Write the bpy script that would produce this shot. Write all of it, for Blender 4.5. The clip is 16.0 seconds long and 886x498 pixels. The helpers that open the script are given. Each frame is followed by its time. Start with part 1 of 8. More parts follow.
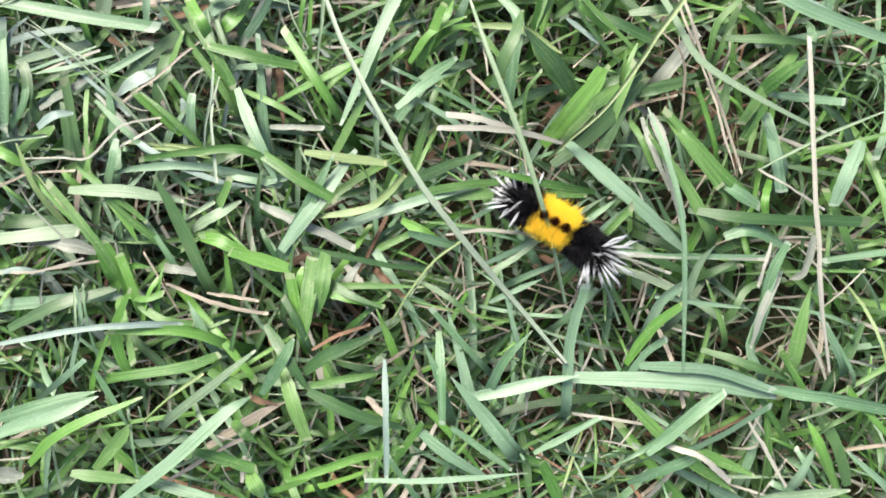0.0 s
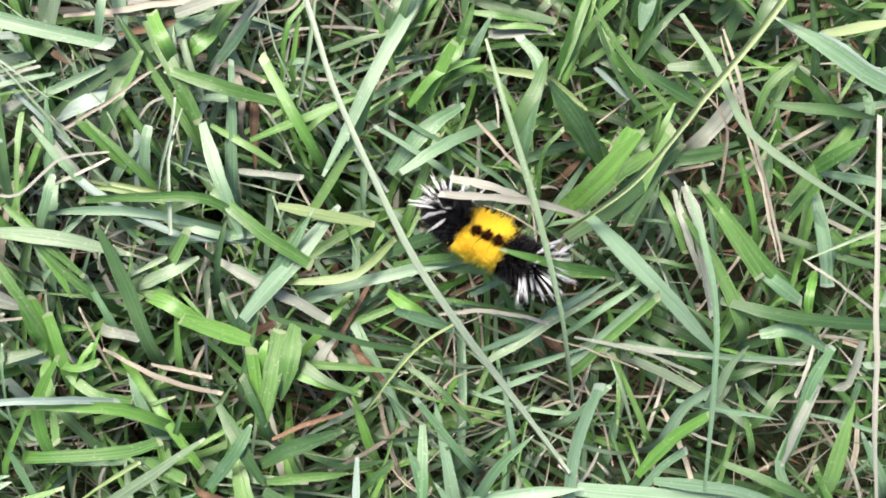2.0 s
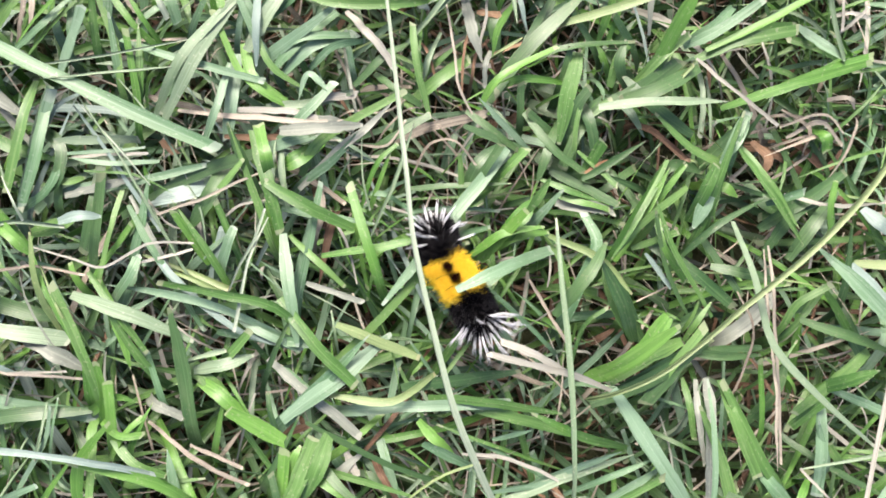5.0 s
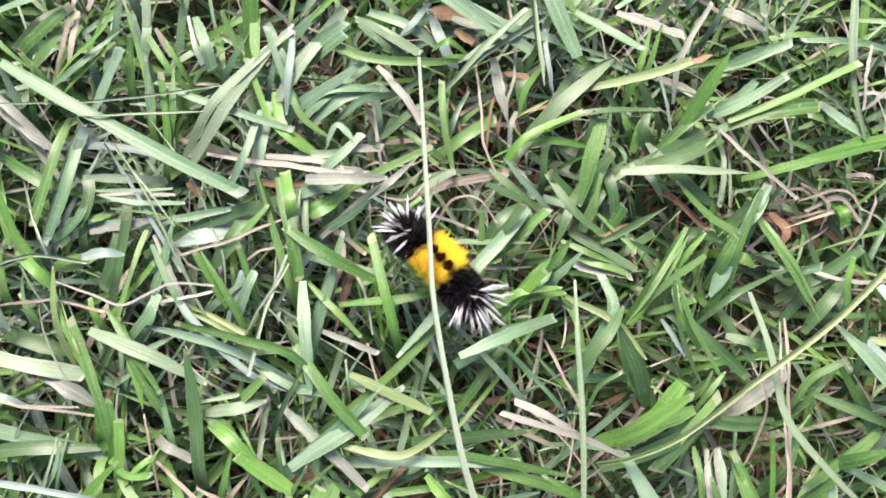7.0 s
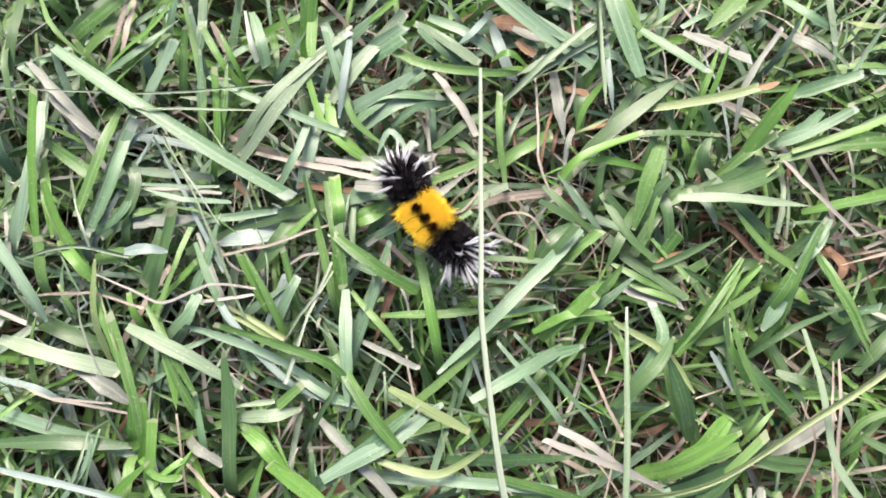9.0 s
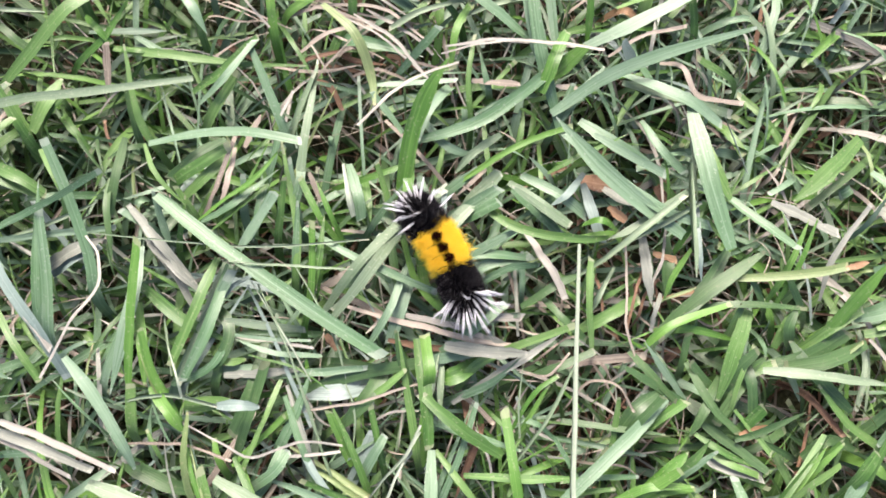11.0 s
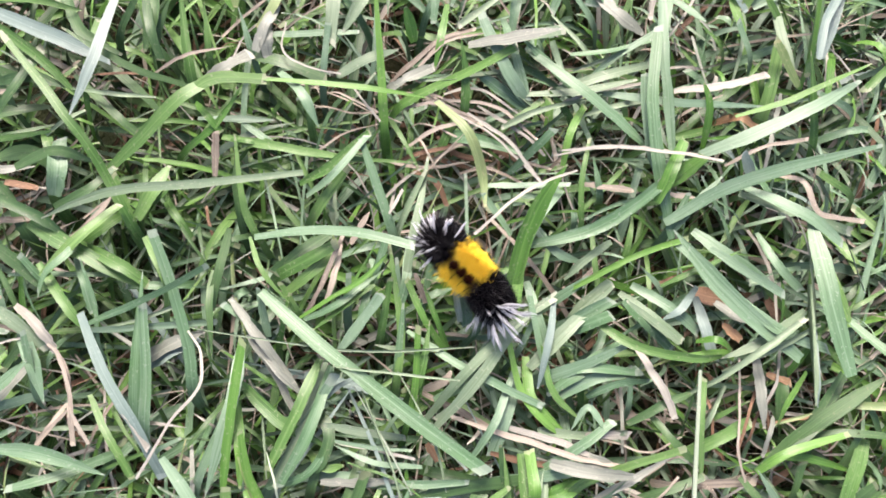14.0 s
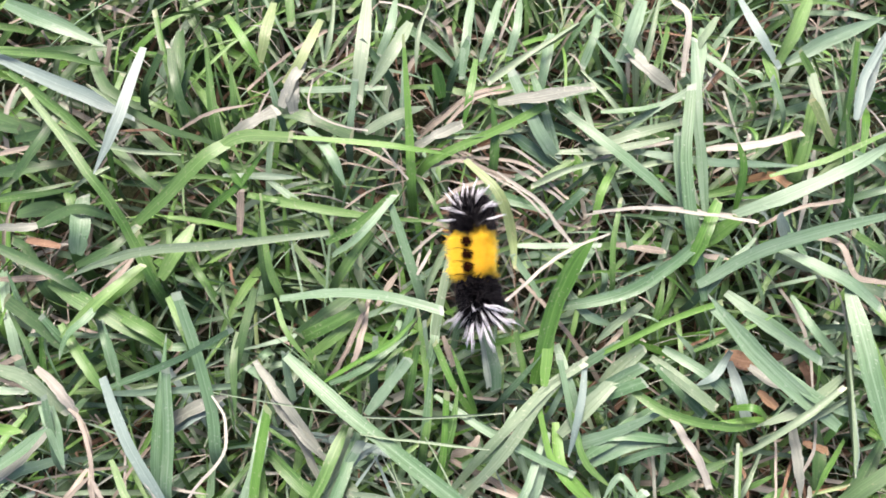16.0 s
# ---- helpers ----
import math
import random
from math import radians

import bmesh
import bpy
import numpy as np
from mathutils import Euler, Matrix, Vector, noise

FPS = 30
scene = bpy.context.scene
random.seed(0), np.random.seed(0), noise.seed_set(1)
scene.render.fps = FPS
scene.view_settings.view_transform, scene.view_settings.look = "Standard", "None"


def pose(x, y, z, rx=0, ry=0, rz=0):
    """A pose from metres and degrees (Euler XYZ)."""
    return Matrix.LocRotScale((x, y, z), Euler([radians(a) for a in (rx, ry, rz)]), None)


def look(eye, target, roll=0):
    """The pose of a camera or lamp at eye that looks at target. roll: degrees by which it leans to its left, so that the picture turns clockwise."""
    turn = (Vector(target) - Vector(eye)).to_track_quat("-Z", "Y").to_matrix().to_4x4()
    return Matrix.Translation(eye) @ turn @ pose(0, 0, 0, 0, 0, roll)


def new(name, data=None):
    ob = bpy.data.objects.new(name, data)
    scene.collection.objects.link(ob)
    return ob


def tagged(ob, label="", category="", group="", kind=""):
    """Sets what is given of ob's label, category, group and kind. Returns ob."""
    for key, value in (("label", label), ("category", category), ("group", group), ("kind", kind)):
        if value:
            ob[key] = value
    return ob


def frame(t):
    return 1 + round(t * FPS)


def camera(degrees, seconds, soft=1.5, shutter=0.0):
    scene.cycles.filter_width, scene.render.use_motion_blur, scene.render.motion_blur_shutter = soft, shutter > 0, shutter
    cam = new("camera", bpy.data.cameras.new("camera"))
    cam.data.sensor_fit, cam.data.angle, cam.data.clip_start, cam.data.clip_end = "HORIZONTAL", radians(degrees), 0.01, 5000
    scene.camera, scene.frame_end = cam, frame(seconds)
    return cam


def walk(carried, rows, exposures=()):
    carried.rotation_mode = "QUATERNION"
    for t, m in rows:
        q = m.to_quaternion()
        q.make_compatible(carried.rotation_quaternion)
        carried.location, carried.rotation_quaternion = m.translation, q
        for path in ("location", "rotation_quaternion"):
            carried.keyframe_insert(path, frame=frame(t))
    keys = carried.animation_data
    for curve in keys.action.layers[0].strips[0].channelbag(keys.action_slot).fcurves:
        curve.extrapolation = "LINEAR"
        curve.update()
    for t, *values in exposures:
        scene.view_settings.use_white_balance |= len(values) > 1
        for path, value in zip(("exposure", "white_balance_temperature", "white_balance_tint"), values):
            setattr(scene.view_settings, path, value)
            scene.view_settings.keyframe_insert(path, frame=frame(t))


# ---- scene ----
import collections
import itertools

cam = camera(55.03, 16.0, soft=1.75)
# seconds, place in metres, turn in degrees: a hand-held camera looking down on the turf
ROWS = [
    (0, -0.0005, 0.0017, 0.2157, 4.68, 0.11, -0.62),
    (0.5, -0.0061, 0.0058, 0.2163, 4.02, 0.14, 0.44),
    (1, -0.0078, 0.0155, 0.2136, 4.67, -0.25, 0.21),
    (1.5, -0.0071, 0.0184, 0.2092, 5.25, -0.58, 0.93),
    (2, -0.0061, 0.0221, 0.1868, 4.07, -2.30, 2.95),
    (2.5, -0.0079, 0.0242, 0.1882, 4.03, -2.65, 4.19),
    (3, -0.0119, 0.0291, 0.1933, 4.62, -3.82, 6.27),
    (3.5, -0.0148, 0.0332, 0.1949, 4.40, -4.01, 8.79),
    (4, -0.0177, 0.0377, 0.1993, 5.03, -4.31, 10.82),
    (4.5, -0.0196, 0.0391, 0.2011, 5.37, -4.04, 12.38),
    (4.7, -0.0219, 0.0417, 0.2018, 5.44, -3.98, 13.33),
    (6.8, -0.0251, 0.0446, 0.2047, 7.80, -3.76, 17.50),
    (7, -0.0265, 0.0440, 0.2041, 8.31, -3.91, 17.65),
    (7.5, -0.0282, 0.0449, 0.2022, 8.27, -3.54, 18.40),
    (8, -0.0285, 0.0455, 0.2018, 8.28, -3.67, 18.92),
    (8.5, -0.0325, 0.0461, 0.2001, 7.93, -3.52, 20.50),
    (9, -0.0345, 0.0462, 0.1995, 7.82, -3.34, 21.35),
    (9.5, -0.0387, 0.0515, 0.1996, 8.24, -3.17, 21.57),
    (9.7, -0.0420, 0.0545, 0.2005, 8.94, -2.86, 21.98),
    (11.8, -0.0705, 0.0684, 0.2050, 9.57, -3.68, 24.79),
    (12, -0.0712, 0.0678, 0.2038, 10.19, -3.65, 24.84),
    (12.5, -0.0782, 0.0683, 0.2009, 9.92, -2.88, 25.81),
    (13, -0.0799, 0.0693, 0.1999, 10.51, -2.63, 26.00),
    (13.5, -0.0849, 0.0729, 0.2023, 10.85, -2.88, 26.72),
    (14, -0.0900, 0.0752, 0.2013, 10.73, -2.62, 27.30),
    (14.5, -0.0961, 0.0759, 0.2006, 10.64, -2.38, 27.82),
    (15, -0.0959, 0.0767, 0.2010, 10.89, -2.62, 27.41),
    (15.5, -0.0984, 0.0808, 0.2017, 11.62, -2.80, 27.90),
    (16, -0.0997, 0.0829, 0.1995, 11.61, -2.32, 27.72),
]
walk(cam, [(t, pose(x, y, z, rx, ry, rz)) for t, x, y, z, rx, ry, rz in ROWS], exposures=[(0, 1.02, 6650, 5.5), (0.5, 1.06, 6680, 6), (2, 1.02, 6740, 7), (2.5, 0.84, 6760, 8), (3, 0.73, 6780, 9), (3.5, 0.89, 6760, 10), (4, 1.05, 6750, 10.5), (7, 1.09, 6740, 15), (16, 1.04, 6720, 18)])

# ---- world, sun, exposure ----
world = bpy.data.worlds.new("world")
scene.world = world
world.use_nodes = True
wn, wl = world.node_tree.nodes, world.node_tree.links
sky = wn.new("ShaderNodeTexSky")
sky.sky_type, sky.sun_disc = "NISHITA", False
sky.sun_elevation, sky.sun_rotation = radians(50), radians(-35)
sky.dust_density, sky.air_density = 4.0, 1.0
wn["Background"].inputs["Strength"].default_value = 0.15
wl.new(sky.outputs["Color"], wn["Background"].inputs["Color"])

sun = new("sun", bpy.data.lights.new("sun", "SUN"))
sun.data.energy, sun.data.angle, sun.data.color = 4.0, radians(25), (1.0, 0.955, 0.885)
sun.matrix_world = look((-0.57 * 3, 0.82 * 3, 3.6), (0, 0, 0))


# ---- materials ----
def shader(name):
    m = bpy.data.materials.new(name)
    m.use_nodes = True
    nt = m.node_tree
    return m, nt.nodes, nt.links, nt.nodes["Principled BSDF"]


def math_node(n, l, op, a, b=None, clamp=False):
    q = n.new("ShaderNodeMath")
    q.operation, q.use_clamp = op, clamp
    for i, v in enumerate((a, b)):
        if v is None:
            continue
        if isinstance(v, (int, float)):
            q.inputs[i].default_value = v
        else:
            l.new(v, q.inputs[i])
    return q.outputs[0]


def mix_color(n, l, fac, a, b, blend="MIX"):
    q = n.new("ShaderNodeMix")
    q.data_type, q.blend_type = "RGBA", blend
    for key, v in ((0, fac), (6, a), (7, b)):
        if isinstance(v, (int, float)):
            q.inputs[key].default_value = v
        elif isinstance(v, tuple):
            q.inputs[key].default_value = (*v, 1)
        else:
            l.new(v, q.inputs[key])
    return q.outputs[2]


def ramp(n, l, fac, *stops):
    q = n.new("ShaderNodeValToRGB")
    e = q.color_ramp.elements
    while len(e) < len(stops):
        e.new(0.5)
    for k, (at, c) in zip(e, stops):
        k.position, k.color = at, (*c, 1)
    l.new(fac, q.inputs[0])
    return q.outputs[0]


def noise_node(n, l, scale, detail=3.0, coord=None):
    q = n.new("ShaderNodeTexNoise")
    q.inputs["Scale"].default_value, q.inputs["Detail"].default_value = scale, detail
    if coord is not None:
        l.new(coord, q.inputs["Vector"])
    return q.outputs["Fac"]


def leaf_material(name, dark, light, tip, rough=0.42, see_through=0.25, dry=0.0, veins=0.14):
    """A grass leaf: fine veins along it, a paler midrib, blotches, worn tips, some light coming through."""
    m, n, l, p = shader(name)
    uv = n.new("ShaderNodeUVMap").outputs[0]
    split = n.new("ShaderNodeSeparateXYZ")
    l.new(uv, split.inputs[0])
    across, along = split.outputs[0], split.outputs[1]
    island = n.new("ShaderNodeNewGeometry").outputs["Random Per Island"]
    each = n.new("ShaderNodeObjectInfo").outputs["Random"]
    rnd = math_node(n, l, "FRACT", math_node(n, l, "ADD", island, each))
    place = n.new("ShaderNodeTexCoord").outputs["Object"]
    blotch = noise_node(n, l, 160, 4, place)
    speck = noise_node(n, l, 1400, 2, place)
    tone = math_node(n, l, "ADD", math_node(n, l, "MULTIPLY", rnd, 0.65), math_node(n, l, "MULTIPLY", blotch, 0.5), True)
    tone = math_node(n, l, "SUBTRACT", tone, 0.1, True)
    col = ramp(n, l, tone, (0.05, dark), (0.55, tuple(0.5 * (a + b) for a, b in zip(dark, light))), (1.0, light))
    stretch = n.new("ShaderNodeCombineXYZ")
    l.new(math_node(n, l, "MULTIPLY", across, 7.0), stretch.inputs[0])
    l.new(math_node(n, l, "MULTIPLY", along, 1.6), stretch.inputs[1])
    l.new(math_node(n, l, "MULTIPLY", rnd, 90.0), stretch.inputs[2])
    streak = noise_node(n, l, 1.0, 4, stretch.outputs[0])
    dull = math_node(n, l, "MULTIPLY", math_node(n, l, "SUBTRACT", streak, 0.51, True), 2.6, True)
    col = mix_color(n, l, dull, col, tuple(0.55 * c for c in dark))
    bright = math_node(n, l, "MULTIPLY", math_node(n, l, "SUBTRACT", 0.47, streak, True), 2.0, True)
    col = mix_color(n, l, bright, col, tuple(min(1.0, 1.06 * c + 0.01) for c in light))
    vein = math_node(n, l, "SINE", math_node(n, l, "MULTIPLY", across, 46.0))
    vein01 = math_node(n, l, "MULTIPLY_ADD", vein, 0.5)
    vein01.node.inputs[2].default_value = 0.5
    col = mix_color(n, l, math_node(n, l, "MULTIPLY", math_node(n, l, "MULTIPLY", vein01, blotch), veins), col, tuple(0.45 * c for c in dark))
    rib = math_node(n, l, "SUBTRACT", 1.0, math_node(n, l, "MULTIPLY", math_node(n, l, "ABSOLUTE", math_node(n, l, "SUBTRACT", across, 0.5)), 14.0), True)
    col = mix_color(n, l, math_node(n, l, "MULTIPLY", rib, 0.28), col, tuple(min(1, 1.25 * c + 0.02) for c in light))
    worn = math_node(n, l, "GREATER_THAN", math_node(n, l, "ADD", along, math_node(n, l, "MULTIPLY", blotch, 0.10)), 1.015)
    col = mix_color(n, l, math_node(n, l, "MULTIPLY", worn, 0.5), col, tip)
    patchy = n.new("ShaderNodeCombineXYZ")
    l.new(math_node(n, l, "MULTIPLY", across, 2.0), patchy.inputs[0])
    l.new(math_node(n, l, "MULTIPLY", along, 5.0), patchy.inputs[1])
    l.new(math_node(n, l, "MULTIPLY_ADD", rnd, 70.0), patchy.inputs[2])
    pale = math_node(n, l, "MULTIPLY", math_node(n, l, "SUBTRACT", noise_node(n, l, 1.3, 5, patchy.outputs[0]), 0.54, True), 4.0, True)
    col = mix_color(n, l, math_node(n, l, "MULTIPLY", pale, 0.28), col, tuple(0.5 * (a + b) for a, b in zip(light, tip)))
    scuff = math_node(n, l, "GREATER_THAN", speck, 0.66)
    col = mix_color(n, l, math_node(n, l, "MULTIPLY", scuff, 0.32), col, tip)
    l.new(col, p.inputs["Base Color"])
    l.new(math_node(n, l, "ADD", math_node(n, l, "MULTIPLY", blotch, 0.22), rough - 0.03), p.inputs["Roughness"])
    p.inputs["Specular IOR Level"].default_value = 0.55
    p.inputs["Sheen Weight"].default_value = 0.04
    b = n.new("ShaderNodeBump")
    b.inputs["Strength"].default_value, b.inputs["Distance"].default_value = 0.24, 0.00022
    l.new(math_node(n, l, "ADD", math_node(n, l, "MULTIPLY", vein01, 3.0 * veins), math_node(n, l, "MULTIPLY", blotch, 1.5 + 2 * dry)), b.inputs["Height"])
    l.new(b.outputs[0], p.inputs["Normal"])
    thin = n.new("ShaderNodeBsdfTranslucent")
    l.new(mix_color(n, l, 1.0, col, (1.35, 1.3, 0.5), "MULTIPLY"), thin.inputs[0])
    both = n.new("ShaderNodeMixShader")
    both.inputs[0].default_value = see_through
    l.new(p.outputs[0], both.inputs[1])
    l.new(thin.outputs[0], both.inputs[2])
    l.new(both.outputs[0], n["Material Output"].inputs[0])
    return m


TIP = (0.37, 0.36, 0.26)
LEAF = {
    "b": leaf_material("leaf_blue_green", (0.066, 0.155, 0.055), (0.195, 0.290, 0.195), (0.34, 0.38, 0.32), 0.38, 0.13),
    "g": leaf_material("leaf_green", (0.038, 0.123, 0.015), (0.165, 0.293, 0.087), TIP, 0.36, 0.23),
    "f": leaf_material("leaf_fresh", (0.058, 0.175, 0.021), (0.170, 0.342, 0.070), TIP, 0.34, 0.28),
    # dark green leaves, and the same green coloured as if shaded
    "d": leaf_material("leaf_dark_shaded", (0.028, 0.078, 0.022), (0.084, 0.164, 0.052), (0.20, 0.20, 0.13), 0.34, 0.2),
    "y": leaf_material("leaf_yellowing", (0.155, 0.238, 0.082), (0.296, 0.369, 0.170), (0.46, 0.40, 0.25), 0.38, 0.3),
    "s": leaf_material("stalk_pale", (0.128, 0.201, 0.106), (0.220, 0.287, 0.188), (0.44, 0.44, 0.35), 0.42, 0.15),
    "t": leaf_material("straw_tan", (0.154, 0.121, 0.086), (0.427, 0.379, 0.309), (0.55, 0.48, 0.37), 0.55, 0.15, 1.0),
    "w": leaf_material("straw_bleached", (0.246, 0.233, 0.193), (0.414, 0.398, 0.342), (0.50, 0.48, 0.41), 0.6, 0.15, 1.0),
    "r": leaf_material("thatch_red_brown", (0.058, 0.028, 0.014), (0.260, 0.150, 0.085), (0.36, 0.24, 0.16), 0.7, 0.1, 1.0),
    "o": leaf_material("leaf_orange", (0.270, 0.145, 0.072), (0.430, 0.290, 0.165), (0.48, 0.38, 0.24), 0.55, 0.25, 1.0),
    "v": leaf_material("leaf_silver_dry", (0.128, 0.144, 0.112), (0.271, 0.285, 0.237), (0.42, 0.42, 0.35), 0.45, 0.15, 0.4, 0.05),
    "z": leaf_material("stalk_bleached", (0.215, 0.275, 0.195), (0.365, 0.420, 0.325), (0.46, 0.47, 0.40), 0.45, 0.15),
    "p": leaf_material("leaf_pale_blue", (0.153, 0.223, 0.191), (0.256, 0.326, 0.288), (0.38, 0.44, 0.41), 0.42, 0.2),
}
KINDS = list(LEAF)


def soil_material():
    m, n, l, p = shader("soil")
    place = n.new("ShaderNodeTexCoord").outputs["Object"]
    a, b = noise_node(n, l, 90, 6, place), noise_node(n, l, 700, 4, place)
    far = noise_node(n, l, 3.0, 5, place)
    col = ramp(n, l, a, (0.3, (0.022, 0.013, 0.007)), (0.55, (0.052, 0.030, 0.016)), (0.8, (0.10, 0.060, 0.030)))
    col = mix_color(n, l, math_node(n, l, "MULTIPLY", b, 0.5), col, (0.03, 0.022, 0.016))
    col = mix_color(n, l, math_node(n, l, "MULTIPLY", far, 0.85), col, (0.034, 0.068, 0.015))
    l.new(col, p.inputs["Base Color"])
    p.inputs["Roughness"].default_value = 0.95
    bump = n.new("ShaderNodeBump")
    bump.inputs["Strength"].default_value, bump.inputs["Distance"].default_value = 0.8, 0.003
    l.new(b, bump.inputs["Height"])
    l.new(bump.outputs[0], p.inputs["Normal"])
    return m


def hair_material(name, low, high, rough=0.5, shine=0.5):
    m, n, l, p = shader(name)
    island = n.new("ShaderNodeNewGeometry").outputs["Random Per Island"]
    place = n.new("ShaderNodeTexCoord").outputs["Object"]
    patch = noise_node(n, l, 420, 2, place)
    tone = math_node(n, l, "ADD", math_node(n, l, "MULTIPLY", island, 0.6), math_node(n, l, "MULTIPLY", patch, 0.4))
    l.new(ramp(n, l, tone, (0.15, low), (0.85, high)), p.inputs["Base Color"])
    p.inputs["Roughness"].default_value = rough
    p.inputs["Specular IOR Level"].default_value = shine
    return m


SOIL = soil_material()
BLACK_HAIR = hair_material("black_hair", (0.0012, 0.0012, 0.0016), (0.004, 0.0038, 0.005), 0.85, 0.0)
GREY_HAIR = hair_material("grey_hair", (0.05, 0.05, 0.06), (0.30, 0.30, 0.32), 0.45)
WHITE_HAIR = hair_material("white_hair", (0.46, 0.46, 0.50), (0.86, 0.86, 0.87), 0.4)
SOFT_HAIR = hair_material("soft_hair", (0.010, 0.009, 0.010), (0.060, 0.055, 0.060), 0.6, 0.1)
YELLOW_HAIR = hair_material("yellow_hair", (0.90, 0.54, 0.018), (0.98, 0.78, 0.095), 0.6, 0.25)
BROWN_HAIR = hair_material("brown_black_hair", (0.010, 0.004, 0.002), (0.050, 0.016, 0.008), 0.7, 0.0)
SKIN = hair_material("dark_skin", (0.003, 0.003, 0.0035), (0.008, 0.007, 0.007), 0.8, 0.0)
HEAD_SKIN = hair_material("head_skin", (0.010, 0.010, 0.012), (0.035, 0.032, 0.032), 0.18)


# ---- builders ----
def link_mesh(name, bm, mats, parent=None, label="", smooth=True):
    me = bpy.data.meshes.new(name)
    bm.to_mesh(me)
    bm.free()
    for m in mats if isinstance(mats, list) else [mats]:
        me.materials.append(m)
    if smooth:
        me.polygons.foreach_set("use_smooth", [True] * len(me.polygons))
    ob = new(name, me)
    if parent:
        ob.parent = parent
    if label:
        tagged(ob, label)
    return ob


def spine_through(points, steps):
    """A smooth line through points (Catmull-Rom)."""
    pts = [np.array(p, float) for p in points]
    ext = [2 * pts[0] - pts[1], *pts, 2 * pts[-1] - pts[-2]]
    out = []
    for i in range(1, len(ext) - 2):
        a, b, c, d = ext[i - 1 : i + 3]
        for k in range(steps):
            u = k / steps
            out.append(0.5 * (2 * b + (c - a) * u + (2 * a - 5 * b + 4 * c - d) * u * u + (3 * b - a - 3 * c + d) * u**3))
    return np.array([*out, pts[-1]])


def leaf_rings(spine, width, thick, fold, tip, foot, twist, rng, roll=0.0, ramp=0.25, fray=0.05):
    """Vertices and uvs of a grass leaf round a spine: a thin V with a midrib. tip: 0 cut square to 1 pointed."""
    n = len(spine)
    tan = np.gradient(spine, axis=0)
    tan /= np.linalg.norm(tan, axis=1)[:, None] + 1e-12
    up = np.array([0.0, 0.0, 1.0])
    verts, uvs = [], []
    ph = rng.uniform(0, 6.28)
    side0 = None
    slant = rng.uniform(-0.9, 0.9) * (1 - tip)
    notch = rng.uniform(-0.35, 0.5) * (1 - tip)
    for i in range(n):
        u = i / (n - 1)
        side = np.cross(tan[i], up)
        if np.linalg.norm(side) < 0.15:
            side = side0 if side0 is not None else np.array([1.0, 0, 0])
        side /= np.linalg.norm(side)
        side0 = side
        nor = np.cross(side, tan[i])
        a = roll + twist * (u - 0.5) + 0.12 * math.sin(ph + 5 * u)
        s, q = side * math.cos(a) + nor * math.sin(a), nor * math.cos(a) - side * math.sin(a)
        grow = foot + (1 - foot) * min(1.0, u / ramp)
        end = 1.0 - tip * max(0.0, (u - 0.55) / 0.45) ** 1.7
        w = 0.5 * width * grow * max(end, 0.04) * (1 + 0.05 * math.sin(ph * 3 + 11 * u))
        lift = fold * w
        c = spine[i]
        ragged = w if i == n - 1 else 0.0
        wl, wr = (w * (1 + fray * (math.sin(ph * k + (7 + k) * u) + 0.6 * math.sin(ph * 2 * k + (17 + 2 * k) * u)) - 2 * fray * (rng.uniform(0, 1) > 0.93)) for k in (1.3, 2.1))
        verts += [c - s * wl + q * lift + tan[i] * ragged * slant, c + tan[i] * ragged * notch, c + s * wr + q * lift - tan[i] * ragged * slant, c - q * thick]
        uvs += [(0.0, u), (0.5, u), (1.0, u), (0.5, u)]
    return verts, uvs


def leaf_faces(n, base):
    f = []
    for i in range(n - 1):
        a, b = base + 4 * i, base + 4 * (i + 1)
        for j in range(4):
            k = (j + 1) % 4
            f.append((a + j, b + j, b + k, a + k))
    return f


def mesh_of(name, verts, faces, uvs, mats, slots=None):
    me = bpy.data.meshes.new(name)
    me.from_pydata([tuple(v) for v in verts], [], faces)
    for m in mats:
        me.materials.append(m)
    lay = me.uv_layers.new(name="UVMap")
    idx = np.empty(len(me.loops), np.int32)
    me.loops.foreach_get("vertex_index", idx)
    lay.data.foreach_set("uv", np.array(uvs, np.float32)[idx].ravel())
    if slots is not None:
        me.polygons.foreach_set("material_index", np.array(slots, np.int32))
    me.polygons.foreach_set("use_smooth", [True] * len(me.polygons))
    ends = np.empty(2 * len(me.edges), np.int32)
    me.edges.foreach_get("vertices", ends)
    ends = ends.reshape(-1, 2) % 4
    margin = (ends[:, 0] == ends[:, 1]) & (ends[:, 0] % 2 == 0)
    me.attributes.new("sharp_edge", "BOOLEAN", "EDGE").data.foreach_set("value", margin)
    return me


# ---- ground ----
def build_ground():
    """Soil to the horizon, uneven where the camera is near."""
    bm = bmesh.new()
    edges = [-60, -20, -6, -2, -0.8, *np.linspace(-0.5, 0.45, 90), 0.8, 2, 6, 20, 60]
    rows = []
    for y in edges:
        row = []
        for x in edges:
            near = max(0.0, 1 - max(abs(x + 0.05), abs(y - 0.09)) / 0.6)
            z = 0.004 * noise.noise(Vector((x * 30, y * 30, 0.3))) + 0.0025 * noise.noise(Vector((x * 95, y * 95, 4.1)))
            row.append(bm.verts.new((x, y, z * near - 0.022)))
        rows.append(row)
    for a, b in zip(rows, rows[1:]):
        for i in range(len(a) - 1):
            bm.faces.new((a[i], a[i + 1], b[i + 1], b[i]))
    return tagged(link_mesh("ground", bm, SOIL), "dark brown soil under mown lawn grass", "ground", kind="structure")


ground = build_ground()

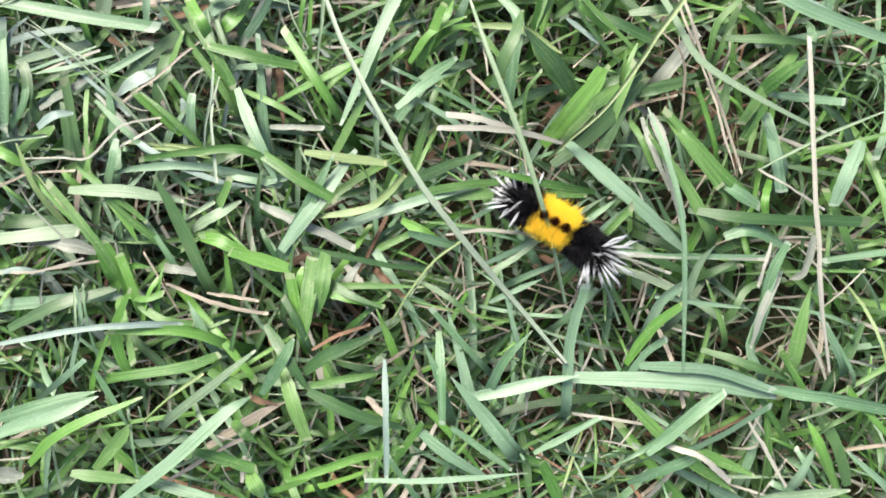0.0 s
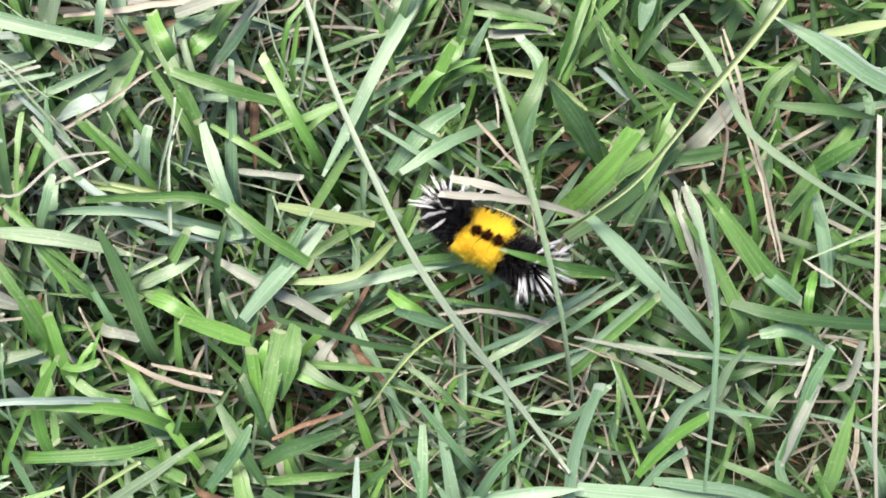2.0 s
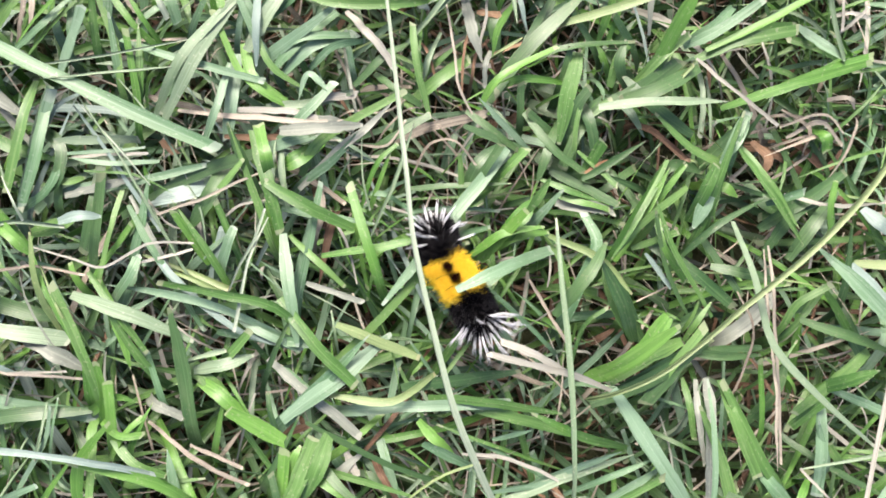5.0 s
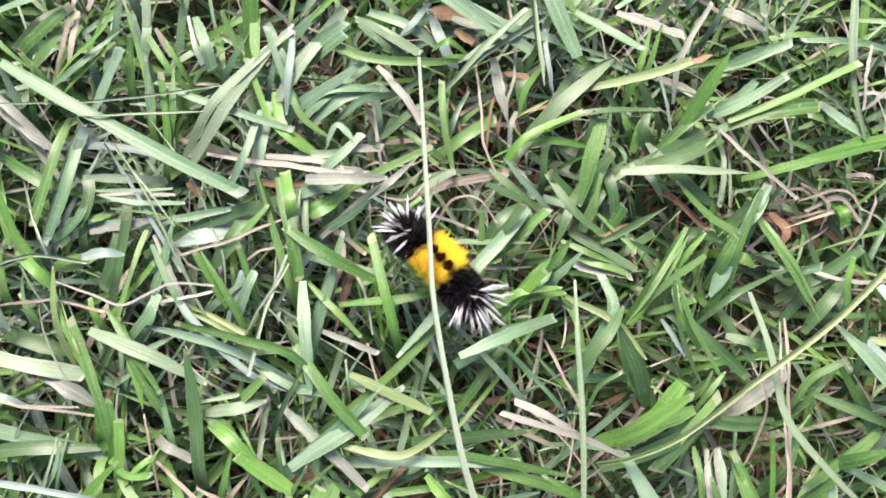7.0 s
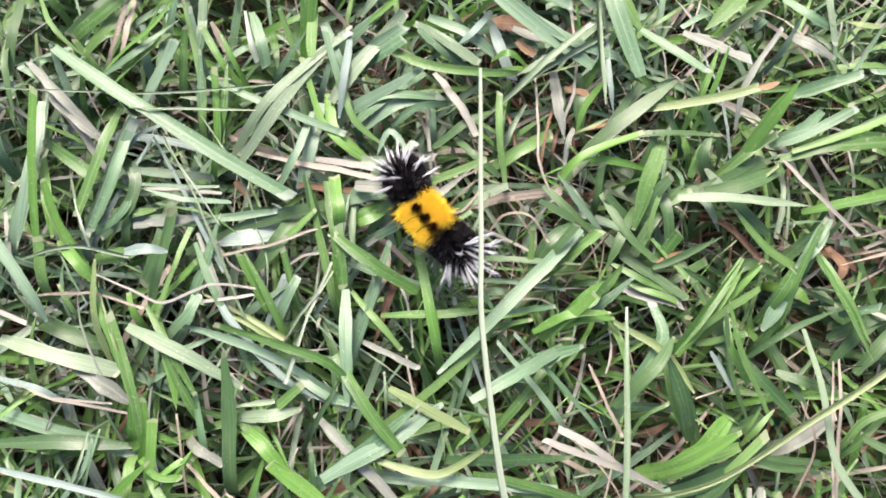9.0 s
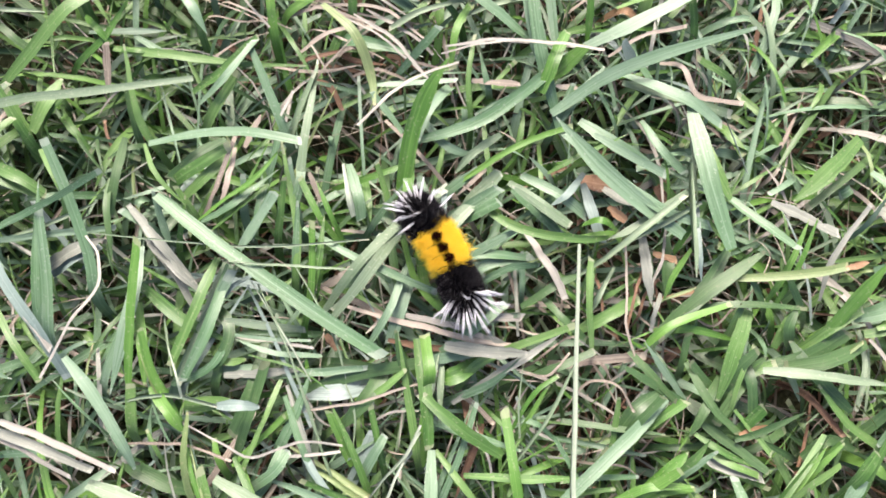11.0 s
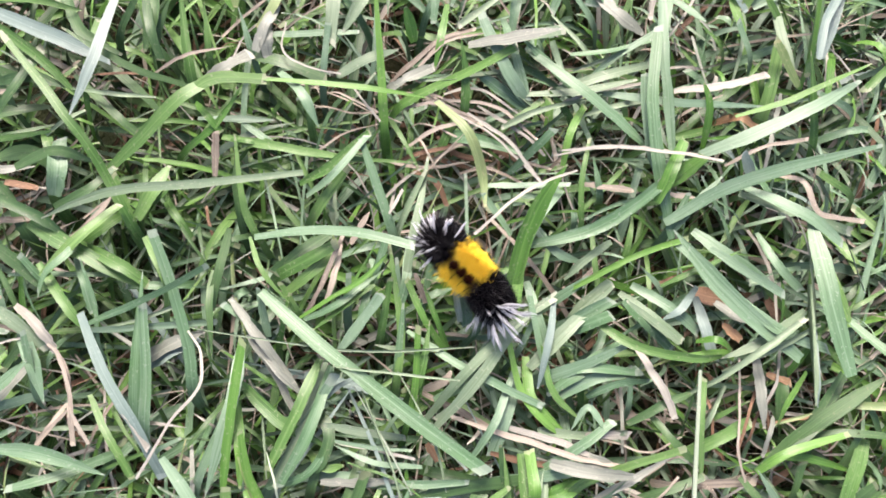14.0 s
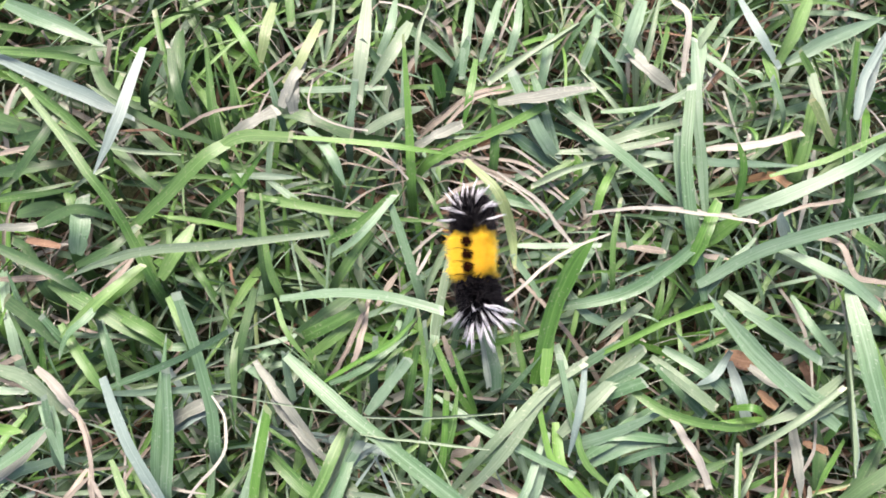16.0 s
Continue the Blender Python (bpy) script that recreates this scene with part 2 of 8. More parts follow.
# the caterpillar's way, by which the turf is kept below its body
CRAWL = [
    (0, 0.0245, 0.0234, 58.2), (0.5, 0.0199, 0.0277, 50.0), (1, 0.0154, 0.0326, 48.5), (1.5, 0.0111, 0.0341, 54.7),
    (2, 0.0076, 0.0362, 68.0), (2.5, 0.0036, 0.0379, 57.4), (3, -0.0000, 0.0433, 27.8), (3.5, -0.0014, 0.0449, 38.3),
    (4, -0.0059, 0.0511, 41.9), (4.5, -0.0081, 0.0548, 38.2), (4.7, -0.0095, 0.0557, 42.8), (6.8, -0.0217, 0.0702, 62.6),
    (7, -0.0232, 0.0701, 61.4), (7.5, -0.0283, 0.0741, 58.7), (8, -0.0316, 0.0741, 64.0), (8.5, -0.0362, 0.0768, 69.4),
    (9, -0.0392, 0.0778, 61.1), (9.5, -0.0437, 0.0832, 56.0), (9.7, -0.0469, 0.0855, 42.9), (11.8, -0.0735, 0.1017, 70.3),
    (12, -0.0748, 0.1020, 74.2), (12.5, -0.0813, 0.1037, 75.9), (13, -0.0852, 0.1042, 76.0), (13.5, -0.0877, 0.1061, 76.0),
    (14, -0.0918, 0.1082, 73.4), (14.5, -0.0949, 0.1106, 70.4), (15, -0.0973, 0.1131, 50.0), (15.5, -0.1019, 0.1185, 38.7),
    (16, -0.1036, 0.1202, 30.4),
]
FRONT_BEND = [
    (0, -0.0000, 0.0079, 0.7), (0.5, -0.0004, 0.0090, 4.4), (1, -0.0010, 0.0071, 19.7), (1.5, -0.0016, 0.0069, 30.5),
    (2, 0.0017, 0.0074, -23.9), (2.5, 0.0011, 0.0091, -12.6), (3, -0.0005, 0.0087, 7.2), (3.5, -0.0002, 0.0110, 2.2),
    (4, 0.0009, 0.0093, -12.3), (4.5, 0.0007, 0.0083, -9.5), (4.7, 0.0013, 0.0079, -20.5), (6.8, 0.0001, 0.0084, -1.8),
    (7, -0.0004, 0.0076, 5.9), (7.5, -0.0019, 0.0071, 32.9), (8, 0.0012, 0.0095, -17.6), (8.5, 0.0012, 0.0078, -22.9),
    (9, 0.0012, 0.0086, -16.0), (9.5, 0.0003, 0.0098, -3.7), (9.7, 0.0007, 0.0086, -8.8), (11.8, -0.0010, 0.0079, 18.7),
    (12, -0.0001, 0.0086, 1.5), (12.5, 0.0010, 0.0066, -22.7), (13, 0.0013, 0.0065, -26.3), (13.5, 0.0010, 0.0069, -13.5),
    (14, 0.0000, 0.0067, -0.6), (14.5, 0.0016, 0.0071, -24.4), (15, 0.0011, 0.0088, -14.7), (15.5, 0.0009, 0.0077, -20.8),
    (16, -0.0000, 0.0077, 0.1),
]
REAR_BEND = [
    (0, -0.0010, -0.0097, -10.8), (0.5, -0.0000, -0.0082, -0.4), (1, -0.0005, -0.0097, -5.1), (1.5, -0.0003, -0.0090, -3.8),
    (2, -0.0007, -0.0079, -9.7), (2.5, 0.0003, -0.0078, 4.4), (3, 0.0017, -0.0090, 22.1), (3.5, 0.0005, -0.0093, 8.5),
    (4, -0.0000, -0.0094, -0.1), (4.5, -0.0006, -0.0088, -7.4), (4.7, -0.0006, -0.0084, -8.5), (6.8, -0.0014, -0.0085, -17.5),
    (7, -0.0005, -0.0087, -6.2), (7.5, 0.0007, -0.0076, 11.9), (8, 0.0003, -0.0112, 3.7), (8.5, 0.0001, -0.0093, 1.9),
    (9, 0.0004, -0.0079, 6.5), (9.5, -0.0008, -0.0088, -10.9), (9.7, -0.0009, -0.0084, -12.8), (11.8, -0.0007, -0.0100, -7.8),
    (12, -0.0011, -0.0100, -13.0), (12.5, -0.0005, -0.0090, -5.9), (13, -0.0009, -0.0078, -13.0), (13.5, -0.0024, -0.0056, -40.2),
    (14, -0.0015, -0.0078, -19.4), (14.5, -0.0016, -0.0072, -24.6), (15, -0.0006, -0.0098, -6.3), (15.5, 0.0005, -0.0104, 6.0),
    (16, 0.0005, -0.0092, 6.0),
]
SPACING = [
    (0, 0.0093), (0.5, 0.0084), (1, 0.0085), (1.5, 0.0084),
    (2, 0.0073), (2.5, 0.0083), (3, 0.0093), (3.5, 0.0122),
    (4, 0.0103), (4.5, 0.0082), (4.7, 0.0085), (6.8, 0.0083),
    (7, 0.0076), (7.5, 0.0084), (8, 0.0116), (8.5, 0.0100),
    (9, 0.0084), (9.5, 0.0093), (9.7, 0.0085), (11.8, 0.0097),
    (12, 0.0104), (12.5, 0.0083), (13, 0.0075), (13.5, 0.0056),
    (14, 0.0070), (14.5, 0.0072), (15, 0.0093), (15.5, 0.0107),
    (16, 0.0088),
]
# degrees by which the body leans towards its own right
LEAN = [
    (0, 0), (0.5, 4), (1, 14), (1.5, 20), (2, 15), (2.5, 28), (3, 22), (3.5, 20), (4, 12), (4.5, 6), (4.7, 0), (6.8, 0),
    (7, 14), (7.5, 0), (8, 0), (8.5, -7), (9, -12), (9.5, 0), (9.7, 4), (11.8, 0), (12, 0), (12.5, -9), (13, -12), (13.5, -28),
    (14, -32), (14.5, -14), (15, -14), (15.5, -18), (16, -22),
]
LEAF_PUSHED = [
    (0, -0.0114, 0.0517, 0.0170, 39.1), (1.5, -0.0114, 0.0517, 0.0170, 39.1), (2.5, -0.0068, 0.0465, 0.0240, 31.4), (3.5, -0.0114, 0.0539, 0.0305, 31.9),
    (4, -0.0129, 0.0550, 0.0305, 37.2), (4.5, -0.0114, 0.0571, 0.0305, 35.0), (4.7, -0.0110, 0.0551, 0.0305, 37.4), (6.8, -0.0122, 0.0530, 0.0285, 37.7),
    (8, -0.0173, 0.0454, 0.0260, 47.1), (9.5, -0.0173, 0.0454, 0.0260, 47.1), (16, -0.0173, 0.0454, 0.0260, 47.1),
]


leaf_rng = np.random.default_rng(11)


def leaf_object(name, kind, width, points, parent, tip=None, fold=None, thick=None):
    spine = spine_through([np.array(p) * 0.001 for p in points], max(4, (20 if kind in "twvo" else 13) // (len(points) - 1)))
    span = np.linalg.norm(spine[-1] - spine[0])
    u = np.linspace(0, 1, len(spine))
    ahead = (spine[-1] - spine[0]) / (span + 1e-9)
    across = np.array((-ahead[1], ahead[0], 0.0))
    crook = 0.010 if kind in "tw" else 0.005
    for waves in (1.7, 4.3, 9.1):
        spine = spine + across * (crook * min(span, 0.035) / waves**0.6 * np.sin(waves * 3.1 * u + leaf_rng.uniform(0, 6.28)) * np.sin(np.pi * u))[:, None]
    w = width * (0.00086 if kind in "bgfdyp" else 0.00072 if kind in "tw" else 0.00088)
    calm = 0.35 if kind in "vwto" else 0.55 if width > 2.4 else 1.0
    round_stem = kind in "sz" and width < 2.2
    if tip is None:
        tip = leaf_rng.choice([0.08, 0.35, 0.75, 0.97])
    fold = (0.9 if round_stem else leaf_rng.choice([0.04, 0.12, 0.22, 0.34])) if fold is None else fold
    if kind == "y" and width < 2:
        round_stem, fold = True, 0.9
    thick = (0.5 * w if round_stem else 0.03 * w + 0.00006) if thick is None else thick
    v, uv = leaf_rings(spine, w, thick, fold, tip, 0.4 if round_stem else 0.62, calm * leaf_rng.uniform(-0.7, 0.7), leaf_rng, calm * leaf_rng.uniform(-0.45, 0.45), 0.8 if round_stem else 0.25, 0.11 if kind in "twvo" else 0.04)
    ob = new(name, mesh_of(name, v, leaf_faces(len(spine), 0), uv, [LEAF[kind]]))
    if parent:
        ob.parent = parent
    return ob


TUFTS, TUFT_KINDS = {}, collections.defaultdict(collections.Counter)
PART_NAMES = {"t": "dry_stem", "w": "dry_stem", "r": "dead_stem", "s": "stalk", "z": "stalk", "v": "dry_leaf"}
STRAW_LOOKS = {"t": "tan dry straw lying loose on the grass", "w": "bleached pale straw lying loose on the grass", "v": "silver-grey dry leaf lying on the grass"}
TUFT_LOOKS = {
    "b": "tuft of blue-green mown lawn grass, leaves bent over",
    "g": "tuft of green mown lawn grass with bent leaves",
    "f": "tuft of fresh bright green lawn grass rooted in soil",
    "d": "tuft of dark green lawn grass in soil, some leaves coloured as shaded",
}


def blade(kind, width, *points, tip=None):
    """One grass leaf of the lawn: its kind, its width and the points along it, root first, in millimetres."""
    if kind == "o":
        return tagged(leaf_object("dead_leaf", kind, width, points, None, tip), "small orange-brown dead leaf piece among the grass", "leaf", "dead leaf pieces")
    cell = (math.floor(points[0][0] / 45), math.floor(points[0][1] / 45))
    if cell not in TUFTS:
        TUFTS[cell] = new("grass_tuft")
        TUFTS[cell].location = (0.045 * (cell[0] + 0.5), 0.045 * (cell[1] + 0.5), SOIL_Z)
        TUFTS[cell].empty_display_size = 0.005
    TUFT_KINDS[cell][kind] += 1
    ob = leaf_object(PART_NAMES.get(kind, "leaf_blade"), kind, width, points, None, tip)
    ob.parent = TUFTS[cell]
    ob.matrix_parent_inverse = Matrix.Translation(-TUFTS[cell].location)
    return ob


def label_tufts():
    for cell, ob in TUFTS.items():
        most = max("bgfd", key=lambda k: TUFT_KINDS[cell][k])
        dry = sum(TUFT_KINDS[cell][k] for k in "twrv")
        text = "tuft of mown lawn grass mixed with dry tan stems" if dry > 0.4 * sum(TUFT_KINDS[cell].values()) else TUFT_LOOKS[most]
        tagged(ob, text, "grass", "grass tufts")


def straw(kind, width, *points, tip=0.15):
    """A loose dry stem or leaf that lies on the grass."""
    return tagged(leaf_object("straw", kind, width, points, None, tip), STRAW_LOOKS.get(kind, STRAW_LOOKS["w"]), "straw", "loose straw")


# ---- turf that nobody could count ----
def way_distance(x, y):
    """Distance from the line along which the caterpillar crawls."""
    best = 9.0
    for (_, ax, ay, _), (_, bx, by, _) in zip(CRAWL, CRAWL[1:]):
        dx, dy = bx - ax, by - ay
        u = max(0.0, min(1.0, ((x - ax) * dx + (y - ay) * dy) / (dx * dx + dy * dy + 1e-9)))
        best = min(best, math.hypot(x - ax - u * dx, y - ay - u * dy))
    return best


SOIL_Z = -0.022
BARE = [(0.050, 0.004, 0.020), (-0.107, 0.143, 0.024), (-0.035, 0.131, 0.012), (-0.034, 0.098, 0.014), (0.057, 0.089, 0.017), (0.070, 0.110, 0.026), (0.027, 0.067, 0.010), (-0.137, 0.132, 0.012), (-0.038, 0.022, 0.012), (-0.032, 0.082, 0.008), (0.023, 0.015, 0.010), (0.078, 0.008, 0.016), (0.064, 0.016, 0.012), (0.089, 0.040, 0.012), (0.034, 0.003, 0.012), (0.045, 0.026, 0.010), (0.097, 0.020, 0.014), (0.063, 0.080, 0.012), (0.060, 0.047, 0.014), (0.082, 0.064, 0.022), (0.015, 0.095, 0.012), (-0.205, 0.116, 0.022), (-0.190, 0.095, 0.012), (-0.170, 0.080, 0.012), (-0.170, 0.140, 0.012), (0.020, 0.090, 0.020), (0.008, 0.100, 0.010), (-0.115, 0.088, 0.010), (-0.020, -0.002, 0.014), (-0.040, 0.008, 0.010)]


def bare_share(x, y):
    """Where the turf is worn thin and the thatch shows."""
    return max(math.exp(-((x - a) ** 2 + (y - b) ** 2) / (r * r)) for a, b, r in BARE)


def dark_shaded_share(x, y):
    """Where dark leaves prevail: dark green growth, and shade put into leaf colour."""
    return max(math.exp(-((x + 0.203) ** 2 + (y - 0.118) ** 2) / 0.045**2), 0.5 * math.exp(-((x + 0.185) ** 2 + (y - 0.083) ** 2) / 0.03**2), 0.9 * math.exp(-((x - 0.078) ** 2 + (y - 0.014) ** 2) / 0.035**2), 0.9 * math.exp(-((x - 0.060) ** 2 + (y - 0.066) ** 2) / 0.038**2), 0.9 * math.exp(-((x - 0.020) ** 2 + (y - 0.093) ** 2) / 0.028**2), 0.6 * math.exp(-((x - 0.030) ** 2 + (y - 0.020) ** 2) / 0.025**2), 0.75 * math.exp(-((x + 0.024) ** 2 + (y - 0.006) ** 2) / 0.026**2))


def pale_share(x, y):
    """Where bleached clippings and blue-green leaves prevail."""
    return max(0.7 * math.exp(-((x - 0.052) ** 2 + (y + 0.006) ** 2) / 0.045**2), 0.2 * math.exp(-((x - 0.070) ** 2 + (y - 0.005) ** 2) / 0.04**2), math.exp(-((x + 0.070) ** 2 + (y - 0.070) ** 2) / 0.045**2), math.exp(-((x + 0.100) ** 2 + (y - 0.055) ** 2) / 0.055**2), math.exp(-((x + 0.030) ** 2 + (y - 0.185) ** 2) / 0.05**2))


def turf(name, count, box, lengths, widths, heights, weights, seed, label, roots=(0.0, 0.004), keep_low=True, steps=7, hole=None, points=(0.05, 0.35, 0.95), spare=0.0, only=None, curl=0.13):
    """Grass leaves in one mesh: they rise from the soil, bend over and lie across one another."""
    rng = np.random.default_rng(seed)
    verts, faces, uvs, slots = [], [], [], []
    kinds = list(weights)
    prob = np.array([weights[k] for k in kinds], float)
    prob /= prob.sum()
    x0, x1, y0, y1 = box
    made = 0
    while made < count:
        x, y = rng.uniform(x0, x1), rng.uniform(y0, y1)
        if hole and hole[0] < x < hole[1] and hole[2] < y < hole[3]:
            continue
        made += 1
        thin = bare_share(x + 0.012 * rng.normal(), y + 0.012 * rng.normal())
        if spare * thin > rng.uniform(0, 1) or (spare < 0 and thin < rng.uniform(0, 1)):
            continue
        if only and only(x, y) < rng.uniform(0, 1):
            continue
        lush = 0.5 + 0.5 * noise.noise(Vector((x * 26, y * 26, 7.7)))
        k = kinds[rng.choice(len(kinds), p=prob)]
        if k in "tr" and lush > 0.68:
            k = "g"
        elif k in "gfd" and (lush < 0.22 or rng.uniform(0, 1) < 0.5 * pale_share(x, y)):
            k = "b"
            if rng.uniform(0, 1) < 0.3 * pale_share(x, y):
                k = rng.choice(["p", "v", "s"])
        # paler leaves go dark here, partly as painted shade
        if k in "bgsvp" and rng.uniform(0, 1) < 0.85 * dark_shaded_share(x, y):
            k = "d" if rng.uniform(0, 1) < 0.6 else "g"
        length = rng.uniform(*lengths)
        head = rng.uniform(0, 2 * math.pi)
        c, s = math.cos(head), math.sin(head)
        top = rng.uniform(*heights)
        if keep_low and min(way_distance(x + q * length * c, y + q * length * s) for q in (0, 0.3, 0.6, 0.9)) < 0.013:
            top = min(top, 0.009)
        z0 = SOIL_Z + rng.uniform(*roots)
        z0 = min(z0, top - 0.0005)
        rise = top - z0
        run = math.sqrt(max(length**2 - rise**2, (0.25 * length) ** 2))
        bend = rng.uniform(-curl, curl) * run
        drop = rng.uniform(0.0, 0.45) * rise
        p0 = np.array((x, y, z0))
        p2 = np.array((x + c * run, y + s * run, top - drop))
        p1 = np.array((x + c * run * 0.42 - s * bend, y + s * run * 0.42 + c * bend, top + 0.35 * rise * rng.uniform(0.2, 1)))
        p1[2] = min(p1[2], 2 * top - 0.5 * (p0[2] + p2[2]))
        u = np.linspace(0, 1, steps)[:, None]
        spine = (1 - u) ** 2 * p0 + 2 * u * (1 - u) * p1 + u**2 * p2
        w = rng.uniform(*widths) * (0.6 if k in "tr" else 1.0)
        v, uv = leaf_rings(spine, w, 0.03 * w + 0.00005, rng.uniform(0.02, 0.55), rng.choice(points), 0.6, rng.uniform(-1.2, 1.2), rng, rng.normal(0, 0.55))
        f = leaf_faces(steps, len(verts))
        verts += v
        uvs += uv
        faces += f
        slots += [KINDS.index(k)] * len(f)
    ob = new(name, mesh_of(name, verts, faces, uvs, list(LEAF.values()), slots))
    return tagged(ob, label, "grass", kind="stuff")


NEAR = (-0.30, 0.17, -0.10, 0.29)
# dark leaves among the thatch deepen the gaps: shade given as colour
turf("thatch", 3600, NEAR, (0.012, 0.045), (0.0008, 0.0026), (-0.020, -0.008), {"r": 6, "t": 1.2, "d": 3.5}, 3, "brown and tan dead thatch between the grass", keep_low=False, spare=0.8)
turf("dry_stems", 1200, NEAR, (0.014, 0.040), (0.0005, 0.0014), (-0.008, 0.008), {"t": 4, "w": 2.0, "r": 1.0, "s": 1}, 4, "thin dry stems and shreds among the grass", roots=(0.006, 0.018), points=(0.3, 0.95), spare=0.4)
turf("lawn_grass", 4500, NEAR, (0.024, 0.058), (0.0009, 0.0025), (-0.010, 0.009), {"b": 2.6, "g": 5, "f": 2.4, "d": 3.2, "t": 1.2, "r": 0.5}, 5, "mown lawn grass, blue-green and fresh green leaves lying across one another", spare=0.8)
turf("lawn_grass", 2500, NEAR, (0.016, 0.046), (0.0006, 0.0023), (-0.002, 0.012), {"b": 4, "g": 5, "f": 3.2, "d": 1.0, "t": 1.3, "w": 0.5, "s": 0.7}, 6, "upper leaves of mown lawn grass, bent over", spare=0.9, roots=(0.008, 0.022), points=(0.05, 0.3, 0.9, 1.0))
turf("dry_stems", 2900, NEAR, (0.007, 0.026), (0.00025, 0.0008), (-0.006, 0.012), {"t": 4, "w": 3, "s": 2, "v": 1.4, "b": 1.0}, 15, "fine pale shreds and clippings among the grass", roots=(0.010, 0.026), points=(0.3, 0.95), spare=0.5)
turf("lawn_grass", 2600, NEAR, (0.014, 0.042), (0.0004, 0.0013), (-0.004, 0.013), {"b": 4, "g": 4, "f": 3, "d": 1.5, "y": 0.8}, 16, "thin young leaves of lawn grass", roots=(0.006, 0.020), points=(0.5, 0.95, 1.0), spare=0.7)
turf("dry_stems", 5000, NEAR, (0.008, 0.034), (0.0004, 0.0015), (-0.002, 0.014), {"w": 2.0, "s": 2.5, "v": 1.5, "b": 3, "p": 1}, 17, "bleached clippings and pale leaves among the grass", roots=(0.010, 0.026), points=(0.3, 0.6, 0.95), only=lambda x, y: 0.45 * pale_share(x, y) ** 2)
turf("dry_stems", 600, NEAR, (0.014, 0.042), (0.00018, 0.00042), (-0.006, 0.009), {"t": 5, "r": 2.2, "w": 1.5}, 18, "hair-thin curving brown stems in the grass", roots=(0.008, 0.024), points=(0.3, 0.95), curl=0.8, steps=9)
turf("dry_stems", 750, (-0.14, 0.09, -0.04, 0.17), (0.010, 0.034), (0.0005, 0.0016), (-0.012, 0.004), {"t": 6, "w": 1.2, "r": 3}, 14, "tan dry stems in the worn spots of the lawn", roots=(0.004, 0.016), points=(0.3, 0.95), spare=-1.0)
turf("lawn_grass", 26000, (-3.6, 3.5, -3.4, 3.6), (0.06, 0.10), (0.007, 0.013), (0.0, 0.030), {"b": 4, "g": 5, "f": 2, "d": 3}, 10, "mown lawn stretching away around", keep_low=False, steps=4, hole=(-0.85, 0.75, -0.65, 0.85), only=lambda x, y: 1.15 - math.hypot(x + 0.05, y - 0.1) / 3.3)
turf("lawn_grass", 5200, (-0.85, 0.75, -0.65, 0.85), (0.035, 0.075), (0.0025, 0.0045), (-0.006, 0.014), {"b": 4, "g": 4, "f": 2, "d": 2, "t": 1}, 9, "surrounding mown lawn grass", keep_low=False, steps=5, hole=NEAR)


# ---- leaves that can be told apart ----
# kind d marks dark green leaves and leaves coloured for shade
blade("s", 0.8, (-99.8, 74.8, 18), (-83.6, 60.6, 18), (-70, 45.5, 12))
blade("b", 2.7, (-108.5, 41.7, -14), (-108.2, 47.4, 8), (-106.6, 75.3, 16))
blade("p", 1.8, (-107.1, 42.4, -14), (-106.2, 48.1, 8), (-102, 75.3, 14))
straw("w", 0.8, (-101.6, 41.1, 14), (-92.3, 40.8, 16), (-84.6, 40.6, 16), (-78.8, 46.6, 17), (-75.7, 48.7, 17), (-68.3, 50.8, 14))
blade("z", 0.9, (-59.3, 37.9, 10), (-57.5, 47.3, 15), (-55.1, 54.6, 18), (-54.8, 61.8, 18))
blade("g", 2.3, (-37.5, 36.1, 12), (-47, 41.6, 18), (-59.7, 41.6, 18), (-73.5, 40.6, 14))
blade("g", 2.2, (-47.6, 48.6, -14), (-50.8, 53.2, 8), (-59.9, 66.7, 14), (-67.7, 78.1, 18))
blade("g", 2.2, (-74.8, 47.3, -14), (-72.2, 52.2, 8), (-65.7, 64.5, 14), (-62.5, 71.4, 16))
blade("f", 3.1, (-55.8, 67.9, 12), (-57.8, 73, 18), (-62.1, 80.1, 14))
blade("g", 3.2, (-35.4, 63, 14), (-46.5, 64.6, 18), (-57.4, 67.9, 16))
blade("p", 3.1, (-63.2, 36.1, -14), (-63.2, 41.7, 6), (-63.3, 56.3, 12))
blade("g", 1.9, (-53.2, 37.6, -14), (-57, 41.6, 8), (-66.4, 51.2, 14), (-75.9, 59, 14))
straw("w", 1.0, (-99.9, 62.4, 12), (-83.1, 67.3, 15))
blade("b", 2.8, (-85.1, 30.2, -14), (-83, 33.7, 8), (-79.2, 40.2, 16), (-78.2, 45.2, 16))
blade("b", 2.2, (-40.8, 35.8, 12), (-64.3, 39, 15), (-84.7, 37.2, 12))
blade("y", 1.8, (-79.3, 45.5, 10), (-58.1, 43.1, 12))
blade("t", 2.0, (-89.1, 80.5, 10), (-64.8, 80.7, 10))
blade("b", 2.4, (-85, 80.3, 10), (-81.1, 86.5, 16), (-80.7, 96.9, 14))
blade("g", 2.7, (-89.7, 72.8, -14), (-90, 77.3, 8), (-90.4, 84.3, 14), (-93.9, 95.2, 14))
blade("s", 0.9, (-107.3, 76.4, 20), (-95.4, 80.8, 20), (-82.2, 86.1, 20))
blade("b", 2.4, (-54.1, 65.1, -14), (-50.7, 69, 8), (-43.8, 77.1, 14), (-39.4, 86, 14))
blade("t", 2.0, (-58.5, 75.1, -14), (-52.8, 73.2, 8), (-39.1, 68.6, 8))
blade("o", 2.0, (-82.2, 71.2, 12), (-78, 69.1, 12))
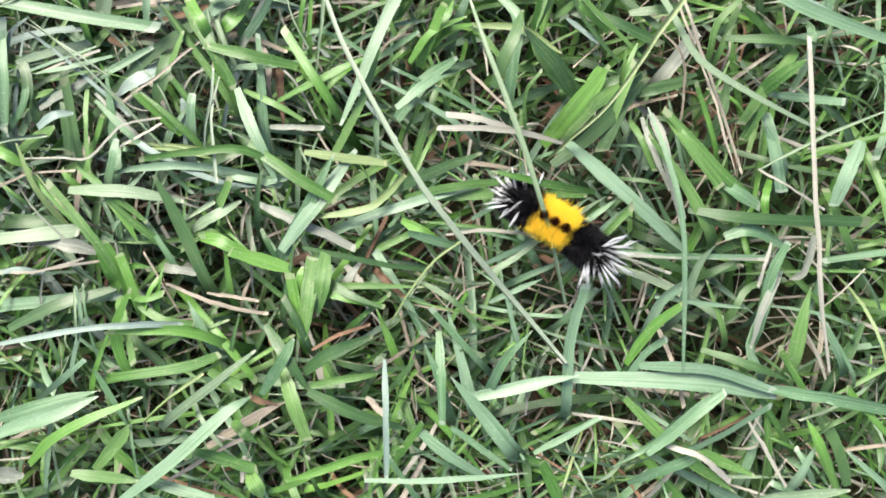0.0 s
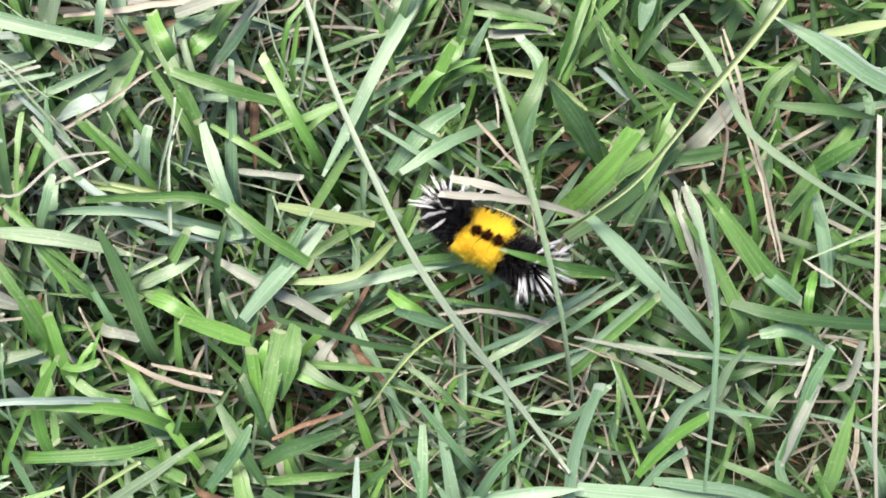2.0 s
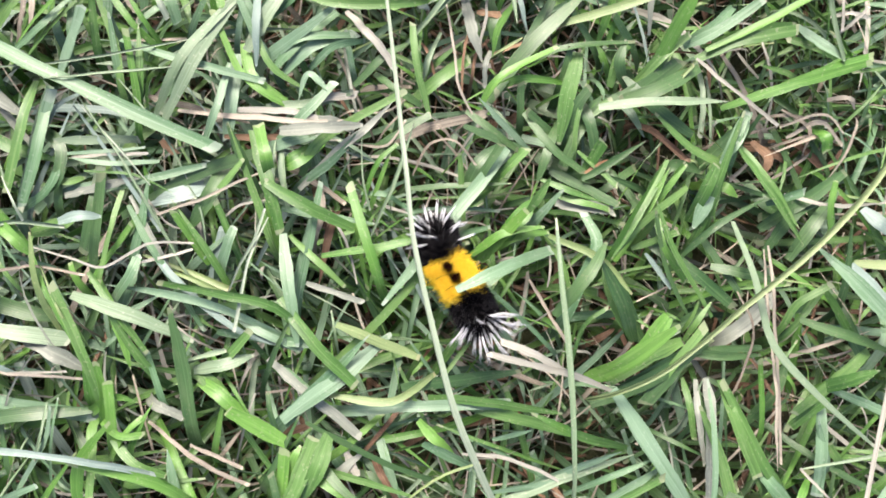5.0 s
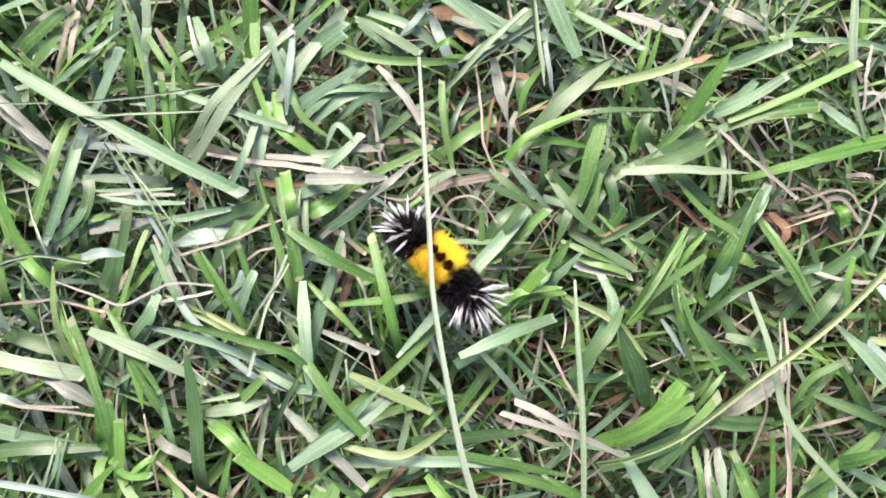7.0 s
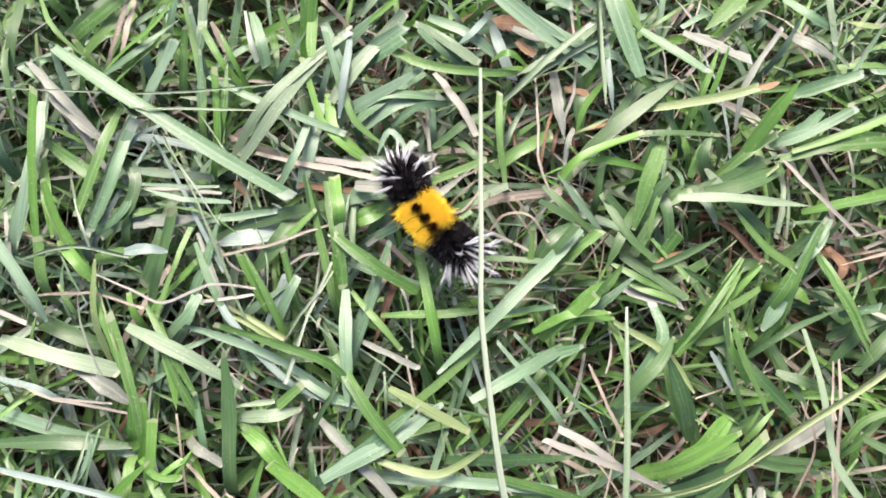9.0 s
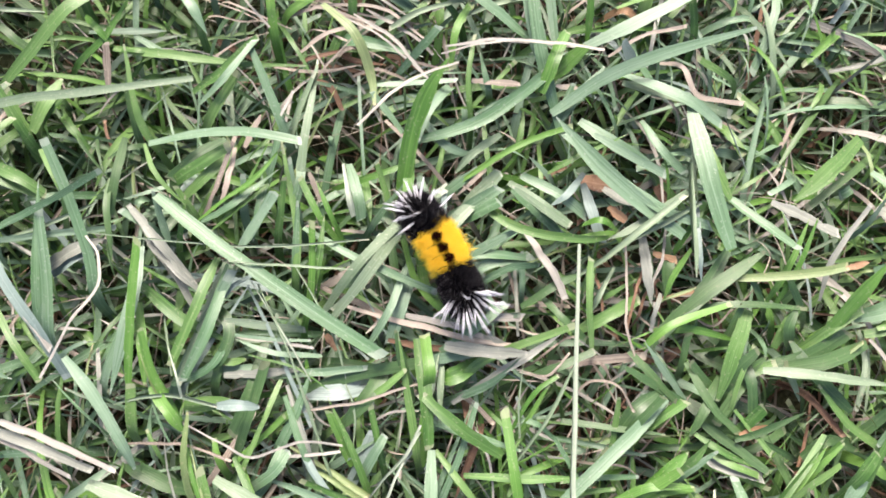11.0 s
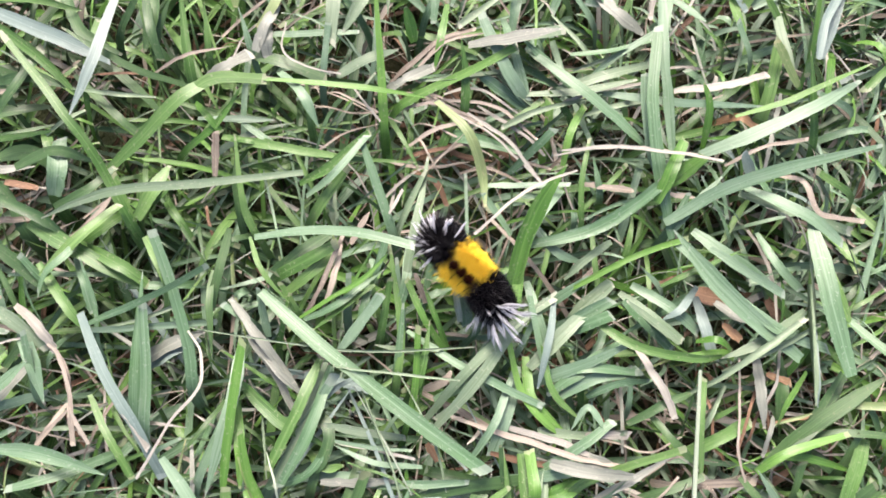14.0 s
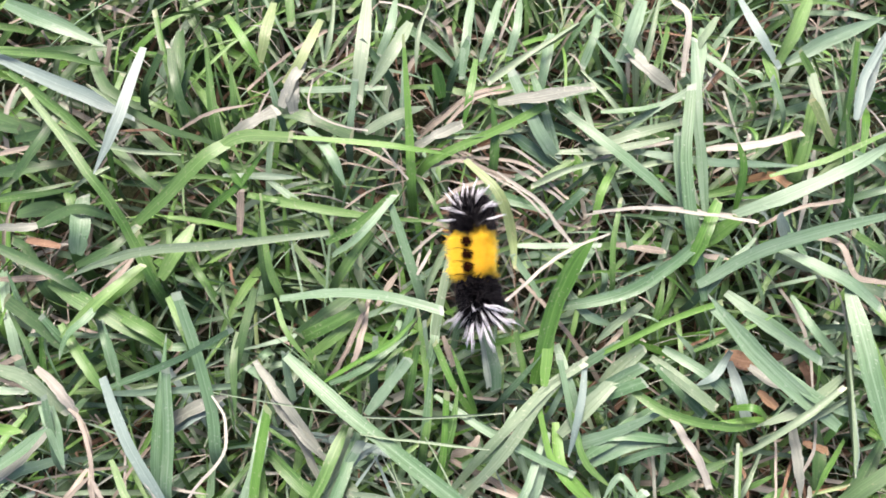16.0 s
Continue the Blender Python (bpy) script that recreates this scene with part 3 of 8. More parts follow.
blade("r", 2.5, (-41.8, 70.8, -14), (-41.3, 64.8, 6), (-40.2, 48.9, 6))
blade("b", 1.7, (-45, 40.6, -14), (-45.1, 46.5, 8), (-45.9, 72.2, 12))
blade("d", 2.4, (-98.7, 44.5, -14), (-99.6, 49.6, 8), (-100.8, 56.3, 12), (-101.2, 63.2, 14))
straw("v", 1.6, (-42.5, 48.7, 12), (-29.1, 47.7, 14))
blade("s", 1.8, (27.8, 5, 16), (22.7, 22.4, 26), (16.8, 41.6, 29), (10.6, 59.9, 29), (6, 75, 26), tip=0.7)
blade("d", 3.3, (11.3, 55.1, 22), (14.1, 61.5, 25), (16.5, 67.2, 25), (18.6, 73.5, 22))
blade("y", 2.0, (7.3, 72.9, 14), (18.7, 70.2, 18), (27.8, 64.3, 18))
blade("d", 3.5, (32.3, 54.7, 12), (25.9, 62, 18), (19.1, 69.5, 20))
blade("f", 4.7, (24, 43.8, 10), (29.4, 49.3, 20), (38.5, 60, 22))
blade("g", 1.6, (48.6, 64.7, 12), (35, 76.1, 18), (27.7, 85.9, 20), tip=0.9)
blade("f", 3.2, (-6.1, 63.6, 10), (-3.9, 68.4, 14), (0.4, 76.1, 20))
blade("g", 2.4, (0.9, 76.1, 18), (2.3, 80.1, 20), (3.8, 84.8, 20))
blade("b", 2.8, (0.6, 69.2, -14), (2.7, 73.5, 8), (7.7, 83.5, 16))
blade("g", 3.1, (12.2, 88.9, 10), (14, 96.6, 16))
blade("f", 2.2, (20.8, 62.9, -14), (21.5, 67.3, 8), (22.9, 76.4, 16), (27.9, 96, 20))
blade("d", 2.8, (4.4, 88.2, 10), (21.5, 84.2, 12))
blade("d", 2.2, (-12.7, 74.8, 10), (-10.7, 82.5, 16), (-8.5, 89.3, 18))
blade("g", 2.3, (-38.2, 22.9, -14), (-35.2, 27.8, 8), (-24.4, 45.4, 14), (-18.2, 59.4, 14), (-14.8, 74.3, 14))
blade("b", 4.0, (-44.4, 10.4, -14), (-41.4, 15.1, 8), (-33.1, 28.2, 14), (-25.9, 41.2, 18))
blade("f", 2.6, (-21.8, 45.8, -14), (-24.4, 49.6, 8), (-29.8, 57.4, 16), (-39, 72.4, 14))
blade("f", 1.4, (-33.8, 62.2, -14), (-33.4, 67.7, 8), (-32.2, 81.4, 14))
blade("f", 2.2, (-41.1, 55.5, 10), (-27.5, 61.2, 14), (-17.7, 65.7, 14))
blade("y", 2.6, (-33.5, 41.5, 16), (-13.9, 39, 14))
straw("t", 0.8, (-25.9, 78.7, 10), (-24.1, 85.9, 14), (-18.6, 87.1, 18), (-12.7, 83.6, 16))
straw("w", 2.0, (28.9, 42.6, 16), (15.3, 44, 26), (7, 43.7, 30), (-1.7, 43.7, 31))
straw("w", 2.3, (16.7, 43.8, 25), (8.3, 45.7, 29), (0.3, 46.7, 31))
straw("t", 1.1, (5.6, 62.3, 12), (17.4, 50.1, 14))
blade("g", 1.1, (20, 40.2, -14), (19.8, 44.9, 8), (19.5, 55, 16), (23.3, 60.2, 18))
blade("d", 2.2, (-17.8, 96.2, 12), (-4.2, 89.9, 14))
blade("b", 1.3, (-26.4, 71.3, 14), (-16.4, 64.3, 12))
blade("b", 2.9, (-33.3, 21.1, -14), (-27.7, 23, 8), (-11.1, 28.7, 12), (8.5, 34.3, 12))
blade("y", 1.8, (24.3, 39.4, 14), (29, 42.9, 22), (37.4, 50.1, 24), (45.9, 61.4, 25), (49.2, 66.7, 26), (61.9, 84.1, 27), (71.7, 101.2, 27), (79.4, 120.8, 26), tip=0.1)
blade("s", 2.3, (47.7, 87.1, 14), (53.3, 74.5, 20), (59.5, 61.1, 22), (72.9, 52.7, 20), (93, 44.5, 14))
straw("t", 1.1, (55.3, 82.9, 18), (59.7, 69.9, 18), (66.2, 53.6, 14), (72.4, 36.2, 10))
blade("b", 4.4, (107.7, 67.8, 14), (86.3, 73.1, 20), (75.2, 78.9, 22), (65.1, 85.3, 20), tip=0.9)
blade("g", 3.4, (38.8, 85.2, 10), (39.2, 91.6, 16), (39.9, 97.7, 18))
blade("g", 2.0, (65, 60.3, -14), (65.6, 65, 8), (66.5, 72.4, 14), (72.7, 78.7, 16))
blade("g", 3.7, (75.6, 54.8, 12), (80.3, 58.4, 18), (86.3, 62.2, 18))
blade("g", 2.6, (78.1, 53.5, 14), (73.7, 44.9, 8))
blade("y", 2.7, (79.8, 86, 10), (93.6, 88.2, 14))
straw("w", 1.6, (84.3, -11, 26), (81.4, 5.6, 30), (80.8, 17.4, 31), (81, 36.4, 31), (81.6, 63.7, 30))
straw("t", 0.8, (53.1, 72, 12), (57.7, 64.1, 14), (58.2, 52.5, 12), (56.8, 47.3, 10))
blade("g", 3.1, (78.9, 26.5, -14), (74.7, 29.7, 8), (65.9, 36.4, 14), (52.3, 51, 16))
blade("b", 1.6, (54.8, -10.9, 16), (55.1, 19.3, 20), (51.6, 36.7, 22), (47.6, 50.5, 20))
blade("b", 4.3, (28.5, 43.1, 18), (45.6, 27.9, 16), (60.4, 15.4, 8))
blade("b", 3.6, (85.4, 31.7, -14), (83, 36.5, 8), (77, 48.2, 14))
blade("f", 1.4, (68.9, 34.9, -14), (67.1, 40.3, 8), (60.9, 58.2, 14))
straw("w", 0.9, (75, 36.6, 14), (81.2, 32, 16), (90.5, 26.6, 14))
blade("g", 1.1, (43.5, 55.2, -14), (44, 60.4, 8), (44.9, 70.9, 14))
blade("g", 2.5, (36.9, 38.4, -14), (38.5, 43, 8), (41.1, 50.5, 14), (45.6, 62, 18))
blade("b", 3.4, (95, 76.1, 10), (97, 92.1, 16))
blade("d", 2.0, (40.9, 84.1, 10), (54.4, 71.1, 12))
blade("p", 1.4, (30.3, 75, 12), (37.9, 68.7, 12))
blade("y", 2.0, (-91.1, 24.6, 10), (-97, 33.5, 16), (-101.1, 44.1, 18))
blade("g", 2.5, (-75.9, 8.7, 10), (-82.2, 20.3, 16), (-93.6, 34.6, 18))
blade("d", 4.1, (-55.4, 4.4, -14), (-57.4, 9.6, 8), (-62.6, 23.8, 14), (-68.6, 36.1, 18))
blade("f", 3.1, (-75, -17.4, -14), (-76.1, -12.1, 8), (-78.4, -0.6, 14), (-74.1, 9.7, 16))
straw("t", 1.4, (-67.8, 10.8, 10), (-54.4, 5.8, 13), (-42.7, 3.3, 12))
straw("t", 1.2, (-57.3, 8.5, 12), (-45, 6.4, 12))
blade("f", 4.0, (-36.8, 13.7, 12), (-51, 18, 16))
blade("g", 2.4, (-60.8, 17, -14), (-58.2, 21.7, 8), (-50.8, 35.8, 16))
blade("f", 1.9, (-51.8, 1.3, -14), (-52.1, 6.8, 8), (-52.8, 20.1, 14))
blade("p", 1.7, (-104.9, -3.1, 16), (-80.4, 0.7, 18), (-62.3, 1.1, 14))
blade("f", 3.3, (-47.1, -6.4, -14), (-51.9, -4.4, 8), (-61.6, -0.4, 14), (-80.1, -0.7, 16))
blade("b", 1.4, (-92.4, -17.7, -14), (-90.8, -12.3, 8), (-86.5, 1.8, 14), (-86.2, 10.2, 18))
blade("b", 3.6, (-116.5, 5.2, -14), (-110.6, 5.8, 6), (-79.2, 8.6, 8))
blade("g", 3.1, (-88, -12.6, -14), (-82.3, -11.8, 8), (-62.5, -9.2, 14), (-53, -6, 16))
blade("g", 2.7, (-56.3, -10.1, 14), (-48.1, -13.7, 14))
blade("s", 2.5, (-73.3, -26.5, -14), (-68.8, -23.1, 8), (-54.7, -12.8, 14), (-44.7, -5.2, 16))
blade("b", 3.8, (-107, -20.8, 12), (-82.4, -14.4, 14))
blade("f", 1.7, (-88.1, -20.7, -14), (-86.1, -15.2, 8), (-80.2, 1.1, 12))
blade("b", 1.9, (-62, 9.2, -14), (-64.9, 14.1, 8), (-71.7, 25.3, 12))
straw("t", 0.9, (-107.3, 13.9, 12), (-98, 14, 14), (-83.3, 16.4, 12))
blade("d", 1.4, (-54.1, -12.6, -14), (-52.5, -7.5, 8), (-49, 3.4, 14))
blade("b", 2.5, (-8.9, 21.8, 18), (3.2, 18.7, 12), tip=0.1)
straw("w", 1.2, (0, 21.4, 16), (9.8, 22.7, 14), (23.4, 20.6, 14))
blade("y", 0.8, (-17.3, -4.2, -14), (-13.9, 0.5, 8), (-4.3, 13.8, 13), (4.6, 20.4, 15))
blade("d", 1.7, (-34.4, 19.2, 12), (-18.7, 15.5, 12), (-3.6, 13.5, 10))
blade("y", 2.1, (-31.2, 26.2, 13), (-17.5, 28.4, 15), (-9.7, 36.6, 12))
blade("f", 3.2, (-33.3, -9.3, -14), (-34.2, -3.7, 8), (-37.1, 13, 14))
blade("d", 3.7, (-34.4, -10.8, 10), (-26.8, -5.9, 16), (-17.4, -2.3, 16))
blade("g", 2.4, (-32.7, -13.7, 12), (-16.4, -11, 14))
blade("d", 1.8, (-14.2, -15.6, 10), (-7.5, -7.8, 16))
blade("b", 2.6, (1.9, -27.3, -14), (0.6, -22.3, 6), (-2, -12.3, 12), (-5.3, -4.3, 14))
blade("b", 3.5, (7.7, -25.4, -14), (6.2, -19.6, 6), (-0.2, 5.4, 10))
blade("b", 1.9, (12.7, -14.1, -14), (8.8, -9.9, 6), (-4.1, 4.2, 12))
blade("b", 2.7, (7, -21.1, -14), (9.1, -16.9, 8), (13.7, -7.8, 16), (19.9, -1.2, 18))
blade("b", 3.5, (4.6, -17.4, 10), (31.1, -11.9, 14))
blade("b", 1.6, (18.8, -11.1, -14), (17.4, -5.6, 8), (13.1, 11.2, 14))
blade("b", 3.0, (28.2, -25.9, -14), (28.4, -20.2, 8), (29, -4, 14), (32.5, 9.5, 18))
blade("b", 1.6, (6.3, 25.6, 12), (13.9, 29.8, 14))
blade("w", 2.7, (-24.3, 14.8, 10), (-20.6, 10.3, 10))
blade("b", 1.6, (8.7, 14.4, 12), (22.7, 20.6, 14))
blade("d", 3.1, (58.5, 27.2, 12), (73.9, 24.5, 16), (102, 23.7, 12))
blade("b", 3.4, (67, 20.6, 12), (72.8, 21.9, 14), (82.3, 18.2, 10))
blade("f", 2.8, (42.8, -9.7, 10), (47.9, -1, 16), (55, 4.5, 18))
straw("v", 0.9, (27.9, 18.2, 14), (39.6, 16.5, 14), (53.8, 11.9, 12))
blade("b", 1.7, (38.8, 17.8, 12), (52.5, 15.9, 14), (78.7, 15.8, 12))
blade("g", 2.1, (24.9, 6.2, -14), (28.4, 10.3, 8), (35.7, 19, 14), (44, 27.8, 18))
blade("g", 1.5, (48.9, -7.8, -14), (46.1, -2.8, 6), (36.1, 15.4, 12))
blade("b", 2.6, (78.9, -18.8, -14), (76.7, -13.7, 6), (72.9, -5.1, 10), (78.6, 11, 14))
blade("b", 3.1, (45.2, -9.8, 14), (60.5, -10.8, 16), (77.1, -16.1, 14))
blade("b", 4.7, (29.6, -12.5, 12), (58.6, -13.9, 14), (77.9, -17.7, 12))
blade("v", 2.2, (87.7, 20.5, 14), (84.9, 12.1, 14), (82.1, 10, 12))
blade("b", 1.2, (101, -19.9, -14), (98.3, -14.7, 8), (90.5, -0.2, 12))
blade("b", 1.4, (49.8, 6.3, 12), (71.9, 3.3, 12))
blade("g", 2.3, (35.7, 31.5, 14), (22.3, 32, 25), (10.2, 34.2, 29))
blade("g", 3.2, (-132.8, 83.9, -14), (-129.7, 87.6, 8), (-124.7, 93.8, 14), (-119.8, 100.7, 16))
blade("f", 1.1, (-118.6, 80.9, -14), (-116.4, 84.7, 8), (-113.1, 90.3, 14), (-112.3, 105.4, 16))
blade("b", 2.3, (-109.1, 93.8, 10), (-110.7, 106.7, 16))
blade("g", 2.2, (-91.5, 72.9, -14), (-93.6, 78.2, 8), (-98.5, 90.1, 12), (-110.5, 107.1, 14))
blade("f", 1.9, (-85.6, 64.3, -14), (-87, 69.3, 8), (-89.9, 79.9, 14), (-95.6, 92.7, 16))
blade("f", 2.9, (-77.3, 103.6, 14), (-83.4, 119.5, 14))
blade("f", 2.0, (-54.9, 86.5, 10), (-62.3, 87.2, 14), (-69.9, 91.4, 14), (-79.1, 102.5, 14))
blade("s", 2.9, (-82.2, 75.1, 14), (-78.7, 88.2, 18), (-76.5, 101.7, 14), (-71.7, 113.9, 14))
blade("b", 2.1, (-97.4, 90.8, 12), (-82.1, 89.1, 16), (-63.3, 89.9, 14))
blade("g", 1.7, (-80.8, 102.9, 10), (-88.3, 111.5, 14))
blade("b", 3.2, (-69.3, 103.3, 10), (-59.1, 114.2, 18))
blade("b", 3.3, (-69.9, 91.3, -14), (-66.4, 94.9, 8), (-60, 101.4, 14), (-51.9, 111.2, 16))
blade("b", 2.8, (-75.8, 104.4, -14), (-73, 109.1, 8), (-66.6, 120.2, 14))
blade("s", 2.3, (-42.2, 116.3, 14), (-57.9, 118, 20))
blade("g", 2.4, (-62.3, 112.2, 14), (-52.3, 110.5, 18), (-38.7, 114, 18), (-30.3, 120, 12))
blade("f", 1.9, (-39.2, 118.4, 14), (-37.2, 119.6, 18), (-34.7, 120.1, 18), (-31.1, 120.2, 14))
blade("s", 2.1, (-36.2, 106.2, 10), (-31.5, 113.3, 16), (-26.8, 122, 20), (-21.1, 132.9, 20))
blade("s", 1.7, (-21.8, 141.7, 16), (-16.9, 127, 20), (-12, 116.4, 20), tip=0.9)
blade("o", 2.4, (-35.6, 124.3, 15), (-30.5, 123, 15), tip=0.25)
blade("o", 1.9, (-21.3, 119.5, 12), (-15.6, 120.4, 12))
straw("t", 0.8, (-29, 119.6, 14), (-24, 108.1, 14), (-21.4, 101.7, 14), (-15.7, 95, 12))
blade("t", 2.9, (-35.1, 85.3, -14), (-29.8, 88.1, 8), (-13.2, 97.2, 10))
blade("d", 2.1, (-17.6, 92.1, 14), (-1.2, 90.6, 12))
blade("b", 1.8, (-1.3, 91.5, 10), (-16, 99.1, 15))
blade("f", 2.6, (-11.5, 75.4, 10), (-2.3, 90.9, 14))
blade("f", 2.4, (-14.9, 98.9, 12), (-12.1, 105, 16), (-1.3, 115.2, 16))
blade("d", 2.1, (11.8, 92.7, -14), (6.8, 94.8, 8), (-4.4, 99.4, 14))
blade("y", 1.2, (-15.6, 109.7, 12), (-9.6, 115.8, 14))
blade("y", 2.5, (-3.5, 121.1, 12), (11.3, 128.3, 18), (18.9, 133.5, 20))
blade("o", 1.7, (18.6, 132.8, 20), (23, 136.4, 20), tip=0.9)
blade("f", 4.2, (21.4, 114.3, 10), (24, 127.2, 18), (26.5, 137.8, 22))
blade("b", 3.5, (28.4, 138, 12), (41.8, 147.9, 16))
blade("b", 3.1, (27.8, 125, 12), (34, 129.4, 16), (41.2, 137.4, 20))
blade("f", 2.3, (32.7, 124.7, 14), (45.4, 135, 18), (57.3, 146.2, 20))
blade("g", 3.2, (31.3, 122.8, 12), (39.8, 128.5, 16), (51.5, 133.8, 18))
blade("f", 2.5, (39.8, 112.9, 12), (54.2, 121.7, 16), (70.1, 131.1, 18))
blade("y", 1.1, (24.4, 109.5, 12), (30.7, 120.4, 14))
straw("w", 1.4, (29.8, 120.5, 18), (39.6, 115.9, 18), (53.2, 111.8, 14))
blade("g", 2.5, (52.3, 99.1, -14), (46.7, 99.9, 8), (35.3, 101.6, 12), (24.4, 106.9, 14))
blade("o", 2.1, (12.5, 89.1, 12), (17.2, 93.7, 14))
blade("d", 3.5, (8.3, 88.3, -14), (7.2, 93.5, 8), (5.6, 100.9, 12), (4.9, 109.2, 14))
blade("b", 2.6, (-11, 138.9, 14), (-1.8, 135, 18), (7, 132.2, 20))
blade("v", 2.9, (0.1, 143.1, 12), (16.9, 141.9, 14))
blade("f", 2.0, (8.1, 120.8, 10), (8.4, 128.7, 14), (8.4, 141.7, 16))
blade("b", 1.2, (40.7, 147, 12), (43.5, 162.9, 16))
blade("s", 2.1, (65.5, 131.3, 14), (56.7, 145, 18), (51.3, 165.7, 20))
blade("f", 3.3, (62.5, 119.8, -14), (66, 114.9, 8), (68.7, 111, 8))
straw("t", 0.9, (56.2, 113.8, 8), (65.4, 119.1, 10), (71.9, 116.5, 8))
blade("r", 1.9, (19.2, 107.1, -14), (24.5, 104.5, 8), (35.8, 99, 10))
blade("d", 2.7, (2.1, 100.6, -14), (2, 105.9, 8), (1.8, 116.7, 14))
blade("b", 3.0, (53.4, 137.3, 12), (65.8, 131.5, 14))
blade("p", 2.8, (-96, 47.7, 18), (-91.4, 49.9, 20), (-87.7, 51.1, 18), tip=0.8)
straw("t", 0.9, (-112.7, 31.4, 14), (-104.9, 35, 15), (-99.5, 37.3, 15), (-88.7, 38.1, 14))
blade("g", 2.8, (-109.1, 28.6, -14), (-111.2, 33.5, 8), (-115.8, 44, 14))
straw("w", 0.8, (-99.7, 13.4, 12), (-87.2, 17.1, 12))
blade("g", 2.8, (42.9, 79, -14), (43, 84.5, 8), (43.4, 98.3, 14))
blade("f", 3.4, (38.8, 97.4, -14), (44.6, 95.9, 8), (50.1, 94.4, 8))
blade("z", 2.0, (-40.4, 109.8, 30), (-32.6, 89.5, 30), (-26.8, 74.2, 31), (-20.7, 58.7, 32), (-7.9, 34.8, 32), (2.6, 20.3, 28), (15.9, 4.9, 18), (27.9, -9.1, 14), tip=0.55)
blade("p", 2.8, (-190.8, 128, 20), (-185.1, 111, 24), (-183.7, 97.7, 22), tip=0.9)
blade("g", 2.6, (-217.2, 109.9, 14), (-199.6, 106.9, 16), (-188, 103.4, 12))
blade("g", 2.5, (-158, 79.4, -14), (-162.5, 82.6, 8), (-173.2, 90.3, 14), (-179.4, 94.5, 18), (-186.1, 97.5, 20), (-196.3, 102.3, 20), (-208.6, 107.3, 20))
blade("d", 1.9, (-168.3, 117.8, 12), (-177.1, 114.5, 18), (-186.2, 113.9, 20), (-197.1, 114.6, 20))
blade("g", 3.1, (-165.3, 114, 19), (-161.2, 120.3, 20), (-151.9, 126, 18))
blade("f", 1.8, (-152.4, 125.7, 18), (-140.5, 131.5, 17), (-128.7, 136.5, 16), (-117.9, 141.5, 12))
blade("g", 2.8, (-166.3, 114.9, -14), (-169.5, 119.5, 8), (-181.7, 137.3, 16))
blade("d", 2.3, (-181.5, 117.5, -14), (-181.9, 122.9, 8), (-183.1, 135.3, 14))
blade("f", 1.9, (-165.3, 98, -14), (-162.9, 102.7, 8), (-157.8, 112.2, 14), (-156.5, 124.4, 16))
blade("t", 2.4, (-153.1, 102.1, 10), (-156.9, 110.7, 14))
blade("s", 2.3, (-134.4, 111.2, 16), (-152.2, 97.6, 20), (-166.3, 88.3, 20), (-173.6, 82.3, 18), (-179.6, 75.3, 16), tip=0.9)
blade("g", 2.7, (-166, 82.2, -14), (-163.6, 86.4, 8), (-158.3, 96.1, 16))
blade("g", 3.0, (-157.9, 77.6, -14), (-162, 81.3, 6), (-173.1, 91.3, 12))
blade("d", 3.0, (-199.8, 74.2, 12), (-183.4, 75.3, 14), (-173, 74.6, 12))
blade("g", 1.7, (-205.1, 82.3, 12), (-197.1, 87.5, 14), (-188.7, 94, 14))
blade("t", 1.7, (-211, 91.3, 12), (-201, 98.7, 14))
blade("d", 2.4, (-216.1, 97.5, 10), (-200.9, 102.4, 12))
blade("g", 2.1, (-132.5, 90.7, -14), (-136.4, 93.6, 6), (-142.9, 98.4, 12), (-152.2, 111.8, 16))
blade("b", 2.2, (-163.5, 112.2, 10), (-147.6, 120.4, 10))
blade("b", 1.9, (-153.8, 116.2, 10), (-142.5, 114.5, 12))
blade("g", 3.7, (-181.6, 76.3, -14), (-183.9, 81.1, 6), (-188.9, 91.8, 12))
blade("r", 2.0, (-194.1, 78.7, 10), (-186.7, 81, 10))
blade("g", 2.1, (-223.6, 112.3, 14), (-208.3, 117.4, 18), (-197.5, 121.2, 16))
blade("t", 2.0, (-199.4, 118.7, 10), (-200.3, 127, 16))
blade("f", 2.5, (-120.5, 124.2, -14), (-123.2, 128.9, 8), (-129.8, 139.9, 14), (-141.6, 158.8, 20))
blade("b", 2.8, (-151.3, 130, 14), (-142.7, 126.5, 18), (-136.3, 122.1, 16))
blade("f", 3.3, (-128.2, 153.1, 10), (-132.9, 157.6, 16))
blade("v", 3.3, (-115.5, 156, 16), (-106.9, 161, 20), (-97.5, 167.3, 22))
blade("f", 2.4, (-127.3, 131.3, -14), (-124.4, 135.6, 8), (-120.7, 141.1, 12), (-110.8, 152.6, 16), (-105.4, 160.2, 18))
straw("t", 1.6, (-128.5, 141.3, 10), (-125.7, 147.8, 12), (-122.2, 155.2, 14), (-116.1, 161.3, 14))
blade("g", 2.4, (-106.9, 137.7, -14), (-109, 142, 8), (-112.6, 149.4, 14), (-117.8, 156.4, 18))
straw("w", 0.7, (-156, 141.7, 14), (-153.1, 135, 14), (-145.3, 134.4, 14), (-139.2, 137.1, 12))
straw("w", 0.8, (-135.8, 135.4, 14), (-125.5, 131.1, 12))
blade("g", 2.9, (-135.1, 109.6, 10), (-129.7, 116.9, 14), (-125.6, 126.6, 16))
blade("b", 2.5, (-105.1, 104.1, -14), (-109.1, 107.8, 8), (-118.8, 116.8, 14), (-126.7, 124.2, 16))
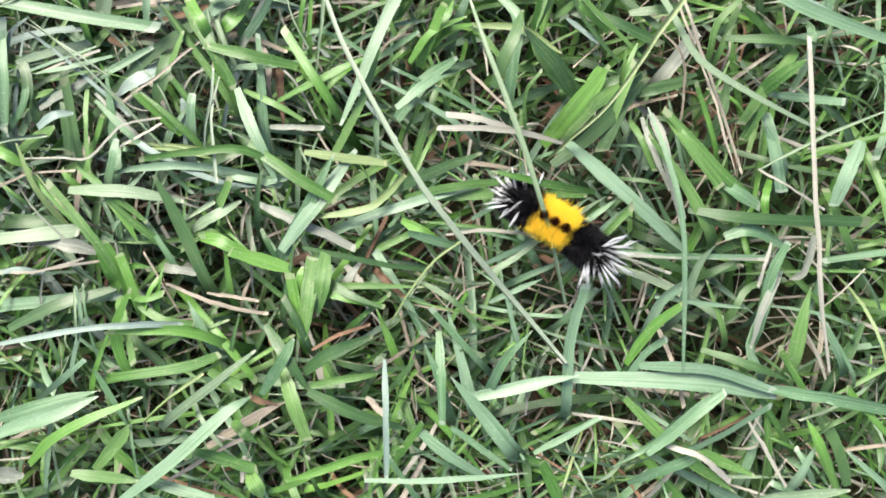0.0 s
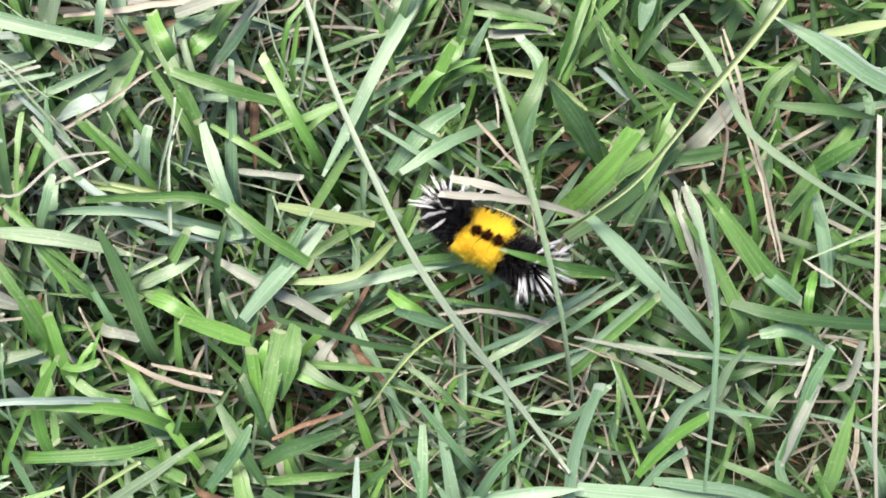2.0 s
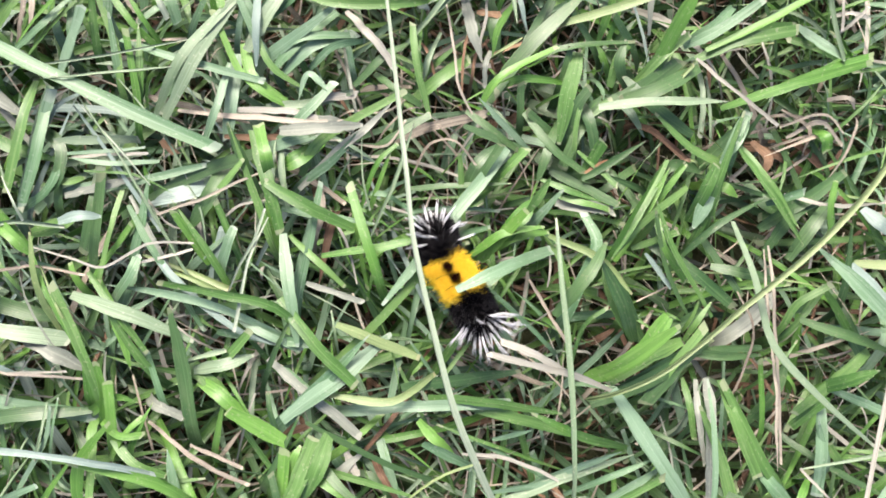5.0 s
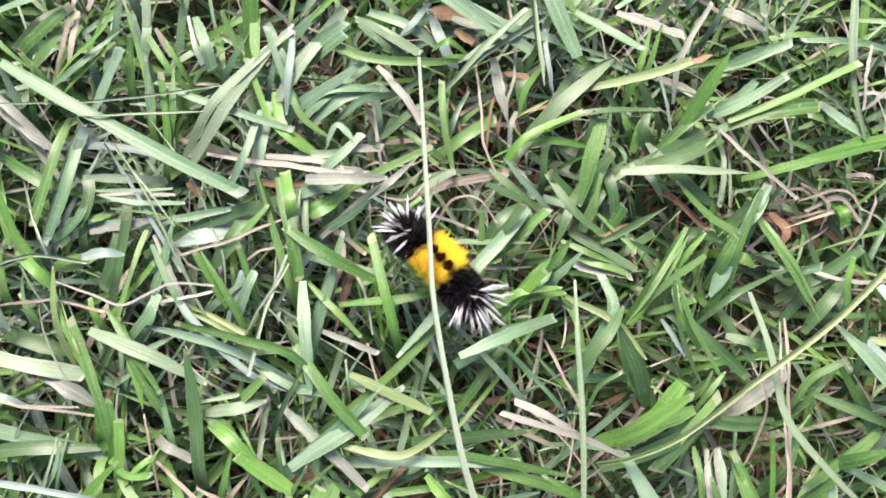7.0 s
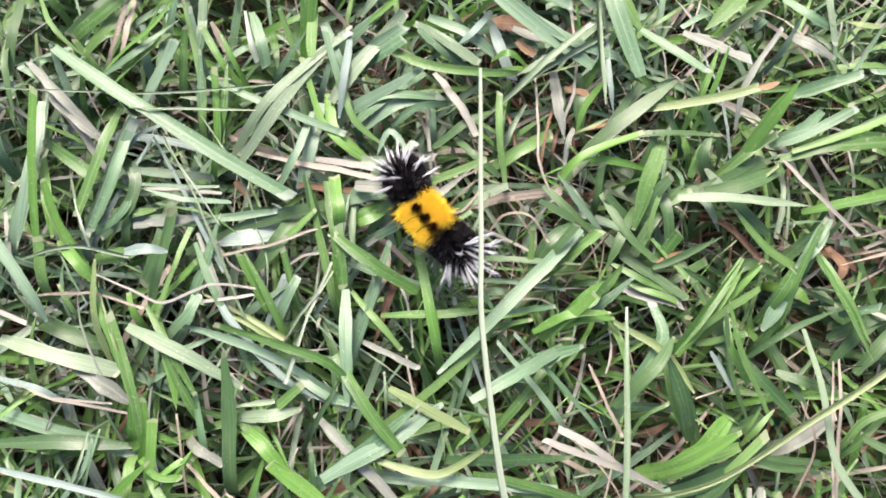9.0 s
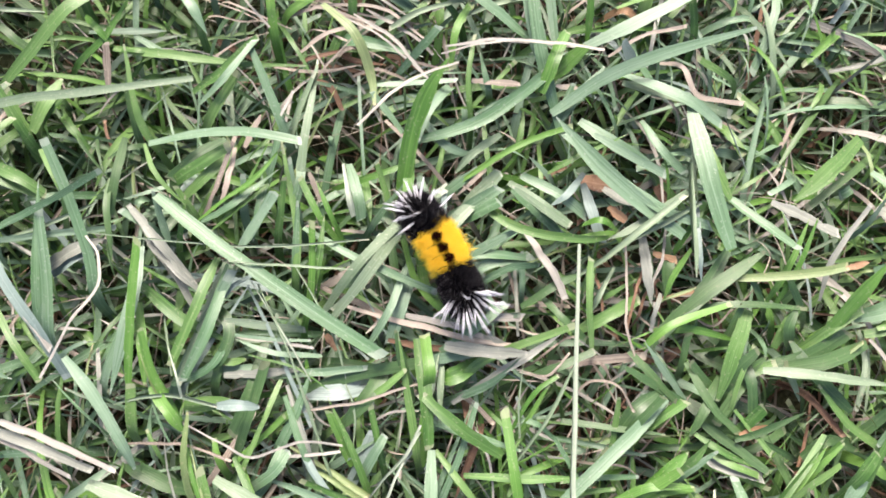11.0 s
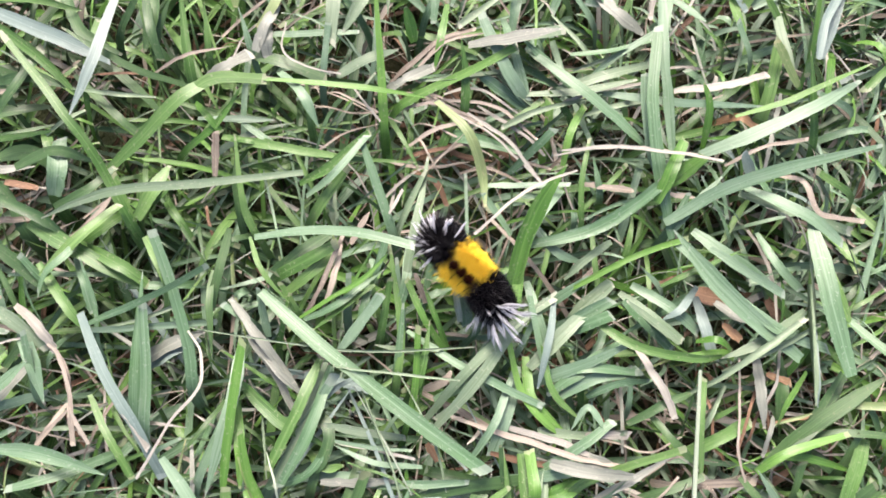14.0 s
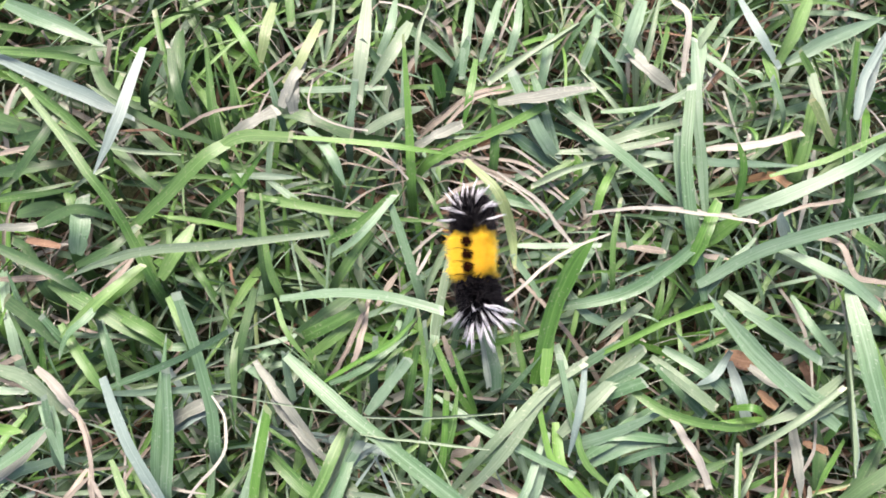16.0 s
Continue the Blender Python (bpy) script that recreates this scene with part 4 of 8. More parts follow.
blade("g", 2.6, (-129.9, 98.1, -14), (-129, 103.6, 8), (-126.6, 117.7, 14))
blade("s", 2.1, (-109.8, 103.7, -14), (-109.9, 109.3, 8), (-110.3, 125.2, 14))
blade("y", 2.7, (-115.8, 140.2, 16), (-105.5, 135.9, 19), (-98.2, 129.5, 14), (-94.6, 123.7, 14))
straw("w", 1.2, (-108.2, 141.3, 16), (-96.8, 138.4, 19), (-86.1, 133.7, 18))
straw("t", 1.1, (-119.5, 141.3, 10), (-104.3, 146.8, 12), (-90.9, 144.5, 12))
blade("b", 3.5, (-114.3, 136.5, -14), (-108.4, 137.6, 8), (-89.9, 141, 10))
blade("b", 1.8, (-98.1, 128.3, 12), (-79.7, 137.7, 14))
blade("b", 2.4, (-93.6, 134.4, 10), (-88.8, 147.3, 16))
blade("f", 4.5, (-79, 103.5, 10), (-83.4, 118.9, 18), (-84, 128.4, 22), (-82.8, 138.3, 24))
blade("b", 2.3, (-86.5, 121.5, 10), (-96.7, 126.4, 14))
blade("b", 3.2, (-95.2, 150.7, 10), (-113.6, 152.3, 14))
blade("b", 3.5, (-95.5, 151.3, 10), (-104.4, 154.5, 16), (-116.3, 163.6, 18))
straw("w", 1.0, (-80.3, 138, 24), (-87, 129.2, 28), (-90.6, 121, 30), (-93.6, 113.7, 29))
blade("t", 2.0, (-117.8, 102.3, 12), (-117.3, 110.5, 14))
straw("w", 1.1, (-113.1, 112.2, 14), (-113.1, 118.7, 14))
blade("g", 1.6, (-147, 114.6, 12), (-135.2, 116.2, 14), (-113.6, 126.2, 12))
blade("b", 2.5, (-89.2, 159.9, 12), (-104.8, 163.5, 16))
blade("b", 1.9, (-159.5, 137.3, 12), (-140.4, 148.4, 12))
blade("t", 0.8, (-145.2, 133.3, -14), (-139.2, 133.4, 8), (-121.2, 133.7, 10))
blade("t", 0.7, (-129.9, 141.6, -14), (-123.9, 141.8, 8), (-104, 142.3, 10))
blade("t", 0.8, (-112.7, 120.2, -14), (-111, 125.9, 8), (-106.6, 140.1, 10))
blade("r", 1.3, (-121.2, 124.4, -14), (-116.6, 128.1, 6), (-107.1, 135.8, 8))
blade("t", 0.7, (-121, 135.8, -14), (-116, 132.5, 8), (-106.9, 126.6, 8))
blade("b", 4.6, (-62.3, 150.3, 12), (-69.2, 158.3, 16), (-75.4, 168.7, 18))
blade("b", 2.8, (-62, 155.9, 14), (-73.4, 173.8, 18), (-82.3, 191.3, 18))
blade("b", 1.9, (-86.9, 160.1, 10), (-85.3, 167.5, 14), (-77, 181, 18))
straw("w", 1.1, (-85.2, 142.6, 18), (-74, 149, 20), (-60.8, 153.9, 20), (-51.2, 157.9, 18))
blade("b", 2.2, (-82.4, 162.1, 12), (-67.7, 166.1, 16), (-47.4, 176.4, 14))
blade("f", 4.1, (-59.7, 148.8, 12), (-55.5, 157, 18))
blade("b", 3.6, (-56.2, 140.4, 12), (-49.3, 150.9, 16), (-38, 162.5, 20), (-20.6, 177.8, 20))
blade("f", 1.7, (-52.3, 171, 14), (-42.8, 179.6, 18), (-30.3, 195, 20))
blade("f", 2.0, (-55.3, 161.4, 10), (-58.7, 168.6, 16), (-62.9, 173, 18))
blade("y", 2.7, (-41.3, 186.1, 12), (-51.9, 190.7, 18))
blade("f", 2.1, (-40.4, 186.7, 10), (-43.5, 195.9, 16), (-48.8, 208.7, 20))
blade("p", 2.4, (-43, 187.4, 24), (-45.1, 197.4, 24), (-43.6, 211.2, 22))
blade("g", 2.7, (-48.9, 198.5, 10), (-58.7, 201.4, 16))
blade("g", 3.6, (-44, 171, -14), (-45.5, 176.5, 8), (-50.3, 193.9, 14))
blade("g", 2.1, (-28.3, 168.5, -14), (-31, 173.2, 8), (-37.5, 184.2, 14), (-43.3, 193.7, 16))
straw("t", 1.3, (-49.3, 159.6, 12), (-44.4, 165.6, 16), (-35.4, 173.1, 16))
straw("t", 1.9, (-37.5, 162.6, 14), (-32.6, 162.1, 18), (-27.7, 157.2, 18), (-21.7, 158.9, 16), (-15.3, 161.9, 14))
blade("p", 3.4, (-41.6, 158.9, 12), (-48, 161.8, 18))
blade("b", 3.4, (-44.3, 156, 14), (-29.6, 155.1, 18), (-18.8, 153.7, 16))
blade("b", 1.4, (-35.3, 141.8, -14), (-40, 144.9, 8), (-53.6, 153.9, 14))
blade("b", 2.2, (-54, 134.2, -14), (-54.2, 139.3, 8), (-54.5, 148.9, 14))
blade("t", 2.2, (-76.9, 140.6, 10), (-65.9, 144, 12))
blade("t", 1.9, (-57.9, 147.3, 12), (-52.4, 149.3, 12))
blade("b", 2.4, (-78.5, 192.3, 12), (-68.3, 189.5, 14))
blade("o", 2.3, (-57.2, 173.4, -14), (-51.2, 173.6, 8), (-45.8, 173.8, 8))
blade("f", 2.4, (-65.6, 199.9, 12), (-57.3, 191.2, 12))
blade("p", 3.0, (-160.4, 61.7, 18), (-149.1, 53.6, 20), (-138.6, 47.5, 20), (-128.3, 39.6, 14), tip=0.1)
straw("t", 1.3, (-163.9, 52.8, 16), (-159.9, 51.3, 16), (-154, 45.8, 16), (-148.3, 36.7, 14))
straw("t", 1.2, (-152.7, 42.8, 16), (-155.6, 32.6, 14))
straw("t", 1.2, (-152.1, 42.9, 16), (-145.8, 38.5, 14))
blade("b", 2.9, (-135.3, 39.3, -14), (-137.4, 44.3, 8), (-142.3, 56, 14), (-150.5, 70.4, 18))
blade("b", 3.2, (-129.4, 52.3, -14), (-132.1, 56.7, 8), (-137.5, 65.4, 14), (-148.2, 77.1, 18), (-155.8, 84.1, 20))
blade("b", 1.8, (-159.3, 60.1, 14), (-154.1, 65.1, 18), (-147.4, 73.2, 20), (-141.4, 82.9, 20))
blade("b", 1.6, (-152.9, 51.1, -14), (-155.3, 55.6, 8), (-160.1, 64.4, 14), (-167.7, 71.8, 16))
blade("b", 2.4, (-158.4, 35.9, -14), (-160.6, 39.9, 8), (-164, 45.9, 14), (-169, 53.1, 18))
straw("w", 0.8, (-176.7, 45.5, 14), (-169.4, 51.6, 14))
blade("b", 3.2, (-172.9, 32.1, 12), (-167.6, 41.3, 16), (-164.8, 48, 18))
straw("w", 0.9, (-139, 68.8, 16), (-133.2, 66, 19), (-129.9, 59.8, 20), (-131.5, 51.2, 20), (-132.3, 37.7, 18))
blade("s", 0.7, (-139, 69.6, 16), (-120.4, 75.6, 18), (-102.5, 82.6, 18), (-82.4, 94.6, 14))
blade("f", 2.5, (-116.3, 42.8, 12), (-121.7, 57.6, 18), (-126.4, 72.6, 22))
blade("b", 3.5, (-164, 28.2, 12), (-152.7, 32.9, 16), (-139.8, 34.2, 12))
blade("f", 2.8, (-177.9, 40.8, 12), (-170.9, 43.6, 12))
blade("b", 2.5, (-137.1, 93.5, 14), (-126, 100.3, 18), (-114.2, 104.4, 22), (-103.9, 106.5, 24), tip=0.1)
blade("f", 1.5, (-120.2, 82.3, 10), (-116.5, 87.7, 14), (-110.9, 95.7, 18), (-108.2, 104.2, 20))
straw("t", 1.5, (-119.4, 84, 10), (-118.8, 89.3, 14), (-119.6, 103, 16))
blade("f", 1.8, (-87.6, 90.9, 10), (-95.1, 94.9, 14), (-102.8, 100.9, 14))
straw("t", 1.8, (-101.8, 103.2, 12), (-96.6, 98.5, 10))
blade("b", 4.5, (-17.3, 125.1, 16), (-38.9, 129.7, 20), (-55.3, 137.2, 20))
blade("b", 2.4, (-45.5, 138.5, 16), (-26.8, 136.1, 18))
blade("b", 5.0, (-6.5, 126.4, 18), (-19.5, 141.4, 20), (-29.1, 158.1, 16))
blade("f", 1.6, (-69.3, 115.7, 12), (-64.9, 122, 16), (-59.7, 128.8, 18), (-50.7, 138.3, 16))
blade("s", 3.9, (-65.8, 110.5, 10), (-61.7, 121.5, 14))
blade("f", 2.9, (-99.7, -31.8, 10), (-92.4, -25.6, 15), (-83.8, -20.9, 17), (-70.9, -15.7, 16))
blade("b", 4.5, (-107.9, -24.8, 12), (-92.6, -19.7, 15), (-81.9, -15.6, 14))
blade("g", 3.5, (-84, -33.2, 10), (-76.6, -25.7, 15), (-74, -22, 16))
blade("b", 3.5, (-78.1, -41.2, 12), (-64.1, -30.7, 17), (-50.7, -19.1, 19), (-45.6, -15.8, 16))
blade("y", 1.1, (-72.1, -21.9, 12), (-65.3, -16.2, 14), (-57.4, -10.6, 14))
blade("t", 1.4, (-66.3, -35.8, 12), (-52.2, -27.6, 13), (-39.8, -21, 12))
blade("v", 4.6, (-107.2, -33.1, 14), (-99, -33.7, 14))
blade("g", 3.2, (-88.9, -33.6, 12), (-72.9, -35.6, 12))
blade("b", 2.9, (-72.5, -35.1, 12), (-54.9, -40, 12))
blade("g", 3.1, (-59.1, -28.4, 14), (-45, -33.3, 12))
blade("w", 1.7, (-49.1, -36.6, 10), (-48.1, -30.1, 12))
blade("f", 2.0, (-42.8, -38.9, 10), (-32.3, -35.2, 14))
blade("b", 2.3, (-82.9, -9.8, 14), (-75.6, -24.1, 10))
blade("r", 2.0, (-52.7, -14.9, -14), (-47, -16.7, 8), (-41, -18.5, 8))
blade("d", 3.5, (-32.5, -14.8, 16), (-22.6, -19.7, 16), (-8.7, -24.6, 12))
blade("f", 2.5, (-37.4, -36.1, 12), (-22.7, -30.8, 15), (-10.3, -27.6, 15))
blade("f", 2.2, (-12.8, -32, 10), (-5.9, -22.2, 16))
blade("b", 3.0, (-8, -23.6, 14), (0.9, -30.6, 14), (10.9, -37, 10))
blade("b", 1.9, (0.7, -23.7, 14), (15, -34.4, 10))
blade("b", 4.7, (19.6, -35.2, -14), (16.1, -30.8, 8), (9, -21.8, 12), (0.8, -12, 14))
blade("b", 1.6, (-19.4, -35.3, 16), (0.8, -35, 18), (18.4, -34, 16))
blade("f", 3.3, (26.5, -42, 10), (21.4, -31.5, 16))
blade("b", 1.9, (20.4, -30.5, 10), (36, -21.6, 14))
blade("t", 2.2, (-19.3, -16.6, 12), (-14.8, -21.1, 12))
blade("b", 3.5, (46.3, -30.2, 14), (55.4, -21.6, 18), (63.9, -15.7, 18))
straw("w", 2.0, (50.8, -28.3, 14), (58.2, -30.9, 16), (66.2, -37.2, 12))
blade("g", 3.4, (41.9, -17.7, 12), (54.1, -30.2, 12), (68.4, -40.4, 10))
blade("g", 2.9, (55.3, -28.6, 12), (71.9, -35.8, 12))
blade("b", 3.3, (76, -15.5, 14), (88.4, -17.8, 14), (106.5, -21.3, 12))
blade("f", 3.3, (92.1, -40.6, 10), (86.3, -29.9, 16), (83.1, -22.4, 16))
straw("w", 1.2, (70.1, -22.6, 14), (79.3, -38.5, 12))
blade("b", 2.7, (79.6, -44.5, -14), (81.7, -39.5, 8), (86.9, -27.1, 14))
blade("b", 2.0, (54.4, -30.7, 10), (61.6, -27.3, 14), (75.8, -19.4, 14))
blade("b", 2.4, (98.6, -16.5, -14), (95.8, -11.7, 8), (87.8, 1.8, 14))
blade("s", 2.7, (73, -41.1, 12), (93.3, -39.1, 14))
blade("b", 2.2, (109.8, -45.1, -14), (105.5, -41.2, 8), (93.8, -30.3, 12))
blade("f", 2.1, (105.2, -27.6, 10), (93.6, -15.7, 14))
blade("w", 2.0, (-144.7, 25.7, 16), (-127.4, 27.1, 18), (-110.1, 26.2, 14), tip=0.3)
blade("v", 2.3, (-143.9, 23.5, 15), (-126.5, 24.6, 17), (-114.5, 24.5, 14), tip=0.3)
blade("w", 1.4, (-143.3, 21.5, 14), (-128.5, 22.7, 16), (-118, 21.3, 14), tip=0.2)
blade("b", 2.9, (-129.9, 43.7, 18), (-121.4, 39.7, 18), (-111.6, 32.6, 16), (-107, 27.9, 12))
blade("f", 2.3, (-103, 40.6, 10), (-112, 47.8, 15), (-118.3, 55.6, 18))
blade("s", 1.3, (-117.6, 38.4, 12), (-108.1, 45, 14), (-96.9, 47.2, 12))
blade("d", 2.6, (-87.6, 32.3, -14), (-88.3, 37.9, 8), (-91.1, 60.4, 16))
blade("f", 1.5, (-88.6, 36.6, 10), (-82.4, 51.5, 14))
blade("w", 2.0, (-70.1, 81.9, 12), (-56.3, 84.5, 14), (-40.7, 86, 12))
blade("d", 3.1, (-86.2, 52.6, 10), (-74.3, 63.9, 13), (-61, 73.5, 14), (-47.5, 83.4, 12))
blade("f", 2.0, (-64.6, 47.2, 10), (-74.2, 56.4, 16))
blade("g", 2.0, (-84.1, 47, 12), (-80.9, 54.8, 14))
blade("f", 2.0, (-50.1, 53.5, 10), (-55.2, 63.8, 16))
blade("s", 1.3, (-31.5, 62.7, 10), (-29.6, 73.8, 14), (-28.6, 89.4, 15))
blade("b", 2.3, (-52.3, 63.3, 12), (-31.4, 65.6, 10))
blade("f", 1.3, (-35.4, 67.9, 10), (-34.3, 78.4, 14), (-30.9, 84.2, 14))
blade("r", 2.7, (-49.4, 75.2, -14), (-46.3, 70.1, 6), (-41.5, 61.9, 6))
blade("g", 2.6, (-50.4, 71.9, 10), (-47.6, 80.3, 14), (-32.2, 95.9, 16))
straw("t", 0.9, (-81.6, 52.3, 13), (-68.8, 61.2, 15), (-57.8, 70.5, 14))
straw("t", 0.8, (-41.4, 81.8, 13), (-33.5, 82.8, 14), (-30.6, 89.9, 14))
straw("w", 1.0, (-79.2, 43.1, 14), (-68.2, 49.4, 14))
blade("d", 4.1, (-14.1, 99, 10), (-6.6, 116.1, 14), (2.3, 130.7, 14))
blade("g", 1.6, (-11.9, 71.6, 10), (-17, 85.3, 16))
blade("d", 2.0, (11.9, 87.7, 12), (16.5, 92.3, 14), (24, 100.1, 14))
blade("d", 4.3, (4.8, 94.9, -14), (7.4, 99.8, 8), (12.1, 108.5, 12))
blade("b", 2.8, (-108.6, 80.5, 10), (-105.9, 94.9, 16))
blade("b", 2.4, (-92, 74.4, -14), (-94.2, 79.6, 8), (-100.9, 95.8, 14))
blade("b", 2.0, (-78.9, 59.3, 10), (-66.1, 68.1, 12))
blade("b", 2.4, (-108.3, 49.1, -14), (-103.4, 52, 8), (-91.4, 59.2, 12))
blade("g", 3.8, (-103.9, 44, 10), (-94.9, 49.3, 12))
blade("d", 1.9, (-25.8, 75.6, 10), (-17.3, 77.9, 13), (-3.8, 82.1, 14))
blade("b", 1.6, (-17.5, 65.3, 10), (-6, 71.3, 14))
blade("g", 1.6, (-23.2, 57.9, -14), (-18.8, 60.8, 8), (-9.8, 66.7, 14))
blade("g", 2.0, (27.3, 75.5, 10), (35.9, 81.4, 14))
blade("g", 1.7, (9.3, 93.9, 12), (19.9, 87.9, 14))
blade("g", 2.0, (30.4, 85.7, -14), (31.7, 90.2, 8), (33.9, 97.8, 14))
blade("b", 2.4, (56, 94.2, 10), (62.9, 98.4, 14))
blade("d", 2.4, (80.5, 70.3, -14), (79.1, 75.7, 8), (74.4, 93.7, 16))
blade("d", 2.0, (62.4, 61, 10), (46.9, 56.3, 12))
blade("b", 2.4, (79.8, 55.9, 10), (97.6, 53.2, 12))
blade("g", 2.1, (91.1, 35.2, -14), (87.1, 38.6, 8), (81.3, 43.5, 12))
blade("b", 2.4, (-58.9, 33.3, 10), (-37.2, 36, 14))
blade("g", 1.9, (-74, -5.6, -14), (-68.4, -3.6, 8), (-52.4, 2, 10))
blade("b", 2.0, (-98.1, -16.6, 10), (-85.4, -7, 14))
blade("d", 2.1, (-40.9, -2.2, -14), (-39.7, 3.3, 8), (-36.1, 20.4, 14))
blade("g", 2.1, (-35.3, 10.2, -14), (-29.4, 10, 8), (-5.5, 9.3, 12))
blade("g", 1.6, (-28.3, -3.9, -14), (-23.8, -0.3, 8), (-13.3, 7.9, 12))
blade("b", 1.9, (11.7, 8.6, -14), (17, 10.8, 8), (30.9, 16.3, 12))
blade("b", 1.6, (10.3, 5.5, 10), (23.1, 11, 12))
blade("b", 1.9, (23.6, -3.5, -14), (27.7, 0.4, 8), (36.1, 8.6, 12))
blade("d", 2.3, (57, 9.2, -14), (62.3, 11.5, 8), (75.5, 17, 12))
blade("g", 2.0, (69.4, -9.6, -14), (67.4, -4.2, 8), (62.2, 10.3, 12))
blade("g", 2.1, (89.9, -24.4, -14), (86.9, -19.4, 8), (78.9, -6.1, 12))
blade("b", 2.3, (-124.1, 75.7, 10), (-130.2, 83.9, 16))
blade("g", 2.0, (-115.3, 79.7, -14), (-119.6, 82.4, 8), (-127.2, 87.2, 14))
blade("b", 2.3, (-108.3, 82.5, -14), (-110.5, 87.1, 8), (-114.8, 96.1, 14))
blade("g", 2.2, (-100.1, 80.7, -14), (-101.8, 86, 8), (-106, 99.3, 14))
blade("b", 1.9, (-85.2, 91.5, -14), (-83.9, 96.9, 8), (-80.3, 111.8, 14))
blade("b", 1.6, (-73.1, 92.5, -14), (-73.1, 98, 8), (-73.3, 111.5, 14))
blade("g", 1.9, (-51.7, 91.7, -14), (-55.5, 95.7, 8), (-61.8, 102.1, 12))
blade("b", 1.9, (-42.6, 93.1, -14), (-45.1, 98, 8), (-49.6, 106.6, 12))
blade("b", 2.2, (-44.6, 125.1, -14), (-49.3, 126.2, 8), (-57.1, 127.9, 14))
blade("g", 1.6, (-32.3, 99.5, -14), (-28.9, 103.9, 8), (-22.4, 112.3, 12))
blade("d", 1.9, (13.6, 114.5, -14), (9.3, 117.8, 8), (-0.4, 125.4, 14))
blade("d", 2.2, (22.9, 116.3, -14), (18.8, 119.7, 8), (9.4, 127.6, 14))
blade("b", 2.1, (23.3, 142.4, -14), (23.8, 147.3, 8), (24.7, 155.6, 14))
blade("g", 1.8, (63.1, 126.5, -14), (57.4, 126.3, 8), (46.8, 125.8, 12))
blade("d", 1.9, (33.5, 89.4, -14), (27.8, 89.7, 8), (15.1, 90.3, 12))
blade("g", 1.9, (28, 73.6, -14), (29.5, 79.1, 8), (32.9, 91, 12))
blade("b", 2.1, (-72.7, 40.1, -14), (-69.3, 44.7, 8), (-61.9, 55, 12))
blade("g", 1.8, (-54.2, 44.4, -14), (-57.5, 48.9, 8), (-66.5, 61.1, 14))
blade("b", 1.9, (-85, 26.2, -14), (-80.9, 30.2, 8), (-72.5, 38.2, 12))
blade("d", 2.3, (-197.4, 90.6, -14), (-201.2, 94, 8), (-208.1, 100, 14))
blade("d", 2.3, (-190.5, 115.6, -14), (-190.2, 120.7, 8), (-189.7, 130.8, 14))
blade("d", 2.0, (-171.7, 119.7, -14), (-176.9, 121.6, 8), (-185.2, 124.7, 12))
blade("g", 2.0, (-165.9, 121.4, -14), (-168.7, 126.1, 8), (-175.4, 137.1, 14))
blade("b", 2.0, (-155.6, 127.4, -14), (-159.4, 131.2, 8), (-167.8, 139.7, 14))
blade("b", 1.9, (-140.6, 128.9, -14), (-142.6, 134, 8), (-147.4, 146.2, 14))
blade("g", 2.1, (-136.6, 118.6, -14), (-139.5, 122.9, 8), (-145.2, 131.5, 14))
blade("b", 2.0, (-137, 150.7, -14), (-141.9, 152.4, 8), (-151, 155.5, 14))
blade("b", 2.0, (-128.6, 154.8, -14), (-128.7, 159.6, 8), (-128.8, 167.8, 14))
blade("g", 1.9, (-102.8, 137.7, -14), (-100.2, 142.7, 8), (-94.4, 153.8, 12))
blade("b", 2.3, (-86.7, 176.6, -14), (-91.8, 178.4, 8), (-102.8, 182.3, 14))
blade("b", 2.0, (-80.5, 180.5, -14), (-85.7, 181.7, 8), (-96.2, 184.3, 14))
blade("g", 2.1, (-55.5, 186.3, -14), (-60.5, 187.2, 8), (-69.9, 188.9, 14))
blade("b", 2.1, (-48.9, 185, -14), (-53.2, 187.9, 8), (-61.5, 193.6, 14))
blade("b", 2.5, (-20.7, 189, -14), (-26, 188, 8), (-37.4, 185.8, 14))
blade("g", 2.1, (-12.3, 168.1, -14), (-17.9, 168.4, 8), (-29.3, 168.9, 12))
blade("b", 2.2, (-68.1, 135.1, -14), (-71.6, 139.4, 8), (-77.9, 147.2, 12))
blade("g", 2.2, (-81.2, 152.3, -14), (-86, 153.7, 8), (-94.5, 156.1, 14))
blade("b", 2.0, (-181.6, 61.2, -14), (-185.3, 64.7, 8), (-192.3, 71.2, 14))
blade("b", 1.9, (-167.8, 61, -14), (-172.4, 62.9, 8), (-180.4, 66.2, 14))
blade("g", 1.8, (-138.8, 61.9, -14), (-144.3, 62.2, 8), (-153.3, 62.6, 12))
blade("b", 2.1, (-122.7, 75.9, -14), (-128, 76.5, 8), (-136.4, 77.3, 12))
blade("g", 1.8, (-119.7, 69.2, -14), (-121.1, 74.4, 8), (-124.2, 86.3, 14))
blade("g", 1.5, (-100, 85.3, -14), (-103.4, 89.5, 8), (-111.9, 100, 14))
blade("b", 1.8, (-95.9, 87.3, -14), (-98.9, 91.9, 8), (-107, 104.1, 14))
blade("r", 2.3, (-30.7, 138.7, -14), (-24.7, 138.7, 2), (-19.6, 138.6, 2), tip=0.6)
blade("v", 2.0, (-109.4, 62.9, 10), (-119.5, 69.8, 12), (-127.5, 73.8, 12))
blade("s", 0.8, (-109.4, 48.6, 10), (-117.1, 61, 12))
blade("b", 2.1, (-90.4, 57, 12), (-80.2, 62.7, 14), (-70.5, 68.3, 14))
